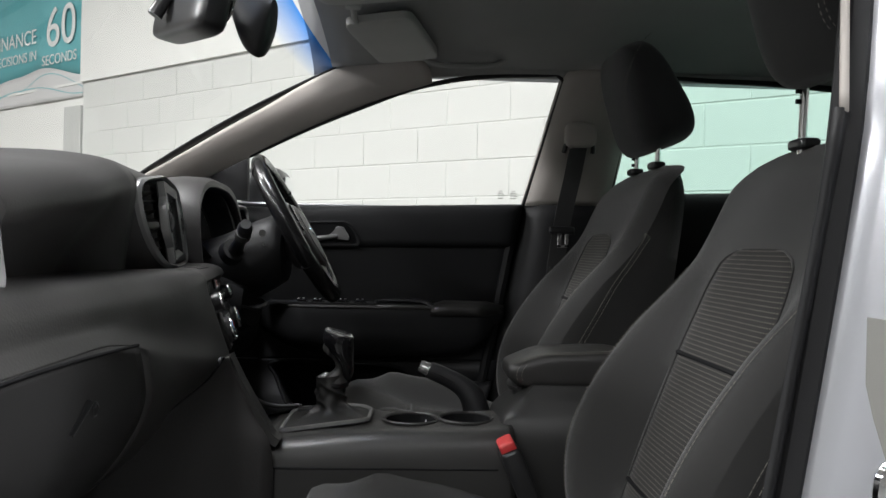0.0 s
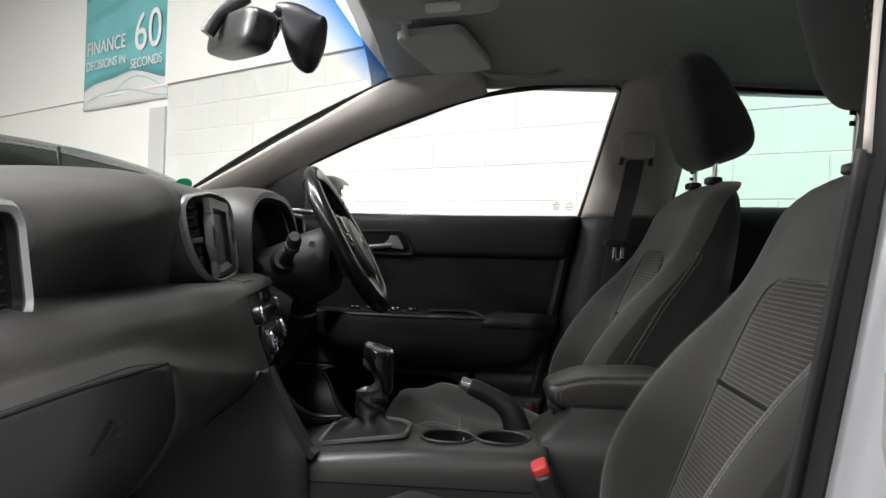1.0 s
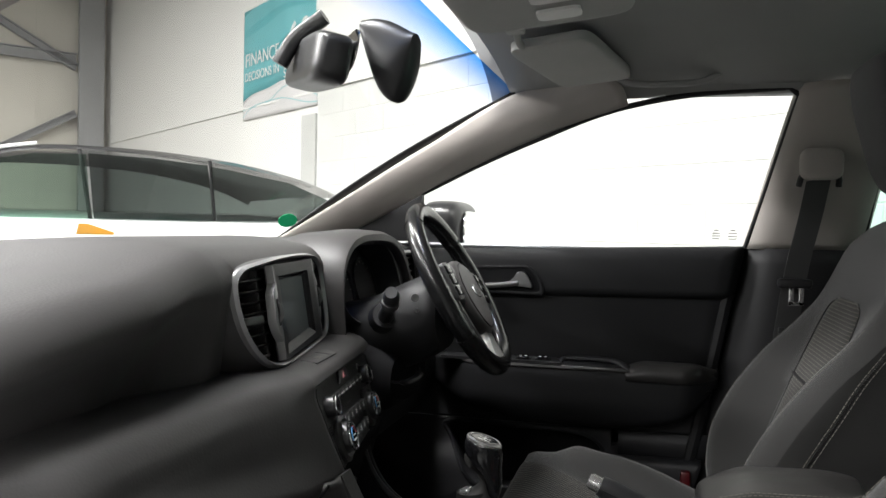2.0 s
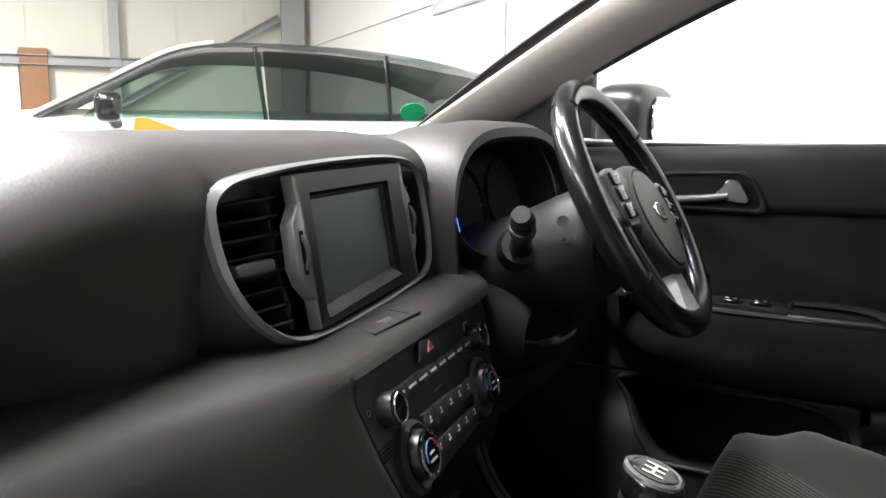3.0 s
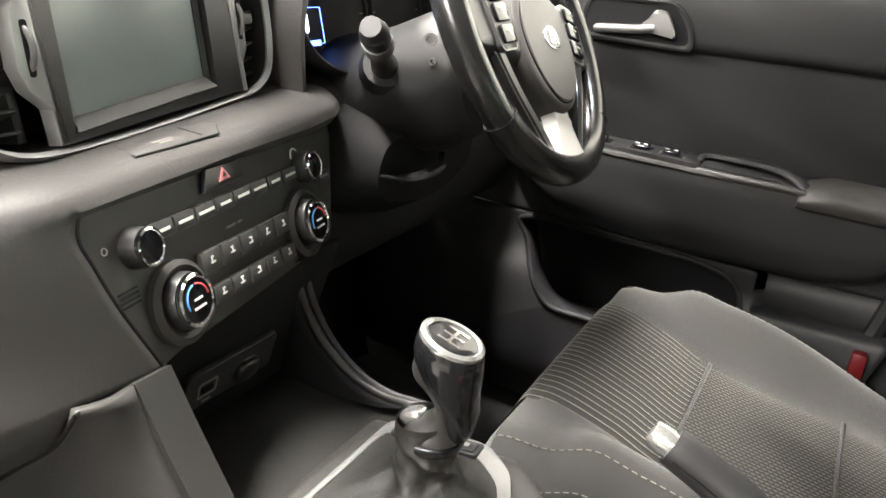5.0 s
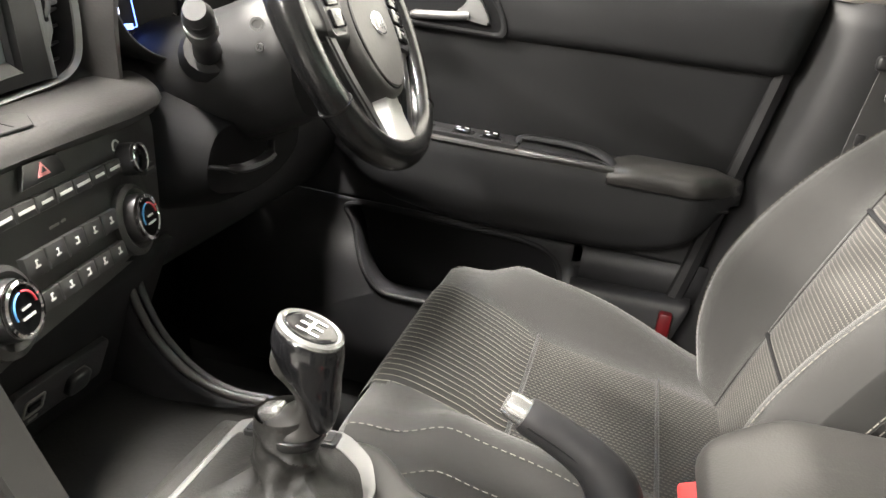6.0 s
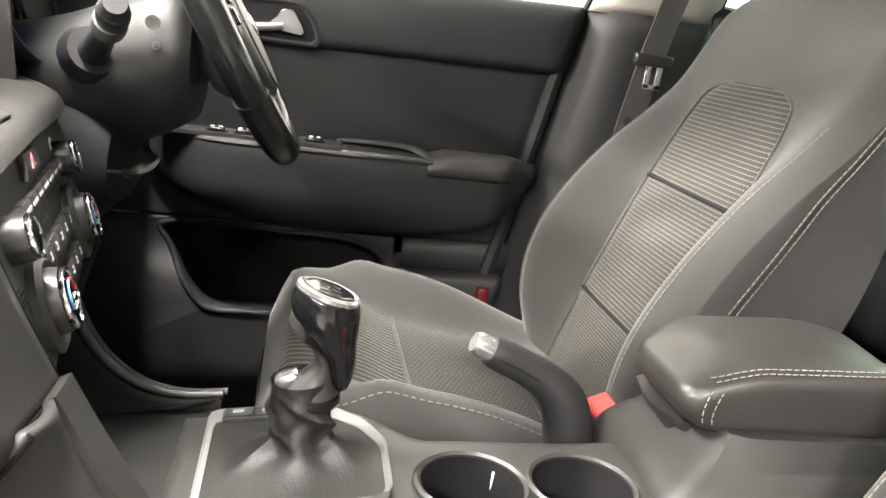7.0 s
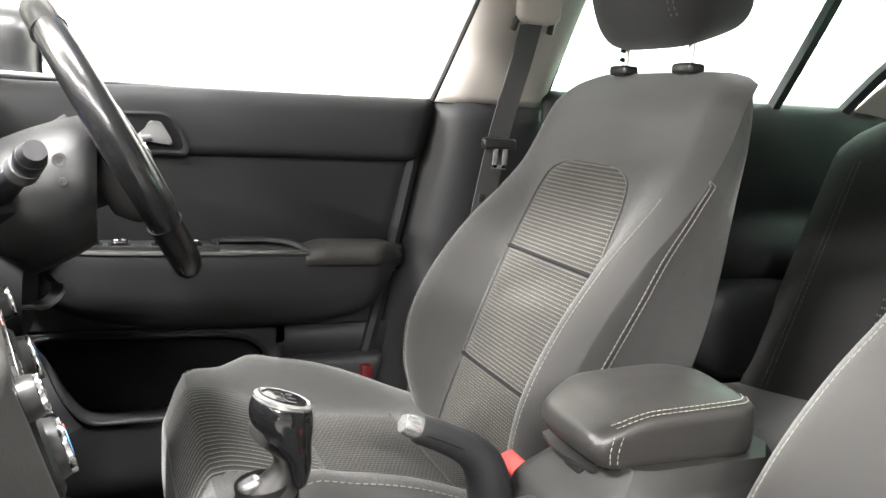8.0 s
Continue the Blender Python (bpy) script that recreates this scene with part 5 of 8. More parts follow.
def dash_top(y):
    """Section of the upper pad at y: from the windscreen foot over the roll to the shadowed face."""
    c = cowl_x(y) - 0.01
    stack = smooth01((y - 1.102) / 0.014) * smooth01((1.478 - y) / 0.016)
    lip = -0.354 - 0.020 * smooth01((y - 0.90) / 0.17) if y < 1.07 else -0.374 - 0.13 * (min(y, 1.478) - 1.07)
    notch = smooth01((y - 1.488) / 0.02) * smooth01((1.872 - y) / 0.02)
    lip -= 0.10 * notch
    under = 1 - smooth01((y - 0.95) / 0.11) if y < 1.2 else 0.0
    flat = 1 - 0.6 * smooth01((y - 0.92) / 0.14) * (1 - stack) * (1 if y < 1.2 else 0)
    lip -= 0.055 * smooth01((0.708 - y) / 0.018)
    drop = float(np.interp(y, [0.5, 0.655, 0.875, 1.05], [0.062, 0.044, 0.019, 0.0]))
    zt = 1.168 - drop + 0.012 * smooth01((0.36 - abs(y - 1.27)) / 0.2)
    return [(c, 1.150 - 0.3 * drop), (c + 0.10, 1.172 - 0.4 * drop), (-0.70, 1.183 - 0.6 * drop), (-0.55, zt + 0.012), (lip - 0.06, zt + 0.008), (lip - 0.018, zt - 0.003), (lip, zt - 0.026), (lip - 0.004 * flat - 0.016 * under - 0.05 * stack, zt - 0.055), (lip - 0.020 * flat - 0.032 * under - 0.06 * stack, zt - 0.10), (lip - 0.033 * flat - 0.042 * under - 0.06 * stack, zt - 0.145)]


ys = np.concatenate([np.linspace(0.52, 0.68, 6), np.linspace(0.688, 0.712, 7), np.linspace(0.73, 1.06, 14), np.linspace(1.068, 1.12, 14), np.linspace(1.13, 1.45, 16), np.linspace(1.46, 1.512, 14), np.linspace(1.53, 1.84, 10), np.linspace(1.85, 1.875, 8), np.linspace(1.89, 2.035, 6)])
rows = [[(x, y, z) for x, z in spline(dash_top(y), 50)] for y in ys]
solid(part("upper_pad", grid_bm(np.array(rows)), M_DASH, dash, "grained dark grey upper pad"), 0.012, 0)


# the ledge and lower pad: one skin that runs over the controls as a lip and beside them ends on the panel's edge
PM = plane_at((-0.297, 1.305, 0.970), 9.5, 17)  # the control panel's face
CREST = 0.62  # share of the section that runs on over the panel


def pad_left(y):
    """Section of the pad beside the panel: a roll from the ledge down to the glovebox."""
    up = 1 - smooth01((y - 0.76) / 0.34)
    e = 0.022 * smooth01((y - 0.98) / 0.13)
    dx = 0.014 * smooth01((y - 0.98) / 0.13)
    return [(-0.46, 1.036), (-0.40 + dx, 1.037), (-0.350 + dx, 1.037), (-0.324 + 0.9 * dx, 1.031), (-0.3105 + 0.8 * dx, 1.015), (-0.304 + 0.4 * e + 0.4 * dx, 0.992), (-0.298 + 0.8 * e - 0.002 * up, 0.955 + 0.032 * up), (-0.286 + e - 0.006 * up, 0.924 + 0.051 * up)]


def pad_lip(y):
    """Section of the lip over the panel."""
    dx = float(np.interp(y, [1.10, 1.15, 1.175, 1.32, 1.434, 1.488, 1.515, 1.532, 1.546, 1.554], [0.026, 0.0275, 0.0235, 0.001, -0.013, -0.026, -0.040, -0.058, -0.088, -0.14]))
    return [(-0.46 + 0.2 * dx, 1.036), (-0.40 + dx, 1.037), (-0.350 + dx, 1.037), (-0.332 + dx, 1.0347), (-0.321 + dx, 1.030), (-0.3165 + dx, 1.0235)]


def lid_section(y):
    """Section of the glovebox: it tucks under more sharply at its end beside the console."""
    k = smooth01((y - 0.99) / 0.125)
    up = 1 - smooth01((y - 0.76) / 0.34)
    lid = np.array([(-0.291, 0.976), (-0.2865, 0.950), (-0.284, 0.905), (-0.302, 0.86), (-0.352, 0.80), (-0.42, 0.764), (-0.50, 0.752)])
    end = np.array([(-0.2585, 0.921), (-0.262, 0.909), (-0.277, 0.892), (-0.320, 0.855), (-0.377, 0.806), (-0.434, 0.760), (-0.50, 0.750)])
    prof = lid * (1 - k) + end * k
    prof[0, 1], prof[1, 1] = 0.925 + 0.051 * up, 0.913 + 0.037 * up
    return prof


LID_END = 0.875  # where the glovebox lid stops and the pad runs on down to the seam


def pad_skin():
    left = {}

    def on_left(y, s):
        key = round(y, 5)
        if key not in left:
            left[key] = spline(pad_left(y), 61)
        c = left[key]
        f = s * 60
        i = min(59, int(f))
        return c[i] * (1 - f + i) + c[i + 1] * (f - i)

    corner = 1.156

    def turn_in(y):
        return smooth01((y - 1.02) / (corner - 1.02))

    ys = np.concatenate([np.linspace(0.50, 1.06, 26), np.linspace(1.07, corner, 15)])
    ys_far = np.concatenate([np.linspace(corner, 1.20, 10), np.linspace(1.225, 1.48, 16), np.linspace(1.488, 1.554, 12)])
    rows = []
    for y in list(ys) + list(ys_far[1:]):
        k = turn_in(y)
        lip = spline(pad_lip(y), 23)
        row = []
        for j in range(23):
            l = on_left(min(y, corner), CREST * j / 22)
            q = l * (1 - k) + lip[j] * k
            row.append((q[0], y, q[1]))
        if y >= corner:
            row += [(lip[-1][0] - 0.006, y, 1.016), (lip[-1][0] - 0.020, y, 1.012)]
        rows.append(row)
    n = len(ys)
    upper = grid_bm(np.array([r[:23] for r in rows]))
    curl = grid_bm(np.array([r[22:] for r in rows[n - 1:]]))
    start = np.array([r[22] for r in rows[:n]])
    edge = [tuple(start[-1])] + [tuple(PM @ Vector((u, v, -0.003))) for u, v in ((-0.153, 0.042), (-0.148, 0.021), (-0.139, -0.009), (-0.128, -0.036), (-0.118, -0.060))]
    edge = spline(edge, 27)
    face = [start]
    for j in range(1, 27):
        s = CREST + (1 - CREST) * j / 26
        E = edge[j]
        row = []
        for y in ys:
            l, k = on_left(y, s), turn_in(y)
            row.append((l[0] * (1 - k) + E[0] * k, y + (E[1] - corner) * k, l[1] * (1 - k) + E[2] * k))
        face.append(np.array(row))
    foot = [p for p in face[-1] if LID_END - 0.01 < p[1] < 1.127]
    under = []
    for p in foot:
        c = spline(lid_section(min(p[1], 1.118)), 26)
        f = (1 - np.linspace(0, 1, 26)) ** 2
        under.append([(c[i][0] + (p[0] - c[0][0]) * f[i], p[1], c[i][1] + (p[2] - c[0][1]) * f[i]) for i in range(26)])
    bm = merge(upper, curl, grid_bm(np.array(face)), grid_bm(np.array(under)))
    bmesh.ops.remove_doubles(bm, verts=bm.verts, dist=0.0004)
    bmesh.ops.recalc_face_normals(bm, faces=bm.faces)
    return bm, edge, face[-1]


pad_bm, PAD_EDGE, PAD_FOOT = pad_skin()
solid(part("lower_pad", pad_bm, M_DASHSHADE, dash, "grained grey ledge and lower pad, darkened as shade"), 0.005, 0)

# glovebox and the flank beside the console
rows = [[(x, y, z) for x, z in spline(lid_section(y), 26)] for y in np.linspace(0.50, LID_END + 0.002, 18)]
gb = part("glovebox", grid_bm(np.array(rows)), M_GLOVESHADE, dash, "grey glovebox lid, darkened as shade")
solid(gb, 0.0044, 0)
CM = plane_at((-0.2835, 0.706, 0.926), 0, -4)
gc = part("glovebox_catch", prism([(-0.027, -0.011), (-0.019, -0.013), (0.021, 0.008), (0.014, 0.011)], 0.004, 0.001, 2, CM, 0.0), M_VOID, gb, "black slanted catch")
part("catch_lip", tube([tuple(CM @ Vector(p)) for p in ((-0.019, -0.014, 0.003), (0.021, 0.0075, 0.003))], 0.0014, 8), M_SATIN, gc, "black catch lip")
part("catch_lock", turned([(0.0075, 0.0), (0.0072, 0.003), (0.0055, 0.0035), (0.0050, 0.002), (0.0005, 0.002)], 24, CM @ T(0.030, -0.001, 0.0)), M_SATIN, gc, "small round lock")
part("lid_gap", tube(spline([(-0.2880, 0.50, 0.9745), (-0.2875, 0.66, 0.9740), (-0.2865, 0.80, 0.9700), (-0.2850, 0.86, 0.9680)], 30), 0.0018, 6), M_VOID, gb)
# the flank between glovebox and console, meeting the stack's foot
fa = spline([(-0.2575, 1.120, 0.918), (-0.277, 1.120, 0.890), (-0.320, 1.120, 0.853), (-0.377, 1.120, 0.804), (-0.436, 1.120, 0.754), (-0.47, 1.120, 0.62), (-0.48, 1.13, 0.44)], 30)
fb = spline([(-0.2615, 1.168, 0.914), (-0.243, 1.169, 0.873), (-0.217, 1.172, 0.820), (-0.196, 1.170, 0.787), (-0.19, 1.166, 0.62), (-0.19, 1.164, 0.44)], 30)
rows = [spline([(-0.47, y, 0.755), (-0.485, y, 0.74), (-0.50, y, 0.66), (-0.56, y, 0.52), (-0.58, y, 0.40)], 14) for y in np.linspace(0.58, 1.125, 8)]
solid(part("footwell_panel", grid_bm(np.array(rows)), M_GLOVESHADE, dash, "grey panel under the glovebox, darkened as shade"), 0.006, 0)
# flank uses the darkened skin, so its shade is in the colour
solid(part("centre_flank", grid_bm(np.array([a * (1 - s) + b * s + np.array([0.006, 0.0, 0.0]) * math.sin(math.pi * s) for s in np.linspace(0, 1, 12) for a, b in ((fa, fb),)])), M_DASHSHADE, dash, "flank beside the glovebox, darkened as shade"), 0.006, 0)


part("flank_seam", tube([tuple(p) for p in np.concatenate([np.array([tuple(q) for q in PAD_FOOT[::-1] if q[1] > 1.124]) + np.array([0.002, 0.0, -0.002]), fa[:20] + np.array([0.0045, -0.002, 0.0])])], 0.0016, 6), M_VOID, dash)

# driver's knee panel and column surround
rows = []
for y in np.linspace(1.42, 2.03, 24):
    prof = [(-0.46, 1.045), (-0.41, 1.040), (-0.385, 1.02), (-0.375, 0.97), (-0.37, 0.90), (-0.40, 0.82), (-0.50, 0.76)]
    rows.append([(x, y, z) for x, z in spline(prof, 24)])
solid(part("knee_panel", grid_bm(np.array(rows)), M_SHROUD, dash, "black plastic knee panel"), 0.008, 0)

# instrument hood: an arched cowl over the dials
HY = 1.682
mc = plane_at((-0.452, HY, 1.100), 0, 15)


def hood_arc(x, grow, lift):
    arc = []
    for a in np.linspace(-0.12, 1.12, 44):
        th = math.pi * (1 - a)
        yy = HY + 0.200 * grow * np.sign(math.cos(th)) * abs(math.cos(th)) ** 0.66
        zz = 1.050 + lift + 0.160 * grow * (max(0.0, math.sin(th)) ** 0.66) - (0.05 if math.sin(th) <= 0 else 0.0)
        arc.append((x - 0.12 * (zz - 1.05), yy, zz))
    return arc


def bezel_loop(w, grow=1.0, n=60, a0=0.0, a1=2 * math.pi):
    """The dial opening's rounded outline, w out of the dial plate."""
    pts = []
    for a in np.linspace(a0, a1, n):
        c, q = math.cos(a), math.sin(a)
        pts.append(tuple(mc @ Vector((0.163 * grow * np.sign(c) * abs(c) ** 0.7 - 0.016, 0.078 * grow * np.sign(q) * abs(q) ** 0.75 + 0.004, w))))
    return pts


hood_rows = [hood_arc(*v) for v in ((-0.64, 0.72, -0.034), (-0.56, 0.90, -0.014), (-0.50, 0.97, -0.003), (-0.43, 1.0, 0.0), (-0.392, 1.0, -0.002), (-0.379, 0.988, -0.006), (-0.380, 0.962, -0.012), (-0.392, 0.94, -0.016))]
hood = part("instrument_hood", grid_bm(np.array(hood_rows)), M_DASH, dash, "grained hood over the instruments")
solid(hood, 0.003, 0)
lin = [bezel_loop(0.052, 1.06, 44, math.pi * 1.12, -math.pi * 0.12)]
part("hood_lining", grid_bm(np.array([hood_rows[-1]] + [[tuple(np.array(p) * (1 - f) + np.array(q) * f) for p, q in zip(hood_rows[-1], lin[0])] for f in (0.33, 0.66, 1.0)])), M_HARD, dash, "black lining of the hood")
clus = part("dial_plate", prism(rrect(0.350, 0.170, 0.060, 8), 0.01, 0.002, 2, mc, -0.004), M_VOID, dash, "dark unlit instrument cluster")
tun = np.array([bezel_loop(w, g)[:-1] for w, g in ((0.0, 0.97), (0.03, 0.985), (0.054, 1.0), (0.057, 1.02), (0.053, 1.05), (0.045, 1.06))])
part("cluster_tunnel", grid_bm(tun, wrap_u=True), M_SHROUD, dash, "black tunnel round the dials")
part("tunnel_rim", tube(bezel_loop(0.0562, 1.012)[:-1], 0.0012, 6, closed=True), M_GREY, dash, "thin grey rim")
for u in (-0.055, 0.075):
    part("dial_ring", ring(circle(0.060, 40, u, -0.004), circle(0.0585, 40, u, -0.004), 0.004, mc, 0.006, 0.001), M_SATIN, clus, "dark dial ring")
    for k in range(13):
        a = radians(225 - 22.5 * k)
        part("dial_mark", box_bm(0.006, 0.001, 0.0006, (0, 0, 0), 0, 2, mc @ T(u + 0.051 * math.cos(a), 0.051 * math.sin(a) - 0.004, 0.0066) @ Matrix.Rotation(a, 4, "Z")), M_DARKSTITCH, clus, smooth=False)
LU, LV = -0.110, -0.014
part("lcd_panel", ring(rrect(0.0385, 0.0385, 0.002, 3, LU, LV), rrect(0.0372, 0.0372, 0.002, 3, LU, LV), 0.001, mc, 0.0125), M_LCD, clus, "lit blue display border")
part("lcd_glass", prism(rrect(0.038, 0.038, 0.002, 3, LU, LV), 0.001, 0, 2, mc, 0.0115), M_VOID, clus, "dark display")
part("lcd_car", prism(rrect(0.009, 0.022, 0.004, 3, LU - 0.010, LV + 0.004), 0.001, 0, 2, mc, 0.0128), M_LCDW, clus, "pale lit car outline")
part("lcd_bar", prism(rrect(0.026, 0.006, 0.001, 3, LU - 0.002, LV - 0.018), 0.001, 0, 2, mc, 0.0132), M_LCD, clus, "lit blue bar")

# ---- centre unit: vents and screen in a silver frame, turned to the driver
UM = plane_at((-0.376, 1.273, 1.102), 11.9, 8.7)
OUT = [(-0.198, 0.030), (-0.196, 0.052), (-0.180, 0.064), (-0.130, 0.0705), (-0.07, 0.0735), (0.03, 0.0745), (0.12, 0.072), (0.175, 0.064), (0.196, 0.050), (0.203, 0.02), (0.203, -0.02), (0.194, -0.047), (0.170, -0.060), (0.10, -0.0645), (0.0, -0.066), (-0.085, -0.0645), (-0.132, -0.059), (-0.160, -0.044), (-0.182, -0.020), (-0.194, 0.005)]
outer = closed_spline(OUT, 100)
cen = np.array([0.003, 0.004])
inner = cen + (outer - cen) * np.array([0.965, 0.922])
unit = part("centre_unit", prism(outer.tolist(), 0.012, 0, 2, UM, -0.055), M_VOID, dash, "black backing of the vent and screen unit")
part("unit_frame", ring(outer.tolist(), inner.tolist(), 0.010, UM, -0.004, 0.004), M_SILVER, unit, "satin silver frame")
skirt = []
for grow, w in ((0.0, 0.0), (0.005, -0.003), (0.014, -0.009), (0.030, -0.022), (0.055, -0.045)):
    out_dir = (outer - cen) / np.linalg.norm((outer - cen) * np.array([1.0, 2.6]), axis=1)[:, None]
    side_f = np.where(outer[:, 0] < 0, np.clip(0.35 - 8 * outer[:, 1], 0.08, 0.6), 0.35)
    down_f = np.where(outer[:, 1] < 0, 0.45, 0.0)
    skirt.append(np.c_[outer + out_dir * np.c_[grow * side_f, grow * down_f], np.full(100, w) - 0.6 * grow * (outer[:, 0] > 0.05)])
bm = grid_bm(np.array(skirt), wrap_u=True)
bm.transform(UM)
part("unit_surround", bm, M_DASH, unit, "grained skin round the frame")
rows = np.array([np.c_[inner, np.full(100, 0.004)], np.c_[inner * 0.985 + cen * 0.015, np.full(100, -0.05)]])
bm = grid_bm(rows, wrap_u=True)
bm.transform(UM)
part("unit_well", bm, M_SATIN, unit, "black inner wall")
# screen block
part("screen_surround", ring([(-0.096, 0.0645), (0.128, 0.0635), (0.140, -0.0555), (-0.086, -0.0575)], [(-0.074, 0.049), (0.096, 0.048), (0.100, -0.046), (-0.073, -0.052)], 0.012, UM, -0.004, 0.0), M_SATIN, unit, "satin black screen surround", )
part("screen_bevel", ring([(-0.074, 0.049), (0.096, 0.048), (0.100, -0.046), (-0.073, -0.052)], [(-0.066, 0.043), (0.089, 0.042), (0.092, -0.037), (-0.066, -0.043)], 0.002, UM, -0.001, 0.003), M_HARD, unit, "black bevel")
bm = grid_bm(np.array([[tuple(UM @ Vector((x0 + (x1 - x0) * k / 8, y0 + (y1 - y0) * k / 8, w))) for k in range(9)] for (x0, x1, y0, y1, w) in ((-0.067, 0.092, -0.0435, -0.0375, 0.0015), (-0.0695, 0.095, -0.048, -0.0425, 0.0065), (-0.0715, 0.098, -0.0515, -0.0455, 0.0085))]))
part("screen_shelf", bm, M_BUTTON, unit, "grey shelf under the screen")
part("screen", prism([(-0.068, 0.045), (0.091, 0.044), (0.094, -0.039), (-0.068, -0.045)], 0.002, 0, 2, UM, -0.002), M_SCREEN, unit, "switched-off display glass greyed by a painted reflection", smooth=False)
for sgn, x0 in ((-1, -0.0935), (1, 0.1345)):
    part("silver_bar", prism([(x0 - 0.004 * 1, 0.064), (x0 + 0.004, 0.064), (x0 + 0.004 + (0.010 if sgn < 0 else 0.010), -0.057), (x0 - 0.004 + 0.010, -0.057)], 0.010, 0.0015, 2, UM, -0.002), M_SILVER, unit, "silver upright")
    k = sgn
    poly = [(x0 + 0.001, 0.046), (x0 + 0.016 * k, 0.028), (x0 + 0.018 * k, -0.006), (x0 + 0.016 * k + 0.004, -0.020), (x0 + 0.007, -0.036)]
    if sgn < 0:
        poly = poly[::-1]
    wp = part("vent_wheel_plate", prism(poly, 0.011, 0.002, 2, UM, -0.002), M_SILVER, unit, "silver plate with a vent wheel")
    part("wheel_slot", prism(rrect(0.0055, 0.034, 0.002, 4, x0 + 0.0085 * k + 0.002, 0.005), 0.001, 0, 2, UM, 0.0087), M_VOID, wp)
    part("vent_wheel", tube([tuple(UM @ Vector((x0 + 0.0085 * k + 0.002, 0.005 + 0.013 * math.sin(a), 0.006 + 0.007 * math.cos(a)))) for a in np.linspace(-1.3, 1.3, 12)], 0.0022, 8), M_GREY, wp, "ribbed wheel")
# vent slats
def vent_left(z):
    return float(np.interp(z, [-0.055, -0.045, -0.02, 0.0, 0.03, 0.058], [-0.135, -0.150, -0.168, -0.178, -0.183, -0.180]))


def vent_right(z):
    return float(np.interp(z, [-0.055, 0.0, 0.058], [0.178, 0.192, 0.182]))


for k in range(8):
    v = 0.047 - 0.0135 * k
    for x0, x1 in ((vent_left(v) - 0.003, -0.104), (0.140, vent_right(v) + 0.003)):
        sl = box_bm(x1 - x0, 0.014, 0.0024, (0, 0, 0), 0.0008)
        sl.transform(UM @ T((x0 + x1) / 2, v, -0.012) @ Matrix.Rotation(radians(66), 4, "X"))
        part("vent_slat", sl, M_SATIN, unit)
for x, v, w in ((-0.150, 0.001, 0.044), (0.170, 0.004, 0.022)):
    kb = superbox(w, 0.010, 0.013, 0.4, 24, 12)
    kb.transform(UM @ T(x, v, -0.003))
    part("vent_tab", kb, M_GREY, unit, "grey slat tab")
part("vent_divider", prism([(-0.112, 0.060), (-0.104, 0.060), (-0.096, -0.053), (-0.104, -0.053)], 0.02, 0.001, 2, UM, -0.03), M_SATIN, unit)

# the unit's end beside the passenger bends back into the dashboard
UMI = UM.inverted()
for ob in [unit] + list(unit.children_recursive):
    for v in ob.data.vertices:
        q = UMI @ v.co
        if q.x < -0.10:
            d = -0.10 - q.x
            q.x = -0.10 - 0.69 * d
            q.z -= 0.029 * min(1.6, d / 0.098) ** 1.2
            v.co = UM @ q

# ---- the ledge lid under the screen with its worn print
LM = plane_at((-0.338, 1.305, 1.0382), 6.0, 86)
part("lid_outline", prism([(-0.0748, 0.0127), (0.0204, 0.0127), (0.0270, 0.004), (0.0084, -0.0137), (-0.0812, -0.0137)], 0.0006, 0, 2, LM, 0.0), M_VOID, dash)
lid = part("ledge_tray", prism([(-0.074, 0.012), (0.020, 0.012), (0.026, 0.004), (0.008, -0.013), (-0.080, -0.013)], 0.0014, 0.0006, 2, LM, 0.0), M_DASHSHADE, dash, "grey lidded slot in the ledge")
part("tray_gap", box_bm(0.0012, 0.022, 0.001, (-0.008, 0.001, 0.0012), 0, 2, LM), M_VOID, lid, smooth=False)
part("tray_print", merge(box_bm(0.020, 0.003, 0.0006, (-0.040, 0.000, 0.0013), 0, 2, LM), box_bm(0.014, 0.002, 0.0006, (-0.040, -0.004, 0.0013), 0, 2, LM)), M_DARKSTITCH, lid, "faint pale print", smooth=False)

# ---- control panel: radio and climate
panel = part("control_panel", prism(closed_spline([(-0.158, 0.044), (-0.150, 0.055), (-0.10, 0.060), (0.05, 0.060), (0.17, 0.058), (0.182, 0.050), (0.172, 0.02), (0.150, -0.03), (0.138, -0.052), (0.09, -0.055), (-0.09, -0.058), (-0.121, -0.058), (-0.137, -0.035), (-0.151, 0.01)], 90).tolist(), 0.046, 0.003, 2, PM, -0.050), M_PANEL, dash, "charcoal control panel")
part("panel_edge", tube([tuple(p) for p in PAD_EDGE[1:] + np.array([0.001, 0.002, 0.0])], 0.0016, 8), M_VOID, panel)


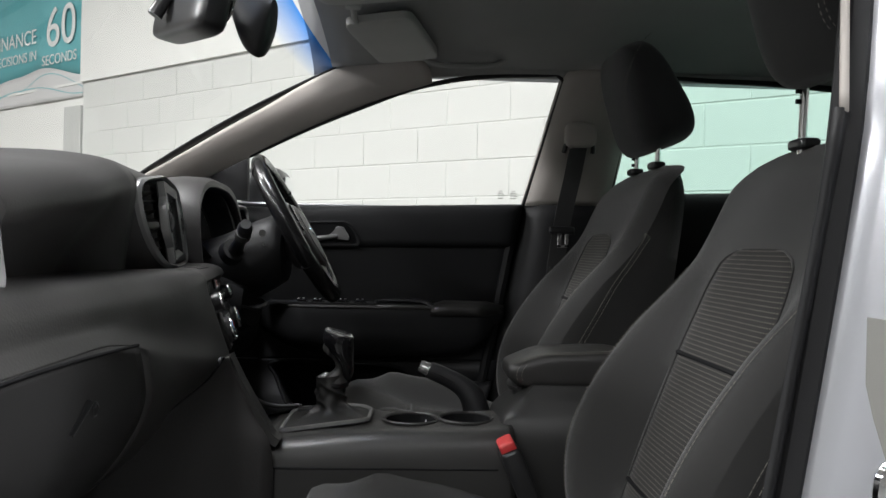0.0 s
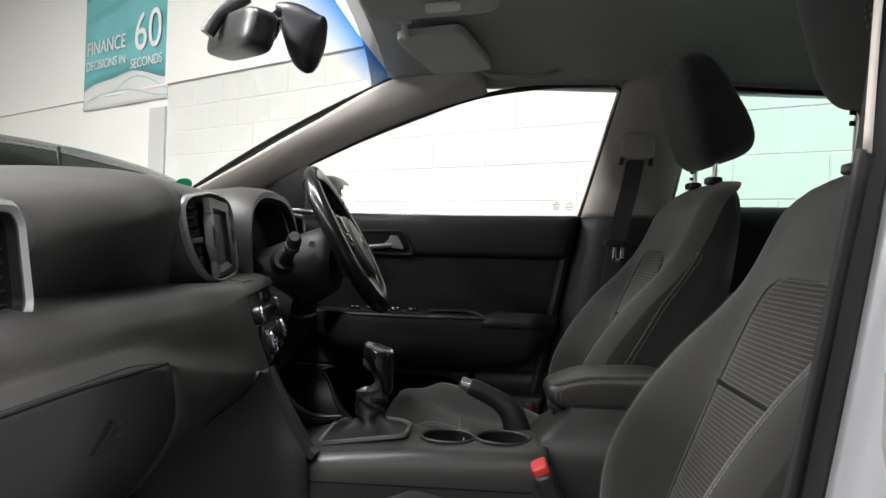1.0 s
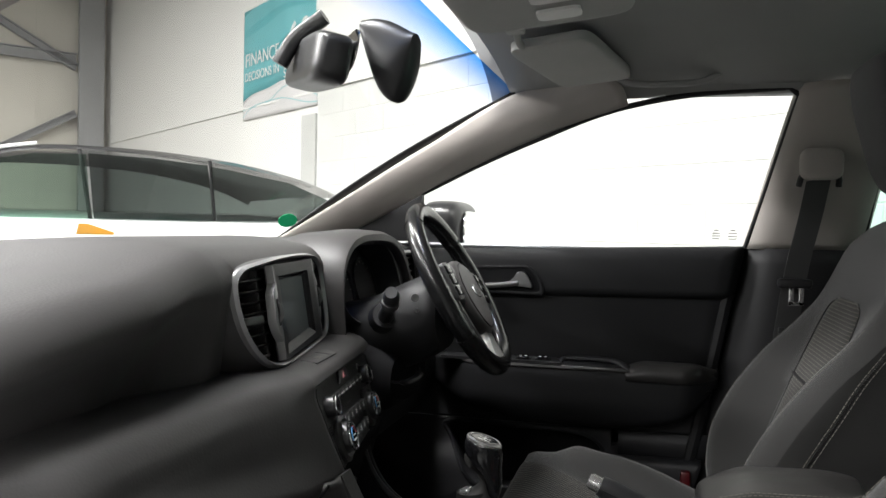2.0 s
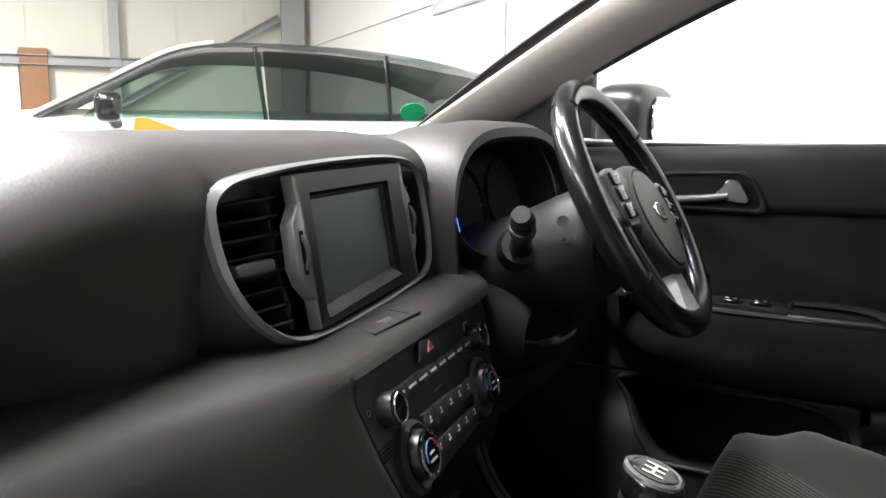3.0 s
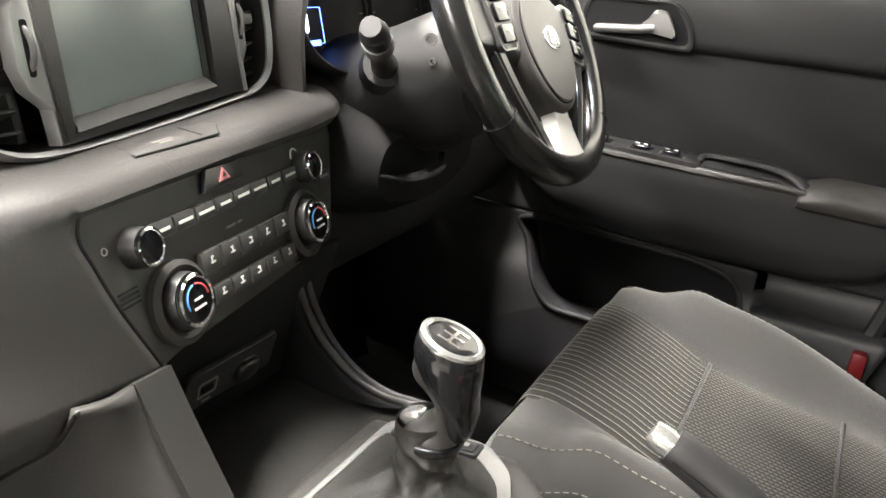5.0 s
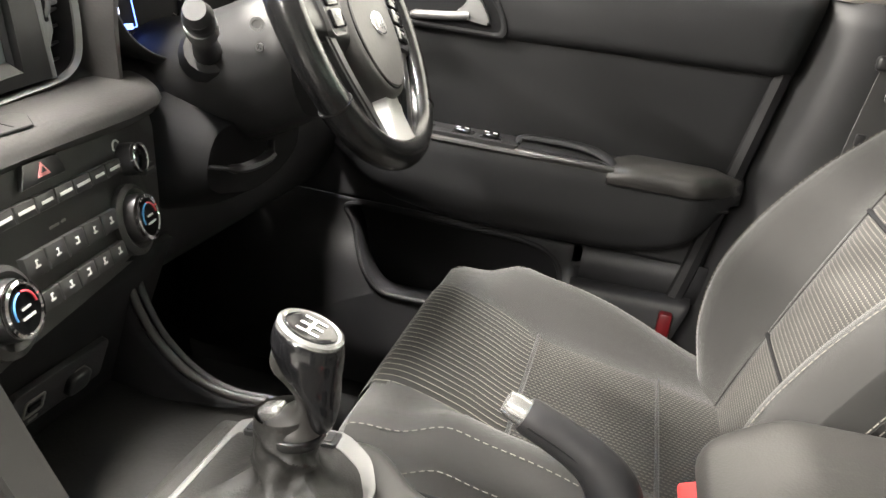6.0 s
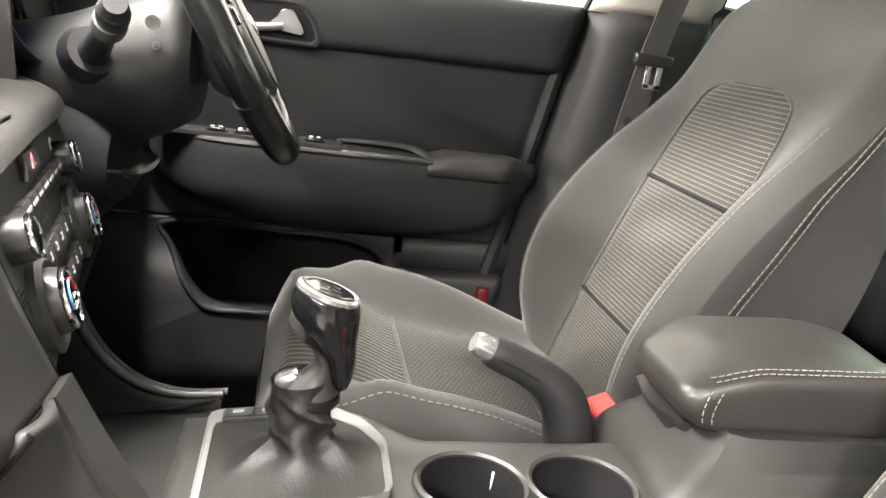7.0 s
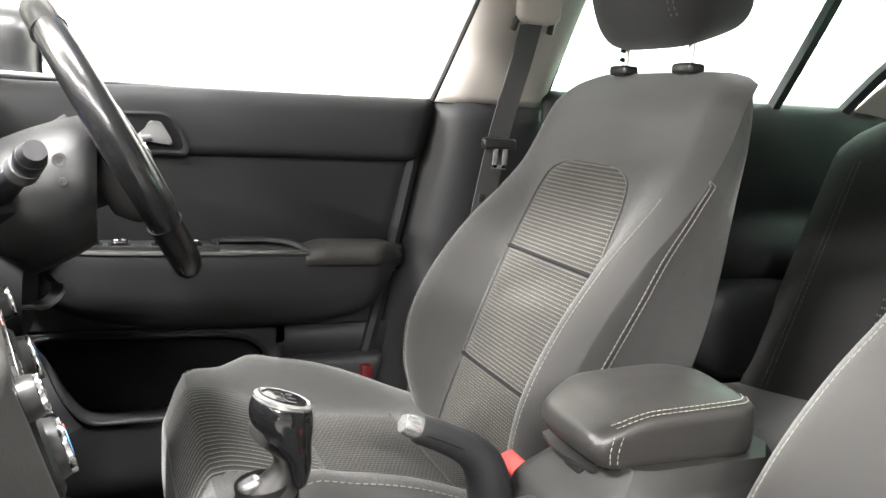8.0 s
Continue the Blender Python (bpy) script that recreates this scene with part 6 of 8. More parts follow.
def knob(x, y, r, h, climate):
    sk = part("control_knob", turned([(r * 1.12, 0.0), (r * 1.10, h * 0.55), (r * 1.0, h * 0.95), (r * 0.97, h)], 36, PM @ T(x, y, -0.006)), M_SATIN, panel, "black rotary knob")
    part("knob_ring", turned([(r * 0.99, h * 0.75), (r * 1.04, h * 0.86), (r * 1.02, h * 1.02), (r * 0.90, h * 1.05), (r * 0.84, h * 1.0)], 36, PM @ T(x, y, -0.006)), M_CHROME, sk, "bright ring")
    part("knob_cap", turned([(r * 0.86, h * 0.9), (r * 0.84, h * 1.0), (r * 0.4, h * 1.03)], 36, PM @ T(x, y, -0.006)), M_GLOSS, sk, "gloss black cap")
    if climate:
        for a0, a1, mt in ((100, 200, M_BLUEPRINT), (5, 88, M_REDPRINT)):
            part("scale_arc", tube([tuple(PM @ T(x, y, h * 1.02 - 0.0055) @ Vector((0.62 * r * math.cos(radians(a)), 0.62 * r * math.sin(radians(a)), 0))) for a in np.linspace(a0, a1, 16)], 0.0007, 6), mt, sk, "blue or red scale arc")
        part("cap_print", merge(*[box_bm(r * w, 0.0016, 0.0005, (x, y - dy, h * 1.035 - 0.0055), 0, 2, PM) for w, dy in ((0.5, -0.001), (0.7, 0.005))]), M_WHITE, sk, "pale print", smooth=False)
        part("knob_collar", ring(circle(r * 1.62, 40, x, y - 0.001), circle(r * 1.12, 40, x, y), 0.006, PM, -0.005, 0.003), M_PANEL, sk, "charcoal collar")
    return sk


knob(-0.108, 0.021, 0.0125, 0.017, False)
knob(0.115, 0.022, 0.0125, 0.017, False)
knob(-0.083, -0.026, 0.0185, 0.019, True)
knob(0.096, -0.024, 0.0185, 0.019, True)
hz = part("hazard_switch", prism([(-0.030, 0.036), (0.024, 0.036), (0.020, 0.050), (-0.022, 0.052)], 0.004, 0.0015, 2, PM, -0.003), M_SATIN, panel, "black hazard switch")
part("triangle", prism([(-0.011, 0.040), (0.004, 0.040), (-0.0035, 0.0495)], 0.0008, 0, 2, PM, 0.0012), mat("hazard_print", (0.62, 0.22, 0.22), 0.5), hz, "faded red triangle", smooth=False)
part("triangle_mark", prism([(-0.0065, 0.0425), (-0.0005, 0.0425), (-0.0035, 0.0465)], 0.0008, 0, 2, PM, 0.0018), M_SATIN, hz, smooth=False)


def button_row(x0, x1, y0, y1, n, hgt, marks):
    for k in range(n):
        xa, xb = x0 + (x1 - x0) * k / n, x0 + (x1 - x0) * (k + 1) / n
        ya, yb = y0 + (y1 - y0) * k / n, y0 + (y1 - y0) * (k + 1) / n
        bt = part("button", prism([(xa + 0.0008, ya - hgt), (xb - 0.0008, yb - hgt), (xb - 0.0008, yb), (xa + 0.0008, ya)], 0.005, 0.0014, 2, PM, -0.004), M_BUTTON, panel, "dark grey push button")
        cx, cy = (xa + xb) / 2, (ya + yb) / 2 - hgt / 2
        if marks == "word":
            bars = [box_bm((xb - xa) * (0.55 + 0.1 * (k % 3)), 0.0022, 0.0004, (cx, cy, 0.0013), 0, 2, PM)]
        else:
            bars = [box_bm(0.0055, 0.0013, 0.0004, (cx, cy - 0.001, 0.0013), 0, 2, PM), box_bm(0.0014, 0.005, 0.0004, (cx + 0.0012 * ((k % 3) - 1), cy + 0.001, 0.0016), 0, 2, PM), box_bm(0.003, 0.0012, 0.0004, (cx, cy + 0.003, 0.0013), 0, 2, PM)]
        part("button_mark", merge(*bars), M_WHITE, bt, "pale print", smooth=False)


button_row(-0.094, 0.100, 0.031, 0.027, 8, 0.0115, "word")
button_row(-0.054, 0.072, -0.003, -0.007, 5, 0.0160, "sign")
button_row(-0.050, 0.070, -0.030, -0.033, 5, 0.0135, "sign")
part("panel_print", merge(*[box_bm(w, 0.0018, 0.0004, (x, 0.004, -0.0036), 0, 2, PM) for x, w in ((-0.004, 0.012), (0.008, 0.006))]), M_PALEPRINT, panel, "small pale print", smooth=False)
for k in range(4):
    part("grille_slot", box_bm(0.018, 0.0014, 0.0006, (-0.124, -0.0025 - 0.0032 * k, -0.0037), 0, 2, PM), M_VOID, panel, smooth=False)
part("power_mark", ring(circle(0.0028, 16, -0.133, 0.027), circle(0.0018, 16, -0.133, 0.027), 0.0005, PM, -0.0036), M_PALEPRINT, panel, smooth=False)
part("tune_mark", tube([tuple(PM @ T(0.108, 0.034, -0.0036) @ Vector((0.006 * math.cos(a), 0.006 * math.sin(a), 0))) for a in np.linspace(0.6, 3.4, 14)], 0.0009, 6), M_WHITE, panel)
part("side_button", prism(rrect(0.022, 0.009, 0.002, 3, 0.146, 0.006), 0.004, 0.001, 2, PM, -0.004), M_SATIN, panel, "small black button")
part("side_button_mark", box_bm(0.014, 0.0022, 0.0004, (0.146, 0.006, 0.0003), 0, 2, PM), M_PALEPRINT, panel, smooth=False)


# ---- end vents
def end_vent(m, w, h, label):
    ev = thing("dash_vent", label, "air vent", tuple(m.translation), "dashboard end vents")
    o, i = rrect(w, h, 0.022, 6), rrect(w - 0.022, h - 0.020, 0.016, 6)
    part("vent_frame", ring(o, i, 0.012, m, -0.004, 0.004), M_SILVER, ev, "satin silver frame")
    part("vent_back", prism(o, 0.01, 0, 2, m, -0.05), M_VOID, ev, "black vent back")
    bm = grid_bm(np.array([[(x, y, 0.006) for x, y in i], [(x, y, -0.05) for x, y in i]]), wrap_u=True)
    bm.transform(m)
    part("vent_well", bm, M_SATIN, ev)
    n = 7
    for k in range(n):
        v = (h / 2 - 0.018) - (h - 0.036) * k / (n - 1)
        sl = box_bm(w - 0.024, 0.013, 0.0024, (0, 0, 0), 0.0008)
        sl.transform(m @ T(0, v, -0.014) @ Matrix.Rotation(radians(66), 4, "X"))
        part("vent_slat", sl, M_SATIN, ev)
    kb = superbox(0.030, 0.012, 0.013, 0.4, 20, 10)
    kb.transform(m @ T(0, 0, -0.002))
    part("vent_tab", kb, M_GREY, ev, "grey slat tab")
    return ev


end_vent(plane_at((-0.352, 0.636, 1.079), 3, 8), 0.110, 0.110, "silver framed air vent at the passenger's end")
end_vent(plane_at((-0.405, 1.925, 1.105), -4, 6), 0.115, 0.125, "silver framed air vent at the driver's end")

# ---- steering column, stalks
col = part("column_shroud", loft([[(x, 1.66 + y, z) for y, z in ring_pts] for x, ring_pts in (
    (-0.46, [(-0.09, 0.99), (-0.095, 1.03), (-0.05, 1.065), (0.05, 1.065), (0.095, 1.03), (0.09, 0.99), (0.04, 0.945), (-0.04, 0.945)]),
    (-0.38, [(-0.095, 1.00), (-0.098, 1.05), (-0.06, 1.085), (0.06, 1.085), (0.098, 1.05), (0.095, 1.00), (0.05, 0.955), (-0.05, 0.955)]),
    (-0.31, [(-0.092, 1.02), (-0.095, 1.07), (-0.06, 1.115), (0.06, 1.115), (0.095, 1.07), (0.092, 1.02), (0.05, 0.975), (-0.05, 0.975)]),
    (-0.262, [(-0.094, 1.045), (-0.096, 1.085), (-0.066, 1.128), (0.066, 1.128), (0.096, 1.085), (0.094, 1.045), (0.05, 1.000), (-0.05, 1.000)]),
    (-0.250, [(-0.088, 1.050), (-0.090, 1.085), (-0.060, 1.122), (0.060, 1.122), (0.090, 1.085), (0.088, 1.050), (0.045, 1.008), (-0.045, 1.008)]))], 56, 22, wrap=True, cap=True), M_SHROUD, dash, "black steering column shroud")
# skirt in near-black: darkness under the column is put into its colour
part("column_skirt", loft([[(x, 1.645 + y, z) for y, z in sec] for x, sec in (
    (-0.44, [(-0.16, 0.92), (-0.15, 1.02), (0.0, 1.03), (0.13, 1.02), (0.14, 0.92), (0.0, 0.87)]),
    (-0.36, [(-0.135, 0.925), (-0.125, 1.0), (0.0, 1.01), (0.11, 1.0), (0.12, 0.925), (0.0, 0.885)]),
    (-0.315, [(-0.11, 0.94), (-0.10, 0.985), (0.0, 0.99), (0.09, 0.985), (0.10, 0.94), (0.0, 0.91)]))], 40, 12, wrap=True, cap=True), M_VOID, dash, "knee skirt painted with the shade below the column")
lev = merge(tube(spline([(-0.318, 1.535, 0.958), (-0.298, 1.57, 0.952), (-0.288, 1.61, 0.958), (-0.30, 1.64, 0.966)], 16), [0.004] * 4 + [0.008] * 8 + [0.004] * 4, 8, flat=0.6))
part("column_lever", lev, M_SATIN, dash, "black adjusting lever")
stalk = part("wiper_stalk", tube(spline([(-0.345, 1.585, 1.055), (-0.325, 1.54, 1.075), (-0.308, 1.505, 1.095), (-0.300, 1.480, 1.110)], 20), list(np.linspace(0.016, 0.011, 10)) + list(np.linspace(0.011, 0.0145, 8)) + [0.0135, 0.007], 14), M_SATIN, dash, "black stalk")
part("stalk_boot", tube([(-0.352, 1.60, 1.045), (-0.340, 1.575, 1.060), (-0.335, 1.565, 1.066)], [0.034, 0.030, 0.024], 16), M_RUBBER, stalk, "black stalk socket")
part("stalk_collar", tube([(-0.3115, 1.5115, 1.0905), (-0.3065, 1.499, 1.0985)], 0.0150, 14), M_GREY, stalk, "grey collar")
part("stalk_tip", tube([(-0.302, 1.487, 1.106), (-0.298, 1.474, 1.113)], [0.014, 0.010], 14), M_HARD, stalk, "black tip")
part("wiper_stalk", tube(spline([(-0.345, 1.735, 1.055), (-0.33, 1.78, 1.075), (-0.31, 1.83, 1.10)], 14), 0.011, 12), M_SATIN, dash, "black stalk")
part("bolt_cover", turned([(0.007, 0.0), (0.007, 0.002), (0.0045, 0.002), (0.004, -0.001)], 20, Matrix.Translation((-0.284, 1.5615, 1.098)) @ Matrix.Rotation(radians(90), 4, "X") @ Matrix.Rotation(radians(20), 4, "Y")), M_GREY, col, "small round hole cover")
part("bolt_cover", turned([(0.004, 0.0), (0.004, 0.002), (0.0025, 0.002), (0.002, -0.001)], 16, Matrix.Translation((-0.280, 1.5625, 1.077)) @ Matrix.Rotation(radians(90), 4, "X")), M_GREY, col, "small round hole cover")


# ---------------------------------------------------------------- steering wheel
WC = Vector((-0.230, 1.669, 1.107))
WM = plane_at(WC, 2, 30) @ Matrix.Rotation(radians(-10), 4, "Z")  # x across, y up the wheel, z towards the driver
RW, RIM = 0.1585, 0.0155
swheel = thing("steering_wheel", "black leather steering wheel with a silver lower spoke", "steering wheel", tuple(WC))


def on_wheel(x, y, z=0.0):
    return tuple(WM @ Vector((x, y, z)))


def rim_arc(a0, a1, n, r=RW):
    out = []
    for a in np.linspace(a0, a1, n):
        a = radians(a)
        f = 1.0 - 0.04 * max(0.0, -math.sin(a) - 0.75) / 0.25
        out.append(on_wheel(r * math.cos(a), r * math.sin(a) * f))
    return out


def rim_sector(a0, a1, n, r, fat=1.12):
    """A length of the rim, thicker at the hand grips."""
    return tube(rim_arc(a0, a1, n), r, 18, cap=True, flat=fat)


SEAMS = (-38, 45, 135, 218)
part("rim", rim_sector(-38, 45, 40, [RIM + 0.0012 * math.sin(math.pi * k / 39) for k in range(40)]), M_LEATHER, swheel, "worn black leather grip")
part("rim", rim_sector(45, 135, 40, RIM), M_LEATHER, swheel, "smooth black leather top")
part("rim", rim_sector(135, 218, 40, [RIM + 0.0012 * math.sin(math.pi * k / 39) for k in range(40)]), M_LEATHER, swheel, "worn black leather grip")
part("rim", rim_sector(218, 322, 44, RIM), M_LEATHER, swheel, "smooth black leather foot")
for a in SEAMS:
    part("rim_seam", tube([tuple(Vector(rim_arc(a, a, 1)[0]) + (WM.to_3x3() @ Vector((math.cos(radians(a)) * math.cos(t), math.sin(radians(a)) * math.cos(t), 1.1 * math.sin(t)))) * (RIM + 0.0002)) for t in np.linspace(0, 2 * math.pi, 24)], 0.0009, 6), M_VOID, swheel)
for a0, a1 in ((-36, 16), (164, 216)):
    for z in (0.002, 0.007):
        part("rim_stitching", dashes_along([on_wheel((RW - RIM - 0.0004) * math.cos(radians(a)), (RW - RIM - 0.0004) * math.sin(radians(a)), z) for a in np.linspace(a0, a1, 40)], 0.004, 0.003, 0.0007), M_DARKSTITCH, swheel)
hub_rows = []
for z, sx, sy in ((-0.034, 0.040, 0.044), (-0.020, 0.058, 0.062), (0.000, 0.071, 0.075), (0.016, 0.071, 0.075), (0.023, 0.068, 0.072), (0.0262, 0.063, 0.067), (0.0262, 0.060, 0.064), (0.0285, 0.058, 0.062), (0.0300, 0.040, 0.043), (0.031, 0.02, 0.02)):
    loop = []
    for a in np.linspace(0, 2 * math.pi, 56, endpoint=False):
        c, q = math.cos(a), math.sin(a)
        wide = 1.0 - 0.16 * max(0.0, -q) ** 1.5
        loop.append(on_wheel(sx * wide * np.sign(c) * abs(c) ** 0.88, 0.95 * sy * np.sign(q) * abs(q) ** 0.9 - 0.020 - 0.004 * max(0, -q), z - 0.006))
    hub_rows.append(loop)
hub = part("airbag_cover", grid_bm(np.array(hub_rows), wrap_u=True, cap=True), M_DASH, swheel, "grained round airbag cover")
part("cover_groove", tube([on_wheel(0.0605 * math.cos(a) * (1.0 - 0.16 * max(0.0, -math.sin(a)) ** 1.5), 0.0615 * math.sin(a) - 0.020 - 0.004 * max(0, -math.sin(a)), 0.0206) for a in np.linspace(0, 2 * math.pi, 60)], 0.0011, 6), M_VOID, hub)
em = part("emblem", prism([(0.0205 * math.cos(a), 0.0125 * math.sin(a)) for a in np.linspace(0, 2 * math.pi, 36, endpoint=False)], 0.003, 0.001, 2, WM @ T(0.0, -0.017, 0.0235)), M_CHROME, hub, "bright oval badge")
part("emblem_field", prism([(0.0180 * math.cos(a), 0.0102 * math.sin(a)) for a in np.linspace(0, 2 * math.pi, 36, endpoint=False)], 0.0008, 0, 2, WM @ T(0, -0.017, 0.0262)), M_GREY, em, "grey badge field", False)
part("emblem_bars", merge(*[box_bm(0.0026, 0.014, 0.0006, (x, -0.017, 0.0274), 0, 2, WM) for x in (-0.008, 0.0, 0.008)]), M_CHROME, em, "plain bright bars", smooth=False)
part("cover_print", box_bm(0.016, 0.0032, 0.0005, (0.002, -0.052, 0.0236), 0, 2, WM), M_VOID, hub, smooth=False)
for sg in (-1, 1):
    part("cover_nick", box_bm(0.006, 0.0008, 0.0006, (sg * 0.022, 0.012, 0.0238), 0, 2, WM), M_VOID, hub, smooth=False)
# side spokes with switch pads
for sg in (-1, 1):
    sp = part("spoke", loft([[on_wheel(sg * x, y, z) for y, z in sec] for x, sec in (
        (0.056, [(0.042, -0.004), (0.036, 0.014), (0.0, 0.017), (-0.040, 0.014), (-0.048, -0.004), (0.0, -0.022)]),
        (0.105, [(0.034, -0.006), (0.030, 0.010), (0.0, 0.012), (-0.034, 0.009), (-0.040, -0.006), (0.0, -0.016)]),
        (0.153, [(0.026, -0.006), (0.022, 0.006), (0.0, 0.008), (-0.030, 0.006), (-0.034, -0.006), (0.0, -0.010)]))], 36, 14, wrap=True, cap=True), M_SATIN, swheel, "satin black spoke")
    pm2 = WM @ T(sg * 0.094, 0.000, 0.0095) @ Matrix.Rotation(radians(-9 * sg), 4, "Z")
    part("switch_pad", prism(rrect(0.036, 0.066, 0.007, 5), 0.006, 0.002, 2, pm2), M_SATIN, sp, "switch pad")
    part("pad_trim", ring(rrect(0.039, 0.069, 0.008, 5), rrect(0.036, 0.066, 0.007, 5), 0.006, pm2), M_GREY, sp, "grey pad edge")
    for y, h in ((0.021, 0.016), (0.002, 0.018), (-0.019, 0.018)):
        b2 = part("switch", prism(rrect(0.028, h, 0.003, 4), 0.0045, 0.0012, 2, pm2 @ T(0, y, 0.0055)), M_GLOSS, sp, "black rocker switch")
        part("switch_mark", box_bm(0.010, 0.0018, 0.0005, (0, y + 0.002, 0.0103), 0, 2, pm2), M_PALEPRINT, b2, smooth=False)
    # black trims that run from the switch pads down to the foot of the rim
    leg = spline([(sg * 0.100, -0.034), (sg * 0.082, -0.068), (sg * 0.056, -0.104), (sg * 0.034, -0.136)], 18)
    P = np.array([[on_wheel(x + sg * dx, y - 0.3 * abs(dx), 0.010 - 0.004 * k / 17 - dz) for dx, dz in ((-0.010, 0.006), (-0.006, 0.0), (0.006, 0.0), (0.011, 0.008), (0.0, 0.016))] for k, (x, y) in enumerate(leg)])
    part("lower_spoke", grid_bm(P, wrap_u=True, cap=True), M_SATIN, swheel, "black lower spoke trim")
    part("spoke_line", tube([on_wheel(x + sg * 0.0115, y - 0.001, 0.0085 - 0.004 * k / 17) for k, (x, y) in enumerate(leg)], 0.0010, 6), M_GREY, swheel, "thin silver edge")
part("spoke_inlay", prism(closed_spline([(-0.016, -0.078), (0.016, -0.078), (0.019, -0.105), (0.028, -0.130), (0.036, -0.147), (0.0, -0.152), (-0.036, -0.147), (-0.028, -0.130), (-0.019, -0.105)], 48).tolist(), 0.016, 0.004, 3, WM, -0.004), M_SPOKE, swheel, "satin silver lower spoke")
# back of the hub towards the column
part("wheel_boss", tube([on_wheel(0, 0, -0.07), on_wheel(0, 0, -0.03)], [0.050, 0.054], 24), M_HARD, swheel, "black boss")


# ---------------------------------------------------------------- centre console
console = thing("centre_console", "charcoal centre console with cup holders and stitched armrest", "console", (0.05, YC, 0.42))
CL, CR = 1.178, 1.462  # its two flanks


def top_z(x):
    return float(np.interp(x, [-0.22, -0.18, -0.05, 0.10, 0.15], [0.782, 0.788, 0.800, 0.803, 0.806]))


def deck_right(x):
    """The deck's edge towards the driver: it draws in beside the handbrake."""
    return 1.408 - 0.052 * smooth01((x + 0.085) / 0.07)


# top deck with rounded shoulders and flanks down to the tunnel
rows = []
for x in np.linspace(-0.215, 0.165, 44):
    z, cr = top_z(x), deck_right(x)
    prof = [(CL - 0.012, 0.45), (CL - 0.008, 0.66), (CL - 0.002, z - 0.035), (CL + 0.006, z - 0.012), (CL + 0.022, z - 0.002), (CL + 0.05, z), (1.29, z + 0.001), (cr - 0.04, z), (cr - 0.016, z - 0.002), (cr - 0.004, z - 0.010), (cr + 0.002, z - 0.030), (cr + 0.010, 0.66), (cr + 0.014, 0.45)]
    rows.append([(x, y, zz) for y, zz in spline(prof, 70)])
deck = part("deck", grid_bm(np.array(rows)), M_PANEL, console, "charcoal plastic deck")
solid(deck, 0.006, -1)
part("deck_seam", tube([(x, CL - 0.0045, 0.750) for x in np.linspace(-0.20, 0.14, 20)], 0.0016, 6), M_VOID, console)
# low tray between the deck and the driver's seat, where the handbrake comes up
rows = [[(x, y, zz) for y, zz in spline([(deck_right(x) + 0.004, 0.735), (deck_right(x) + 0.02, 0.728), (1.435, 0.724), (1.452, 0.71), (1.458, 0.62), (1.460, 0.45)], 20)] for x in np.linspace(-0.20, 0.36, 20)]
# channel beside the seat, its shade painted in
solid(part("side_tray", grid_bm(np.array(rows)), M_VOID, console, "side channel painted in shade black"), 0.005, 0)

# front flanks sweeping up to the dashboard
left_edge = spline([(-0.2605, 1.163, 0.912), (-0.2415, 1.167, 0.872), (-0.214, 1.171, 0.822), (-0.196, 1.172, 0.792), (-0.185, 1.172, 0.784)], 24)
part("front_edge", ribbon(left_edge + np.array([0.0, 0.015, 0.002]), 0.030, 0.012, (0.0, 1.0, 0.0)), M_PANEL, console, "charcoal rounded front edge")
# cubby walls take the cubby's shade as their colour
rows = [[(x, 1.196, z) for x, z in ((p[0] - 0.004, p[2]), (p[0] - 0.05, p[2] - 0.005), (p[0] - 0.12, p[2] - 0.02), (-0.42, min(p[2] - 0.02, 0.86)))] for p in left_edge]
solid(part("cubby_wall", grid_bm(np.array(rows)), M_VOID, console, "cubby wall painted in shade black"), 0.004, 0)
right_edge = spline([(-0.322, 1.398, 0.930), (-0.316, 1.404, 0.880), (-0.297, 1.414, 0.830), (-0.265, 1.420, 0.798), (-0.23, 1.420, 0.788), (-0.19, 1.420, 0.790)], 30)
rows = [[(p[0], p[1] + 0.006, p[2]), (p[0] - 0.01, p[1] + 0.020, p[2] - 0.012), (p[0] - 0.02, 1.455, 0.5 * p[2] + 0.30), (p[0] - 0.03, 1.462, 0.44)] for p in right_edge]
# driver's flank is darker than the deck: shade put into its colour
solid(part("flank_side", grid_bm(np.array([spline(r, 14) for r in rows])), M_VOID, console, "console side with its shade painted in"), 0.005, 0)
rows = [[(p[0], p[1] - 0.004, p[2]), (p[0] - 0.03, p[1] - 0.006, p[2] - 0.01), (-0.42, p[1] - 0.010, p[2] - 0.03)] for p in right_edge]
solid(part("cubby_wall", grid_bm(np.array([spline(r, 8) for r in rows])), M_VOID, console, "cubby wall painted in shade black"), 0.004, 0)
# raised grey rib on the driver's side
rib = right_edge + np.array([0.003, -0.002, 0.003])
part("rib", tube(rib, 0.0042, 10), M_PANEL, console, "charcoal raised rib")
part("rib", tube(rib + np.array([0.003, 0.011, -0.003]), 0.0036, 10), M_HARD, console, "black raised rib")

# cubby ahead of the lever: floor, back with sockets
P = np.array([[(x, y, 0.772 + 0.004 * math.sin(30 * x)) for y in np.linspace(CL + 0.005, CR - 0.02, 12)] for x in np.linspace(-0.42, -0.19, 14)])
solid(part("cubby_floor", grid_bm(P), M_DUSTY, console, "dusty black cubby mat"), 0.006, 0)
# cubby back: shade below the panel painted near-black
P = np.array([[(-0.345 + 0.045 * k, y, 0.77 + 0.15 * k) for y in np.linspace(CL - 0.02, CR - 0.02, 12)] for k in np.linspace(0, 1, 8)])
cb = part("cubby_back", grid_bm(P), M_VOID, console, "cubby back painted in shade black")
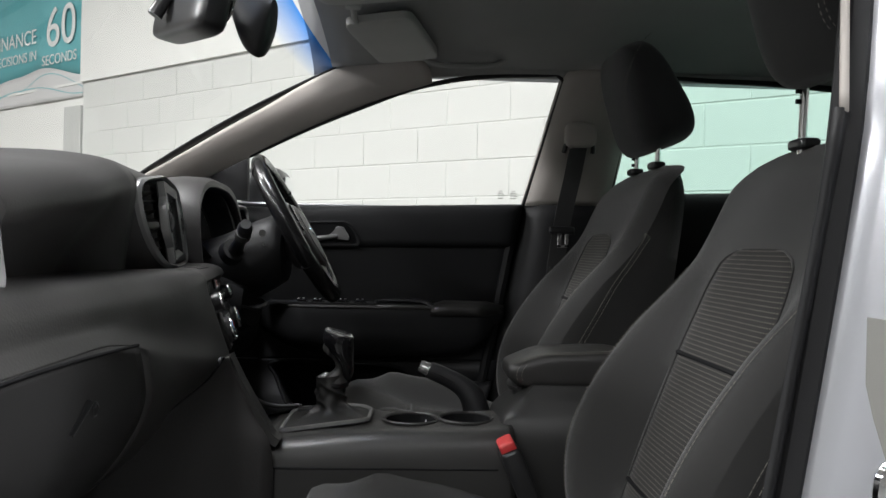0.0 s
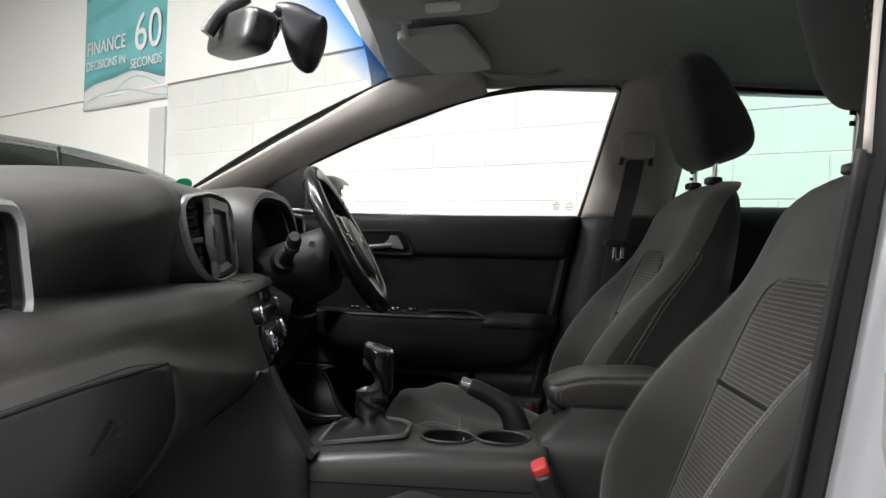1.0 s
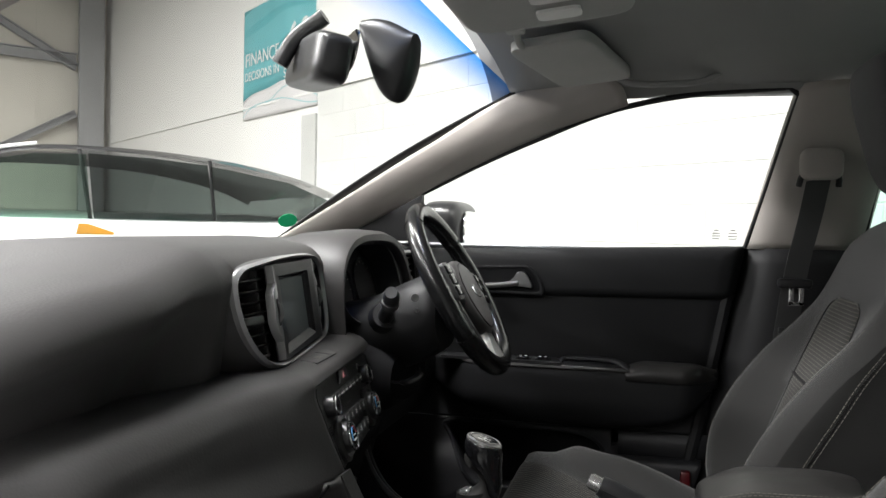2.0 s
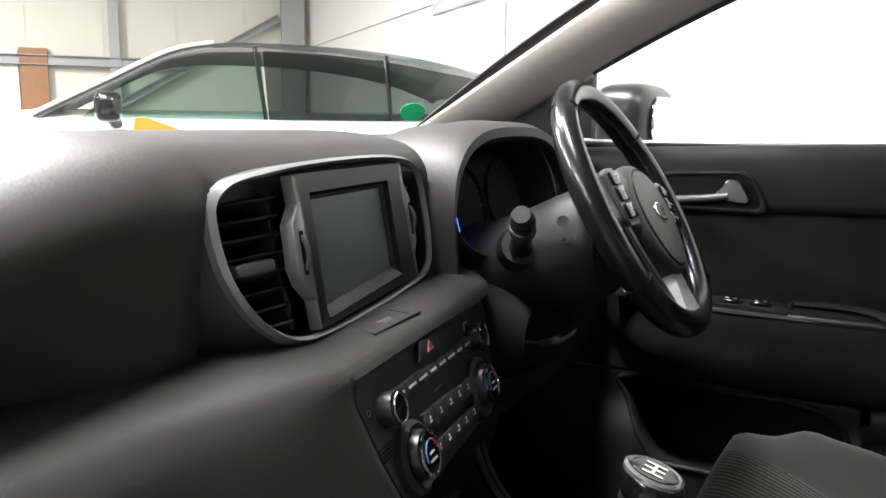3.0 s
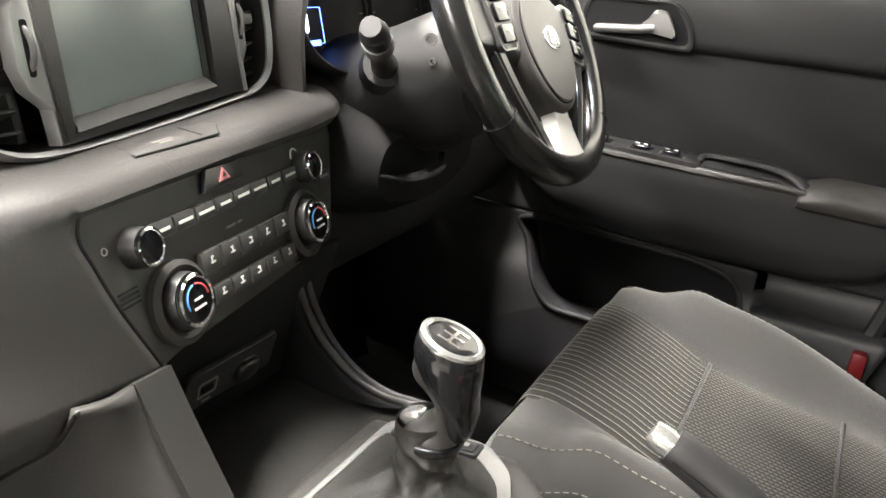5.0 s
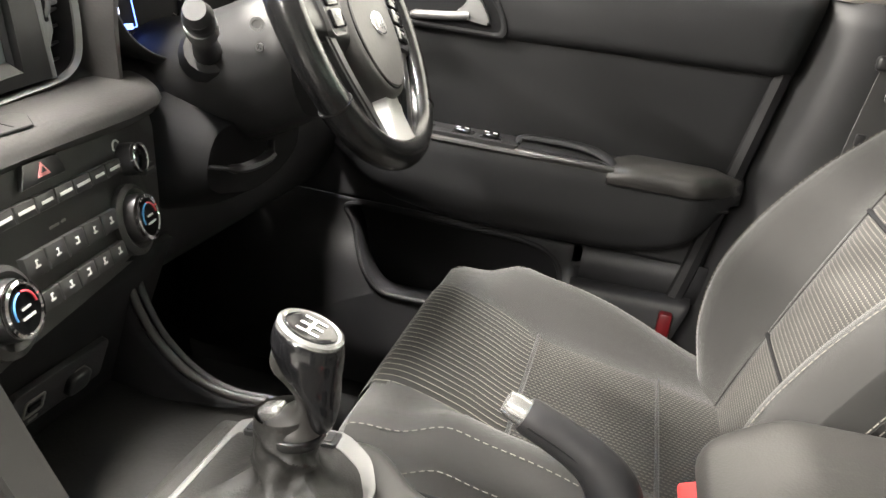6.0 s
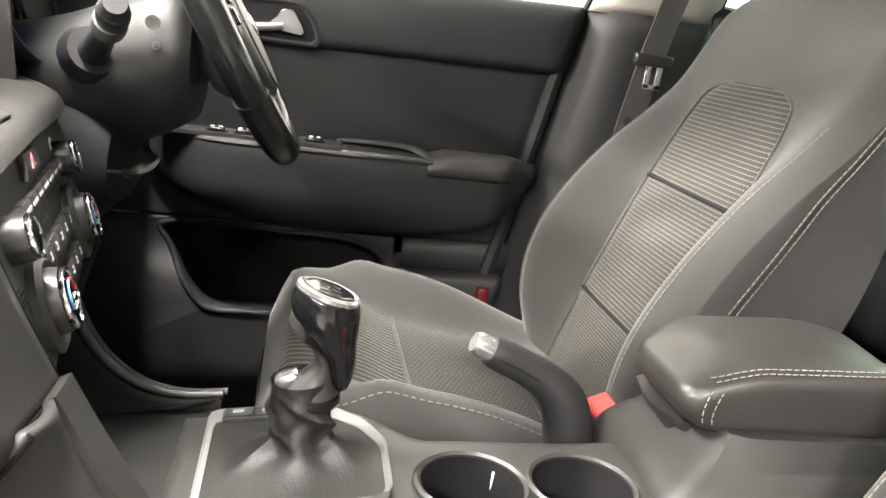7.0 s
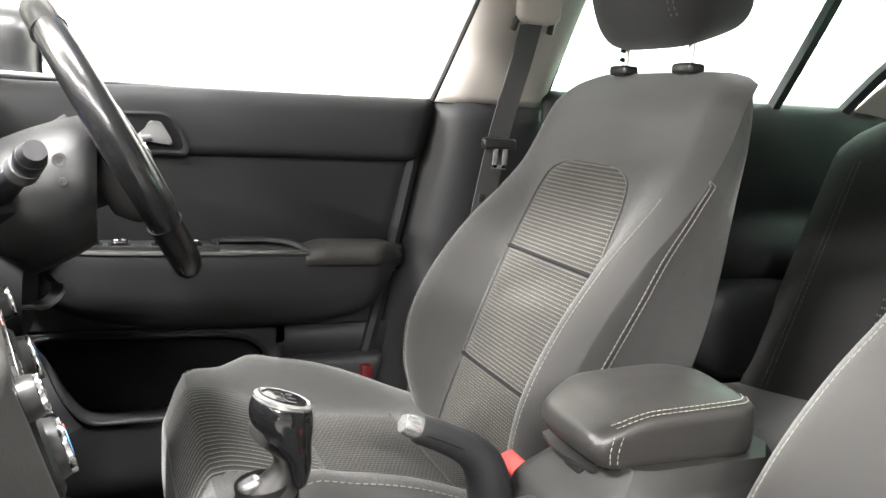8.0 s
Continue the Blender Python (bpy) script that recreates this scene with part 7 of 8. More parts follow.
solid(cb, 0.006, 0)
SM = plane_at((-0.3225, 1.318, 0.830), 0, -16)
sk = part("socket_plate", prism(rrect(0.110, 0.040, 0.006, 4), 0.006, 0.001, 2, SM), M_HARD, cb, "black socket plate")
part("usb_frame", ring(rrect(0.022, 0.017, 0.003, 4, -0.030, 0.0), rrect(0.0185, 0.0135, 0.002, 4, -0.030, 0.0), 0.0012, SM, 0.006), M_PALEPRINT, cb, "pale socket frame")
part("usb_slot", box_bm(0.012, 0.005, 0.002, (-0.030, 0.0, 0.0068), 0, 2, SM), M_VOID, cb, smooth=False)
part("socket_print", merge(box_bm(0.010, 0.003, 0.0005, (-0.028, -0.014, 0.0064), 0, 2, SM), box_bm(0.012, 0.0025, 0.0005, (0.020, 0.006, 0.0064), 0, 2, SM)), M_PALEPRINT, cb, smooth=False)
part("socket_cap", superbox(0.026, 0.020, 0.010, 0.5, 20, 10), M_SATIN, cb, "black socket cap").matrix_basis = SM @ T(0.018, -0.004, 0.008)

# ---- gear lever in its silver frame
gear = thing("gear_lever", "gear lever with chrome-topped knob and leather gaiter", "gear lever", (-0.115, 1.31, 0.79))
GM = Matrix.Translation((-0.118, 1.312, 0.797)) @ Matrix.Rotation(radians(-7), 4, "Y")
FR = [(-0.076, -0.072), (-0.070, -0.079), (0.058, -0.068), (0.066, -0.060), (0.067, 0.010), (0.050, 0.048), (0.022, 0.074), (0.012, 0.078), (-0.070, 0.078), (-0.077, 0.072)]
fo = resampled(rounded(FR, 0.010), 64)
fi = np.array([-0.004, -0.010]) + (fo - np.array([-0.004, 0.0])) * np.array([0.92, 0.875])
part("gaiter_frame", ring(fo.tolist(), fi.tolist(), 0.005, GM, 0.0, 0.0015), M_FRAME, gear, "satin silver frame")
part("frame_base", prism((fo * 0.97).tolist(), 0.004, 0, 2, GM, -0.002), M_SATIN, gear, "black frame base")
st = part("button_strip", prism(rrect(0.082, 0.019, 0.003, 4, -0.024, 0.0625), 0.0045, 0.001, 2, GM, 0.0035), M_SATIN, gear, "black button strip")
for x in (-0.052, -0.028, 0.002):
    part("strip_button", prism(rrect(0.022, 0.014, 0.002, 3, x, 0.0625), 0.002, 0.0006, 2, GM, 0.0075), M_HARD, st, "black push button")
    part("strip_mark", box_bm(0.009, 0.005, 0.0006, (x, 0.0625, 0.0098), 0, 2, GM), M_PALEPRINT, st, smooth=False)
# gaiter: slack leather over the frame, gathered into a creased sleeve round the lever
rows = []
for t in np.linspace(0, 1, 44):
    loop = []
    out = smooth01(t / 0.30) ** 0.55
    for j in range(64):
        base = np.array([fi[j][0], fi[j][1]])
        ang = math.atan2(base[1], base[0])
        sleeve = (0.0235 - 0.0015 * smooth01((t - 0.5) / 0.5)) * np.array([math.cos(ang), math.sin(ang)])
        p = base * (1 - out) + sleeve * out
        mid = math.sin(math.pi * min(1.0, max(0.0, (t - 0.02) / 0.96)))
        crease = (1 - abs(math.sin(1.5 * ang + 6.5 * t + 0.9))) ** 2
        fold = 0.0050 * crease - 0.0022 * abs(math.sin(2.5 * ang - 7.0 * t)) ** 3 + 0.0016 * math.sin(5 * ang + 11 * t)
        r = np.linalg.norm(p)
        p = p * (1 + fold * mid / max(r, 0.015))
        z = 0.004 + 0.016 * smooth01(t / 0.34) ** 1.4 + 0.048 * max(0.0, (t - 0.24) / 0.76)
        z += (0.010 * (1 - abs(math.sin(1.5 * ang + 0.9))) ** 2 + 0.003 * math.sin(4 * ang + 2.0)) * math.sin(math.pi * min(1.0, t / 0.40)) ** 2 * (1 if t < 0.40 else 0)
        loop.append((p[0] + 0.002 * t, p[1], z))
    rows.append(loop)
bm = grid_bm(np.array(rows), wrap_u=True)
bm.transform(GM)
part("gaiter", bm, M_GAITER, gear, "creased black leather gaiter")
GY = 1.312


def lever_section(x, z, rx, ry, lean):
    """An oval across the lever, tipped by lean degrees."""
    c, q = math.cos(radians(lean)), math.sin(radians(lean))
    return [(x + rx * math.cos(a) * c, GY + ry * math.sin(a), z + rx * math.cos(a) * q) for a in np.linspace(0, 2 * math.pi, 28, endpoint=False)]


part("neck", loft([lever_section(*v) for v in ((-0.117, 0.846, 0.0225, 0.0215, 0), (-0.117, 0.856, 0.0215, 0.0205, 0), (-0.112, 0.866, 0.0135, 0.0150, -8), (-0.108, 0.876, 0.0075, 0.0130, -14), (-0.111, 0.886, 0.0070, 0.0130, -20), (-0.120, 0.895, 0.0085, 0.0135, -30), (-0.128, 0.902, 0.0100, 0.0140, -34), (-0.126, 0.912, 0.0105, 0.0150, -20))], 28, 30, wrap=True, cap=True, ctrl=False), M_SHAFT, gear, "satin grey curved neck")
part("neck_collar", turned([(0.0230, 0.0), (0.0242, 0.003), (0.0235, 0.007), (0.0215, 0.008)], 28, T(-0.117, GY, 0.846)), M_LEATHER, gear, "black collar")
part("reverse_catch", superbox(0.020, 0.018, 0.012, 0.55, 22, 12), M_BRIGHT, gear, "bright catch").matrix_basis = T(-0.1335, GY, 0.862) @ Matrix.Rotation(radians(-24), 4, "Y")
# knob: an egg with a rear lobe that hangs down behind the neck
kn = part("knob", loft([lever_section(*v) for v in ((-0.096, 0.857, 0.0035, 0.006, -25), (-0.096, 0.861, 0.0075, 0.0110, -22), (-0.096, 0.870, 0.0105, 0.0150, -18), (-0.097, 0.882, 0.0130, 0.0185, -16), (-0.102, 0.893, 0.0180, 0.0212, -17), (-0.108, 0.903, 0.0238, 0.0230, -17), (-0.1105, 0.914, 0.0268, 0.0240, -16), (-0.1105, 0.924, 0.0268, 0.0238, -16), (-0.1100, 0.931, 0.0250, 0.0222, -16), (-0.1095, 0.9345, 0.0225, 0.0198, -16))], 28, 34, wrap=True, cap=True, ctrl=False), M_GLOSS, gear, "gloss black knob")
KM = Matrix.Translation((-0.1095, GY, 0.9345)) @ Matrix.Rotation(radians(16), 4, "Y")
part("knob_ring", ring([(0.0246 * math.cos(a), 0.0215 * math.sin(a)) for a in np.linspace(0, 2 * math.pi, 40, endpoint=False)], [(0.0192 * math.cos(a), 0.0155 * math.sin(a)) for a in np.linspace(0, 2 * math.pi, 40, endpoint=False)], 0.0035, KM, -0.003, 0.0015), M_BRIGHT, kn, "bright ring")
part("knob_cap", prism([(0.0194 * math.cos(a), 0.0158 * math.sin(a)) for a in np.linspace(0, 2 * math.pi, 36, endpoint=False)], 0.002, 0.0008, 2, KM, 0.0), M_GLOSS, kn, "gloss black cap")
gate = [box_bm(0.017, 0.0024, 0.0006, (0, y, 0.0023), 0, 2, KM) for y in (-0.0085, 0.0, 0.0085)] + [box_bm(0.0024, 0.0190, 0.0006, (0, 0, 0.0026), 0, 2, KM)]
part("gate_lines", merge(*gate), M_CHROME, kn, "bright shift pattern lines", smooth=False)

# ---- cup holders: two wells sunk into the deck
cut = merge(*[turned([(0.040, -0.06), (0.041, 0.0), (0.041, 0.05)], 40, T(cx, 1.272, top_z(cx))) for cx in (0.010, 0.098)])
cut_me = bpy.data.meshes.new("cut")
bmesh.ops.recalc_face_normals(cut, faces=cut.faces)
cut.to_mesh(cut_me)
cut.free()
cut_ob = new("cut", cut_me)
bo = deck.modifiers.new("wells", "BOOLEAN")
bo.operation, bo.object, bo.solver = "DIFFERENCE", cut_ob, "EXACT"
done = bpy.data.meshes.new_from_object(deck.evaluated_get(bpy.context.evaluated_depsgraph_get()))
deck.modifiers.clear()
deck.data = done
bpy.data.objects.remove(cut_ob)
for cx in (0.010, 0.098):
    cz = top_z(cx)
    rim = part("cup_rim", ring(circle(0.0455, 40, cx, 1.272), circle(0.0400, 40, cx, 1.272), 0.002, T(0, 0, cz + 0.001), 0.0, 0.002), M_PANEL, console, "black cup holder rim")
    well = np.array([[(cx + r * math.cos(a), 1.272 + r * math.sin(a), cz + z) for a in np.linspace(0, 2 * math.pi, 40, endpoint=False)] for r, z in ((0.0405, 0.001), (0.0390, -0.030), (0.0375, -0.062), (0.030, -0.066), (0.0005, -0.066))])
    part("cup_well", grid_bm(well, wrap_u=True), M_VOID, rim, "black cup holder well")
part("paper_tag", box_bm(0.012, 0.005, 0.018, (0.040, 1.305, 0.786), 0.001), M_WHITE, console, "small white plastic tab")

# ---- handbrake
hbk = thing("handbrake", "black handbrake lever with a chrome button", "handbrake", (0.15, 1.405, 0.80))
HY2 = 1.388
lever = spline([(0.136, HY2, 0.690), (0.132, HY2, 0.745), (0.127, HY2, 0.785), (0.116, HY2, 0.818), (0.099, HY2, 0.836), (0.072, HY2, 0.851), (0.040, HY2, 0.8645)], 40)
part("grip", tube(lever, list(np.interp(np.linspace(0, 1, 40), [0, 0.35, 0.55, 0.68, 0.80, 0.97, 1.0], [0.027, 0.0245, 0.0215, 0.0178, 0.0160, 0.0152, 0.0138])), 22), M_HARD, hbk, "black moulded grip")
part("grip_seam", tube([tuple(np.array(p) + np.array([0.0, -0.0158, 0.0])) for p in lever[24:39]], 0.0007, 6), M_VOID, hbk)
part("button", tube([(0.046, HY2, 0.8618), (0.030, HY2, 0.8690), (0.0245, HY2, 0.8714)], [0.0112, 0.0112, 0.009], 20), M_BRIGHT, hbk, "chrome release button")
part("slot_cover", box_bm(0.13, 0.058, 0.02, (0.135, 1.390, 0.736), 0.008, 3), M_RUBBER, hbk, "black rubber slot cover")

# ---- storage box with the armrest on it
bx_rows = []
for z, x0, x1, h in ((0.45, 0.150, 0.40, 0.110), (0.70, 0.150, 0.40, 0.105), (0.79, 0.146, 0.40, 0.100), (0.812, 0.152, 0.40, 0.094), (0.838, 0.180, 0.395, 0.080), (0.862, 0.200, 0.385, 0.066)):
    cy = 1.318
    bx_rows.append([(x0, cy - h + 0.02, z), (x0 + 0.004, cy - h + 0.006, z), (x0 + 0.02, cy - h, z), (x1 - 0.03, cy - h, z), (x1, cy - h + 0.03, z), (x1, cy + h - 0.05, z), (x1 - 0.03, cy + h - 0.02, z), (x0 + 0.02, cy + h - 0.02, z), (x0 + 0.004, cy + h - 0.026, z), (x0, cy + h - 0.04, z)])
rows = np.array(bx_rows)
rows = np.stack([spline(rows[:, i], 24) for i in range(rows.shape[1])], 1)
part("storage_box", grid_bm(rows, wrap_u=True, cap=True), M_BOX, console, "charcoal storage box")
ARM_X0, ARM_X1, ARM_Y0, ARM_Y1 = 0.164, 0.362, 1.262, 1.404


def arm_loop(g, z, crown):
    """One level of the armrest lid: square at the front, round at the back; g shrinks it."""
    cx, cy = (ARM_X0 + ARM_X1) / 2, (ARM_Y0 + ARM_Y1) / 2
    base = resampled(rounded([(ARM_X0, ARM_Y0 + 0.004), (ARM_X1 - 0.01, ARM_Y0 - 0.004), (ARM_X1 + 0.004, ARM_Y1 - 0.03), (ARM_X1 - 0.03, ARM_Y1), (ARM_X0 + 0.05, ARM_Y1), (ARM_X0, ARM_Y1 - 0.03)], 0.022, 7), 90)
    out = []
    for x, y in base:
        dx, dy = x - cx, y - cy
        inset = 1 - g
        px, py = cx + dx * (1 - inset * 0.071 / 0.099), cy + dy * (1 - inset)
        u = (px - ARM_X0) / (ARM_X1 - ARM_X0)
        out.append((px, py, z + crown * (0.012 * smooth01(u / 0.35) + 0.010 * u)))
    return out


arm_rows = []
for g, z, crown, back in ((0.80, 0.857, 0.2, 0.030), (0.93, 0.856, 0.2, 0.022), (0.985, 0.860, 0.3, 0.012), (1.0, 0.868, 0.6, 0.004), (1.0, 0.877, 0.8, 0.0), (0.985, 0.885, 1.0, 0.0), (0.94, 0.8905, 1.0, 0.0), (0.86, 0.893, 1.0, 0.0), (0.6, 0.896, 1.0, 0.0), (0.3, 0.898, 1.0, 0.0), (0.05, 0.898, 1.0, 0.0)):
    arm_rows.append([(x + back * (1 - smooth01((x - ARM_X0) / 0.10)), y, zz) for x, y, zz in arm_loop(g, z, crown)])
ar = part("armrest", loft(arm_rows, 90, 44, wrap=True, cap=True, ctrl=False), M_ARMREST, console, "stitched black leatherette armrest")
for g, z in ((0.905, 0.8935), (0.845, 0.8955)):
    edge = arm_loop(g, z, 1.0)
    near = sorted([p for p in edge if p[1] < 1.29 and p[0] > ARM_X0 + 0.022], key=lambda p: p[0])
    part("stitching", dashes_along(spline(near, 60), 0.004, 0.0022, 0.0005), M_STITCH, ar, "pale stitching")
for off in (0.0, 0.008):
    part("stitching", dashes_along(spline([(ARM_X0 + 0.026 + off, ARM_Y0 + 0.0105 - 0.4 * off, 0.8950), (ARM_X0 + 0.016 + off, ARM_Y0 + 0.001 - 0.25 * off, 0.887), (ARM_X0 + 0.013 + off, ARM_Y0 - 0.0015 - 0.1 * off, 0.877), (ARM_X0 + 0.015 + off, ARM_Y0 - 0.0012, 0.866)], 24), 0.004, 0.0022, 0.0005), M_STITCH, ar, "pale stitching")
part("lid_lip", ribbon(spline([(ARM_X0 + 0.026, 1.292, 0.851), (ARM_X0 + 0.016, 1.335, 0.849), (ARM_X0 + 0.022, 1.380, 0.851)], 16), 0.016, 0.006, (1, 0, 0.3)), M_BOX, console, "black lid lip")
part("armrest_catch", box_bm(0.012, 0.030, 0.016, (ARM_X0 + 0.020, 1.322, 0.843), 0.004), M_SATIN, console, "black lid catch")


# ---- belt buckles
def buckle(name, at, lean):
    b = thing(name, "black belt buckle with a red button beside the console", "belt buckle", at, "belt buckles")
    m = Matrix.Translation(at) @ Matrix.Rotation(radians(lean), 4, "Y")
    part("body", box_bm(0.030, 0.058, 0.125, (0, 0, -0.066), 0.008, 3, m), M_SATIN, b, "black buckle body")
    part("release_button", box_bm(0.024, 0.050, 0.016, (0, 0, 0.000), 0.004, 3, m), M_RED, b, "red release button")
    part("stalk", box_bm(0.018, 0.030, 0.20, (0.0, 0, -0.20), 0.004, 2, m), M_HARD, b, "black stalk")
    return b


buckle("belt_buckle", (0.150, 1.166, 0.790), -24)
buckle("belt_buckle", (0.190, 1.452, 0.778), -24)


# ---------------------------------------------------------------- mirror, visor, belts, stickers
mirror = thing("interior_mirror", "black interior mirror with a sensor pod at the windscreen", "rear-view mirror", (-0.36, YC, 1.52))
bm = superbox(0.055, 0.235, 0.070, 0.4, 40, 24)
bm.transform(T(-0.365, 1.320, 1.446) @ Matrix.Rotation(radians(10), 4, "Y") @ Matrix.Rotation(radians(36), 4, "Z"))
mh = part("housing", bm, M_SATIN, mirror, "black mirror housing")
part("mirror_glass", prism(rrect(0.220, 0.056, 0.022, 6), 0.003, 0.001, 2, plane_at((-0.343, 1.336, 1.4505), 36, -10)), M_MIRROR, mh, "mirror glass")
part("stem", tube(spline([(-0.42, 1.315, 1.445), (-0.40, 1.320, 1.480), (-0.355, 1.322, 1.512)], 12), 0.012, 10), M_SATIN, mirror, "black stem")
rows = []
for t, (x, z, h, w) in zip(range(6), ((-0.318, 1.522, 0.012, 0.016), (-0.300, 1.500, 0.036, 0.024), (-0.280, 1.476, 0.056, 0.027), (-0.262, 1.468, 0.056, 0.026), (-0.248, 1.476, 0.040, 0.022), (-0.238, 1.496, 0.016, 0.014))):
    rows.append([(x + 0.25 * h * math.cos(a), 1.383 + w * math.cos(a) * 0.9, z - 0.014 + h * math.sin(a)) for a in np.linspace(0, 2 * math.pi, 28, endpoint=False)])
part("sensor_pod", loft(rows, 28, 20, wrap=True, cap=True, ctrl=False), M_SATIN, mirror, "black rain sensor pod")

visor = thing("sun_visor", "pale grey sun visor folded up against the roof lining", "sun visor", (-0.10, 1.66, 1.50))
bm = superbox(0.140, 0.270, 0.022, 0.24, 60, 14)
bm.transform(T(-0.038, 1.672, 1.512) @ Matrix.Rotation(radians(-3), 4, "Y") @ Matrix.Rotation(radians(-4), 4, "X") @ Matrix.Rotation(radians(-14), 4, "Z"))
part("board", bm, M_VISOR, visor, "pale grey vinyl board")
part("pivot", tube(spline([(-0.112, 1.500, 1.525), (-0.112, 1.53, 1.515), (-0.108, 1.57, 1.512)], 10), 0.006, 10), M_VISOR, visor, "grey pivot arm")
part("clip", box_bm(0.03, 0.025, 0.016, (-0.112, 1.490, 1.527), 0.004), M_VISOR, visor, "grey clip")
visor2 = copy_thing(visor, T(-0.10, 2 * YC - 1.66 + 0.0, 1.50))
visor2.matrix_basis = T(-0.10, 2 * YC - 1.70, 1.50)

roofbox = thing("roof_console", "pale grey roof console with reading lamps", "roof console", (-0.08, YC, 1.53))
bm = superbox(0.24, 0.24, 0.035, 0.3, 40, 14)
bm.transform(T(-0.05, YC, 1.530) @ Matrix.Rotation(radians(-6), 4, "Y"))
part("body", bm, M_VISOR, roofbox, "pale grey body")
for dy in (-0.04, 0.04):
    part("lamp_lens", prism(rrect(0.06, 0.045, 0.010, 5), 0.004, 0.001, 2, Matrix.Translation((-0.03, YC + dy, 1.514)) @ Matrix.Rotation(radians(174), 4, "Y")), M_WHITE, roofbox, "clear lamp lens")
part("spectacle_lid", box_bm(0.09, 0.13, 0.006, (-0.11, YC, 1.514), 0.002), M_VISOR, roofbox, "grey lid")

gh = thing("grab_recess", "grey recess moulded in the roof lining", "grab handle", (0.12, 1.86, 1.515))
part("handle", tube(spline([(0.02, 1.862, 1.522), (0.05, 1.850, 1.505), (0.12, 1.846, 1.500), (0.19, 1.850, 1.505), (0.22, 1.862, 1.522)], 24), 0.009, 10, flat=0.7), M_ROOFLINING, gh, "grey grab handle")

# driver's belt: from the pillar loop past the tongue to the sill
belt = thing("seat_belt", "dark grey seat belt hanging from the pillar", "seat belt", (0.40, 1.93, 0.45))
part("webbing", ribbon(spline([(0.405, 1.905, 1.325), (0.395, 1.912, 1.26), (0.375, 1.925, 1.15), (0.355, 1.945, 0.95), (0.345, 1.955, 0.70), (0.345, 1.96, 0.45)], 30), 0.046, 0.0016, (1, 0.15, 0.2)), M_BELT, belt, "woven dark grey webbing")
part("pillar_loop", tube(spline([(0.370, 1.905, 1.312), (0.375, 1.897, 1.330), (0.405, 1.890, 1.338), (0.437, 1.897, 1.330), (0.440, 1.905, 1.312)], 20), 0.006, 10), M_SATIN, belt, "black belt loop")
part("loop_cover", superbox(0.075, 0.035, 0.060, 0.5, 28, 18), M_PILLAR, belt, "grey belt loop cover").matrix_basis = T(0.405, 1.885, 1.352)
part("tongue_body", box_bm(0.062, 0.016, 0.018, (0.372, 1.922, 1.125), 0.005, 3), M_SATIN, belt, "black tongue body")
part("tongue", merge(box_bm(0.010, 0.003, 0.034, (0.366, 1.920, 1.100), 0.001), box_bm(0.010, 0.003, 0.034, (0.384, 1.920, 1.100), 0.001), box_bm(0.028, 0.003, 0.008, (0.375, 1.920, 1.086), 0.001)), M_CHROME, belt, "steel tongue")
part("belt_stop", box_bm(0.012, 0.006, 0.016, (0.352, 1.93, 1.03), 0.002), M_SATIN, belt)
part("floor_anchor", box_bm(0.05, 0.03, 0.05, (0.345, 1.96, 0.44), 0.006), M_HARD, belt)

# stickers at the foot of the windscreen
gs = thing("green_sticker", "round green paper sticker on the windscreen corner", "sticker", (-0.663, 1.86, 1.226))
part("disc", prism([(0.021 * math.cos(a), 0.018 * math.sin(a)) for a in np.linspace(0, 2 * math.pi, 32, endpoint=False)], 0.001, 0, 2, plane_at((-0.663, 1.860, 1.226), -48, -38)), mat("green_paper", (0.0, 0.42, 0.16), 0.6), gs, "green paper", smooth=False)
yt = thing("yellow_tag", "small yellow plastic tag on the dashboard top", "tag", (-0.90, 1.53, 1.178))
part("tag", prism([(-0.032, -0.012), (0.031, -0.012), (0.032, -0.008), (-0.012, 0.008), (-0.028, 0.008)], 0.004, 0.001, 2, plane_at((-0.876, 1.512, 1.203), -50, 10)), mat("yellow_plastic", (0.48, 0.22, 0.006), 0.5), yt, "yellow plastic", smooth=False)

# ---------------------------------------------------------------- the car parked beyond
M_WHITEPAINT = mat("white_paint", (0.78, 0.78, 0.78), 0.25, vary=0.02, coat=0.6)
M_DARKROOF = mat("dark_roof", (0.03, 0.03, 0.032), 0.25, vary=0.05, coat=0.5)
M_PRIVACY = glass("privacy_glass", (0.120, 0.150, 0.142))
M_PARKGREEN = glass("green_side_glass", (0.34, 0.46, 0.40))
M_PARKTRIM = mat("parked_trim", (0.02, 0.02, 0.021), 0.4)
parked = thing("parked_car", "white estate car with dark glass parked beyond the windscreen", "car", tuple(HALL @ Vector((1.2, 5.5, 0))))


def hall_bm(bm):
    bm.transform(HALL)
    return bm


S0, S1 = 4.62, 6.42  # near and far side of it along the hall
ROOF = [(0.22, 1.20), (0.60, 1.40), (0.95, 1.575), (1.15, 1.62), (1.55, 1.635), (2.0, 1.62), (2.4, 1.575), (2.75, 1.50), (3.02, 1.40)]
side_rows = []
for n, zt in spline(ROOF, 60):
    inset = 0.17 * (zt - 1.2) / 0.43
    side_rows.append([(n, S0 + 0.02 + inset * 0.9, max(1.186, zt - 0.03)), (n, S0 + 0.08 + inset, zt), (n, (S0 + S1) / 2, zt + 0.03 * (zt - 1.2) / 0.43), (n, S1 - 0.08 - inset, zt), (n, S1 - 0.02 - inset * 0.9, max(1.186, zt - 0.03))])
part("cabin", hall_bm(grid_bm(np.array(side_rows), cap=False)), M_DARKROOF, parked, "dark roof and pillars")


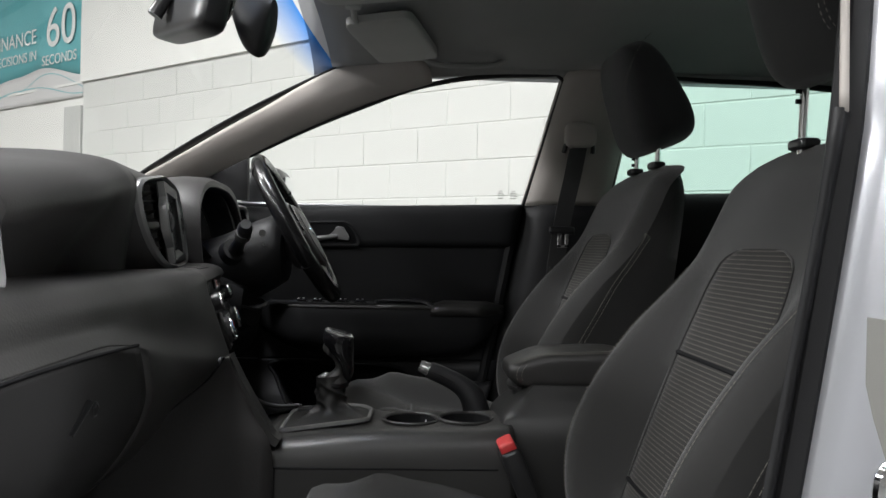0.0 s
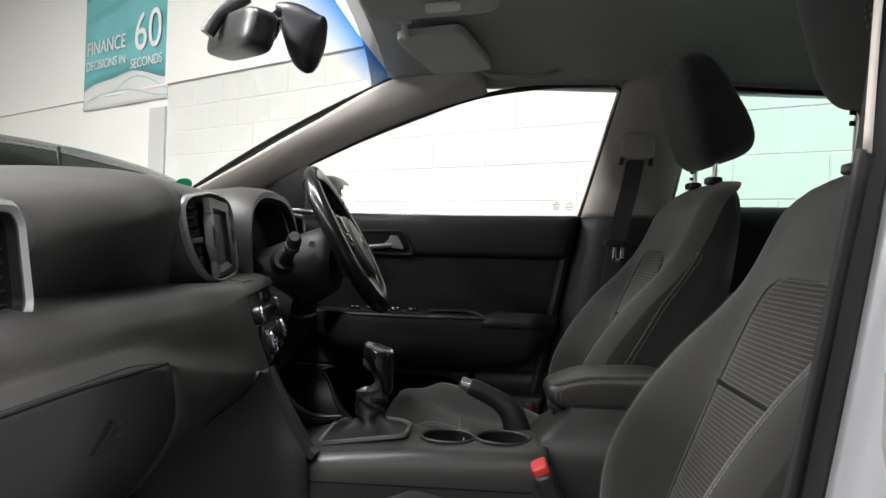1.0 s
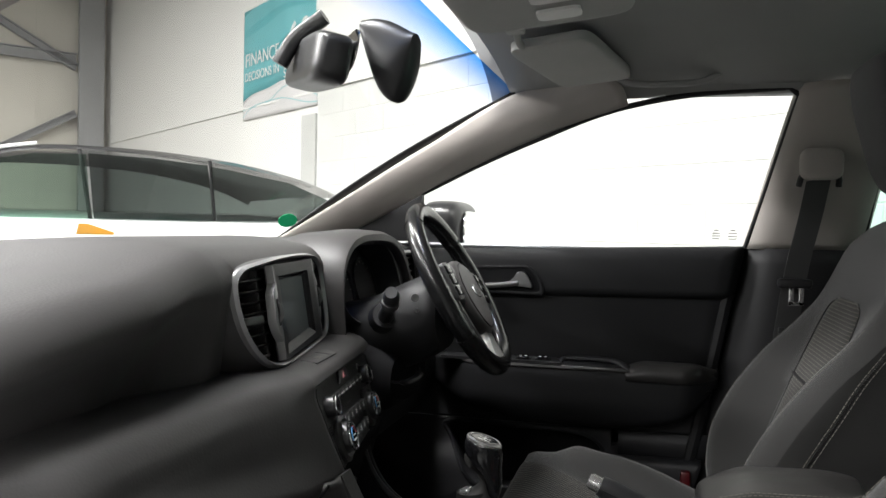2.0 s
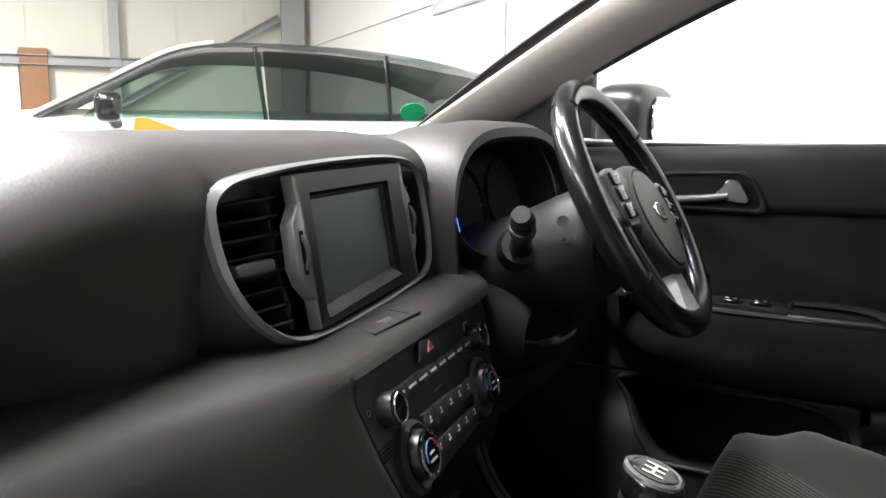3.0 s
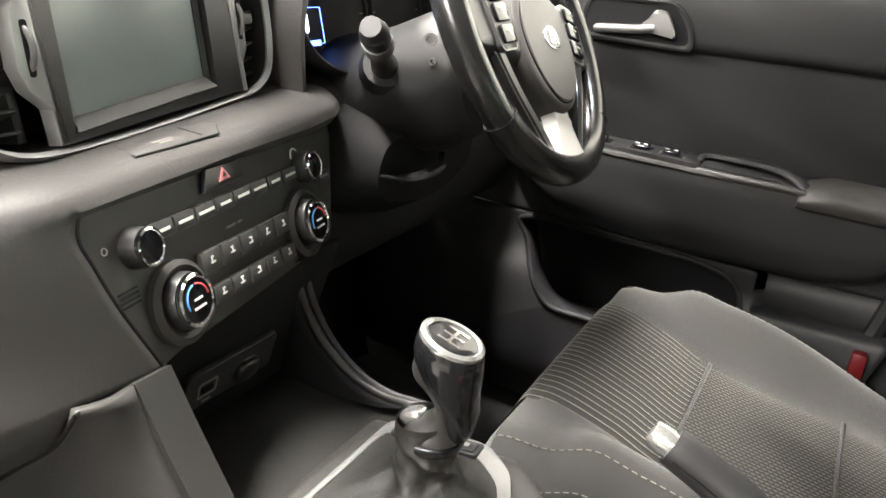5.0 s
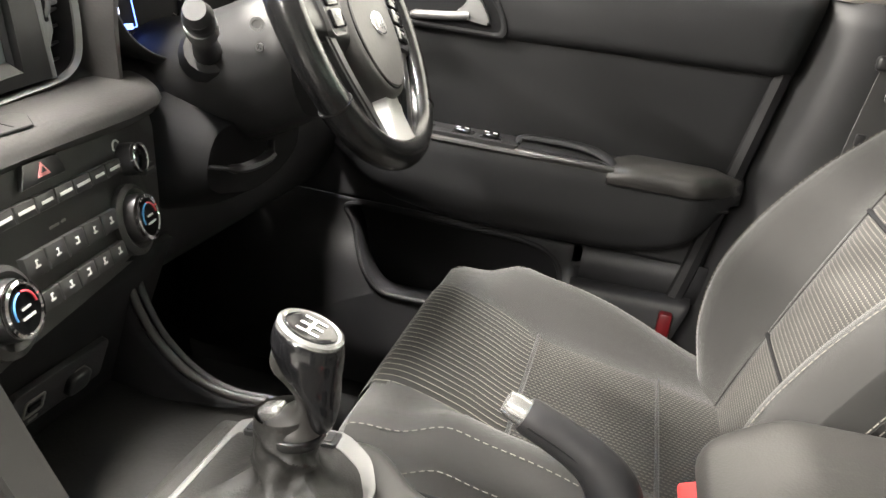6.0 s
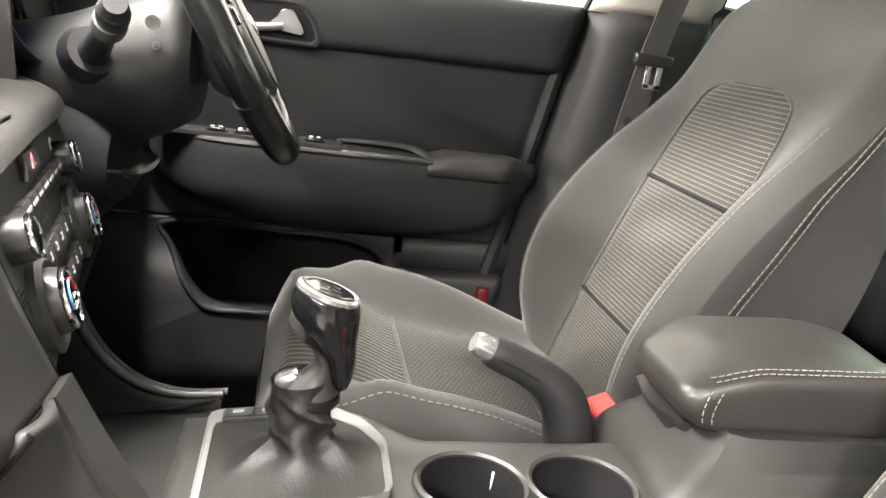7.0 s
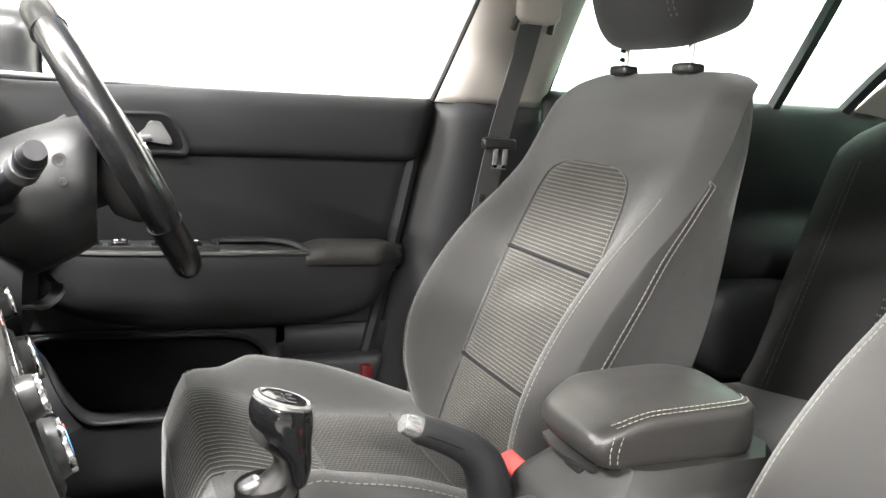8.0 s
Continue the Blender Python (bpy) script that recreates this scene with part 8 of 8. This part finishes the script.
part("screen_pillar", hall_bm(tube([(n, S0 + 0.05 + 0.17 * (zt - 1.2) / 0.43, zt + 0.004) for n, zt in spline(ROOF[:4], 30)], 0.010, 8)), M_WHITEPAINT, parked, "white painted roof edge")


def side_glass(outline, off):
    bm = bmesh.new()
    vs = []
    for n, z in outline:
        zt = float(np.interp(n, [p[0] for p in ROOF], [p[1] for p in ROOF]))
        k = (z - 1.185) / max(0.02, zt - 0.03 - 1.185)
        inset = 0.17 * (zt - 1.2) / 0.43 * 0.9
        vs.append(bm.verts.new((n, S0 + 0.02 + inset * k - off, z)))
    bm.faces.new(vs)
    return hall_bm(bm)


part("side_window", side_glass([(0.50, 1.225), (1.385, 1.225), (1.385, 1.58), (1.12, 1.565), (0.92, 1.52), (0.70, 1.40)], 0.010), M_PARKGREEN, parked, "pale green reflecting glass", False)
part("side_window", side_glass([(1.397, 1.225), (2.072, 1.225), (2.072, 1.56), (1.75, 1.58), (1.397, 1.585)], 0.010), M_PRIVACY, parked, "dark reflecting glass", False)
part("side_window", side_glass([(2.084, 1.225), (2.75, 1.24), (2.86, 1.38), (2.60, 1.48), (2.084, 1.556)], 0.010), M_PRIVACY, parked, "dark reflecting glass", False)
# slim door posts behind its glass
for n0, n1, slim in ((1.39, 1.36, 0.012), (2.078, 2.10, 0.012)):
    zt = float(np.interp(n0, [p[0] for p in ROOF], [p[1] for p in ROOF])) - 0.02
    part("door_post", hall_bm(tube([(n0, S0 + 0.035, 1.18), (n1, S0 + 0.045 + 0.153 * (zt - 1.2) / 0.43, zt)], slim, 8, flat=0.5)), M_PARKTRIM, parked, "black door post")
body = []
for n in np.linspace(-1.35, 3.25, 46):
    zt = float(np.interp(n, [-1.35, -1.2, -0.6, 0.25, 3.0, 3.2, 3.25], [0.70, 0.92, 1.08, 1.215, 1.222, 1.12, 0.75]))
    w = 0.04 * max(0, abs(n - 0.95) - 1.9)
    body.append([(n, S0 + 0.04 + w, 0.25), (n, S0 - 0.02 + w, 0.55), (n, S0 - 0.03 + w, 0.85), (n, S0 - 0.01 + w, zt - 0.06), (n, S0 + 0.03 + w, zt), (n, S1 - 0.03 - w, zt), (n, S1 + 0.01 - w, zt - 0.06), (n, S1 + 0.03 - w, 0.85), (n, S1 - 0.04 - w, 0.25)])
part("body", hall_bm(grid_bm(np.array([spline(r, 36) for r in body]), wrap_u=True, cap=True)), M_WHITEPAINT, parked, "white painted body")
bm = superbox(0.12, 0.20, 0.14, 0.5, 30, 18)
bm.transform(T(0.62, S0 - 0.12, 1.275))
part("door_mirror", hall_bm(bm), M_GLOSS, parked, "black door mirror")
part("mirror_arm", hall_bm(tube([(0.62, S0 - 0.06, 1.24), (0.66, S0 + 0.02, 1.195)], 0.03, 8)), M_GLOSS, parked)
for n in (-0.55, 2.35):
    for s in (S0 + 0.12, S1 - 0.12):
        m = HALL @ T(n, s, 0.335) @ Matrix.Rotation(radians(90), 4, "X")
        wl = part("wheel", turned([(0.12, -0.09), (0.22, -0.10), (0.225, 0.0), (0.22, 0.10), (0.12, 0.09)], 28, m), M_SILVER, parked, "alloy wheel")
        part("tyre", turned([(0.222, -0.11), (0.315, -0.11), (0.335, -0.08), (0.335, 0.08), (0.315, 0.11), (0.222, 0.11)], 36, m), M_RUBBER, wl, "black tyre")

# ---------------------------------------------------------------- blocks of the white wall, last
BL, BH = 0.417, 0.204
Z0 = 1.562 - 7 * BH


def block_mesh(w, h):
    bm = box_bm(0.012, w - 0.006, h - 0.007, (0, 0, 0), 0.0025, 1)
    me = bpy.data.meshes.new("block")
    bm.to_mesh(me)
    bm.free()
    me.materials.append(M_BLOCK)
    return me


blk = block_mesh(BL, BH)
count = 0
S_JOINT = float(Vector((0.046, 4.661, 0)).dot(S_DIR))
far_rows = bmesh.new()
for r in range(1, 11):
    z = Z0 + r * BH + BH / 2
    if z + BH / 2 > BLOCK_TOP + 0.005:
        break
    shift = 0.0 if r % 2 == 1 else BL / 2
    k0 = math.floor((-4.5 - S_JOINT) / BL)
    for k in range(k0, 40):
        s = S_JOINT + shift + (k + 0.5) * BL
        if s + BL / 2 > EDGE_S - 0.01:
            break
        if z > 0.9 and count < 300:
            ob = new("block", blk)
            ob.parent = wall_east
            ob.matrix_basis = Matrix.Translation(HALL @ Vector((HALL_N1 + 0.002 - 0.0008 * math.sin(7 * k + 3 * r), s, z))) @ HALL.to_3x3().to_4x4()
            count += 1
        else:
            bm = box_bm(0.012, BL - 0.006, BH - 0.007, (HALL_N1 + 0.002, s, z))
            me = bpy.data.meshes.new("tmp")
            bm.to_mesh(me)
            bm.free()
            far_rows.from_mesh(me)
            bpy.data.meshes.remove(me)
far_rows.transform(HALL)
tagged(part("low_blocks", far_rows, M_BLOCK, wall_east, smooth=False), kind="stuff")
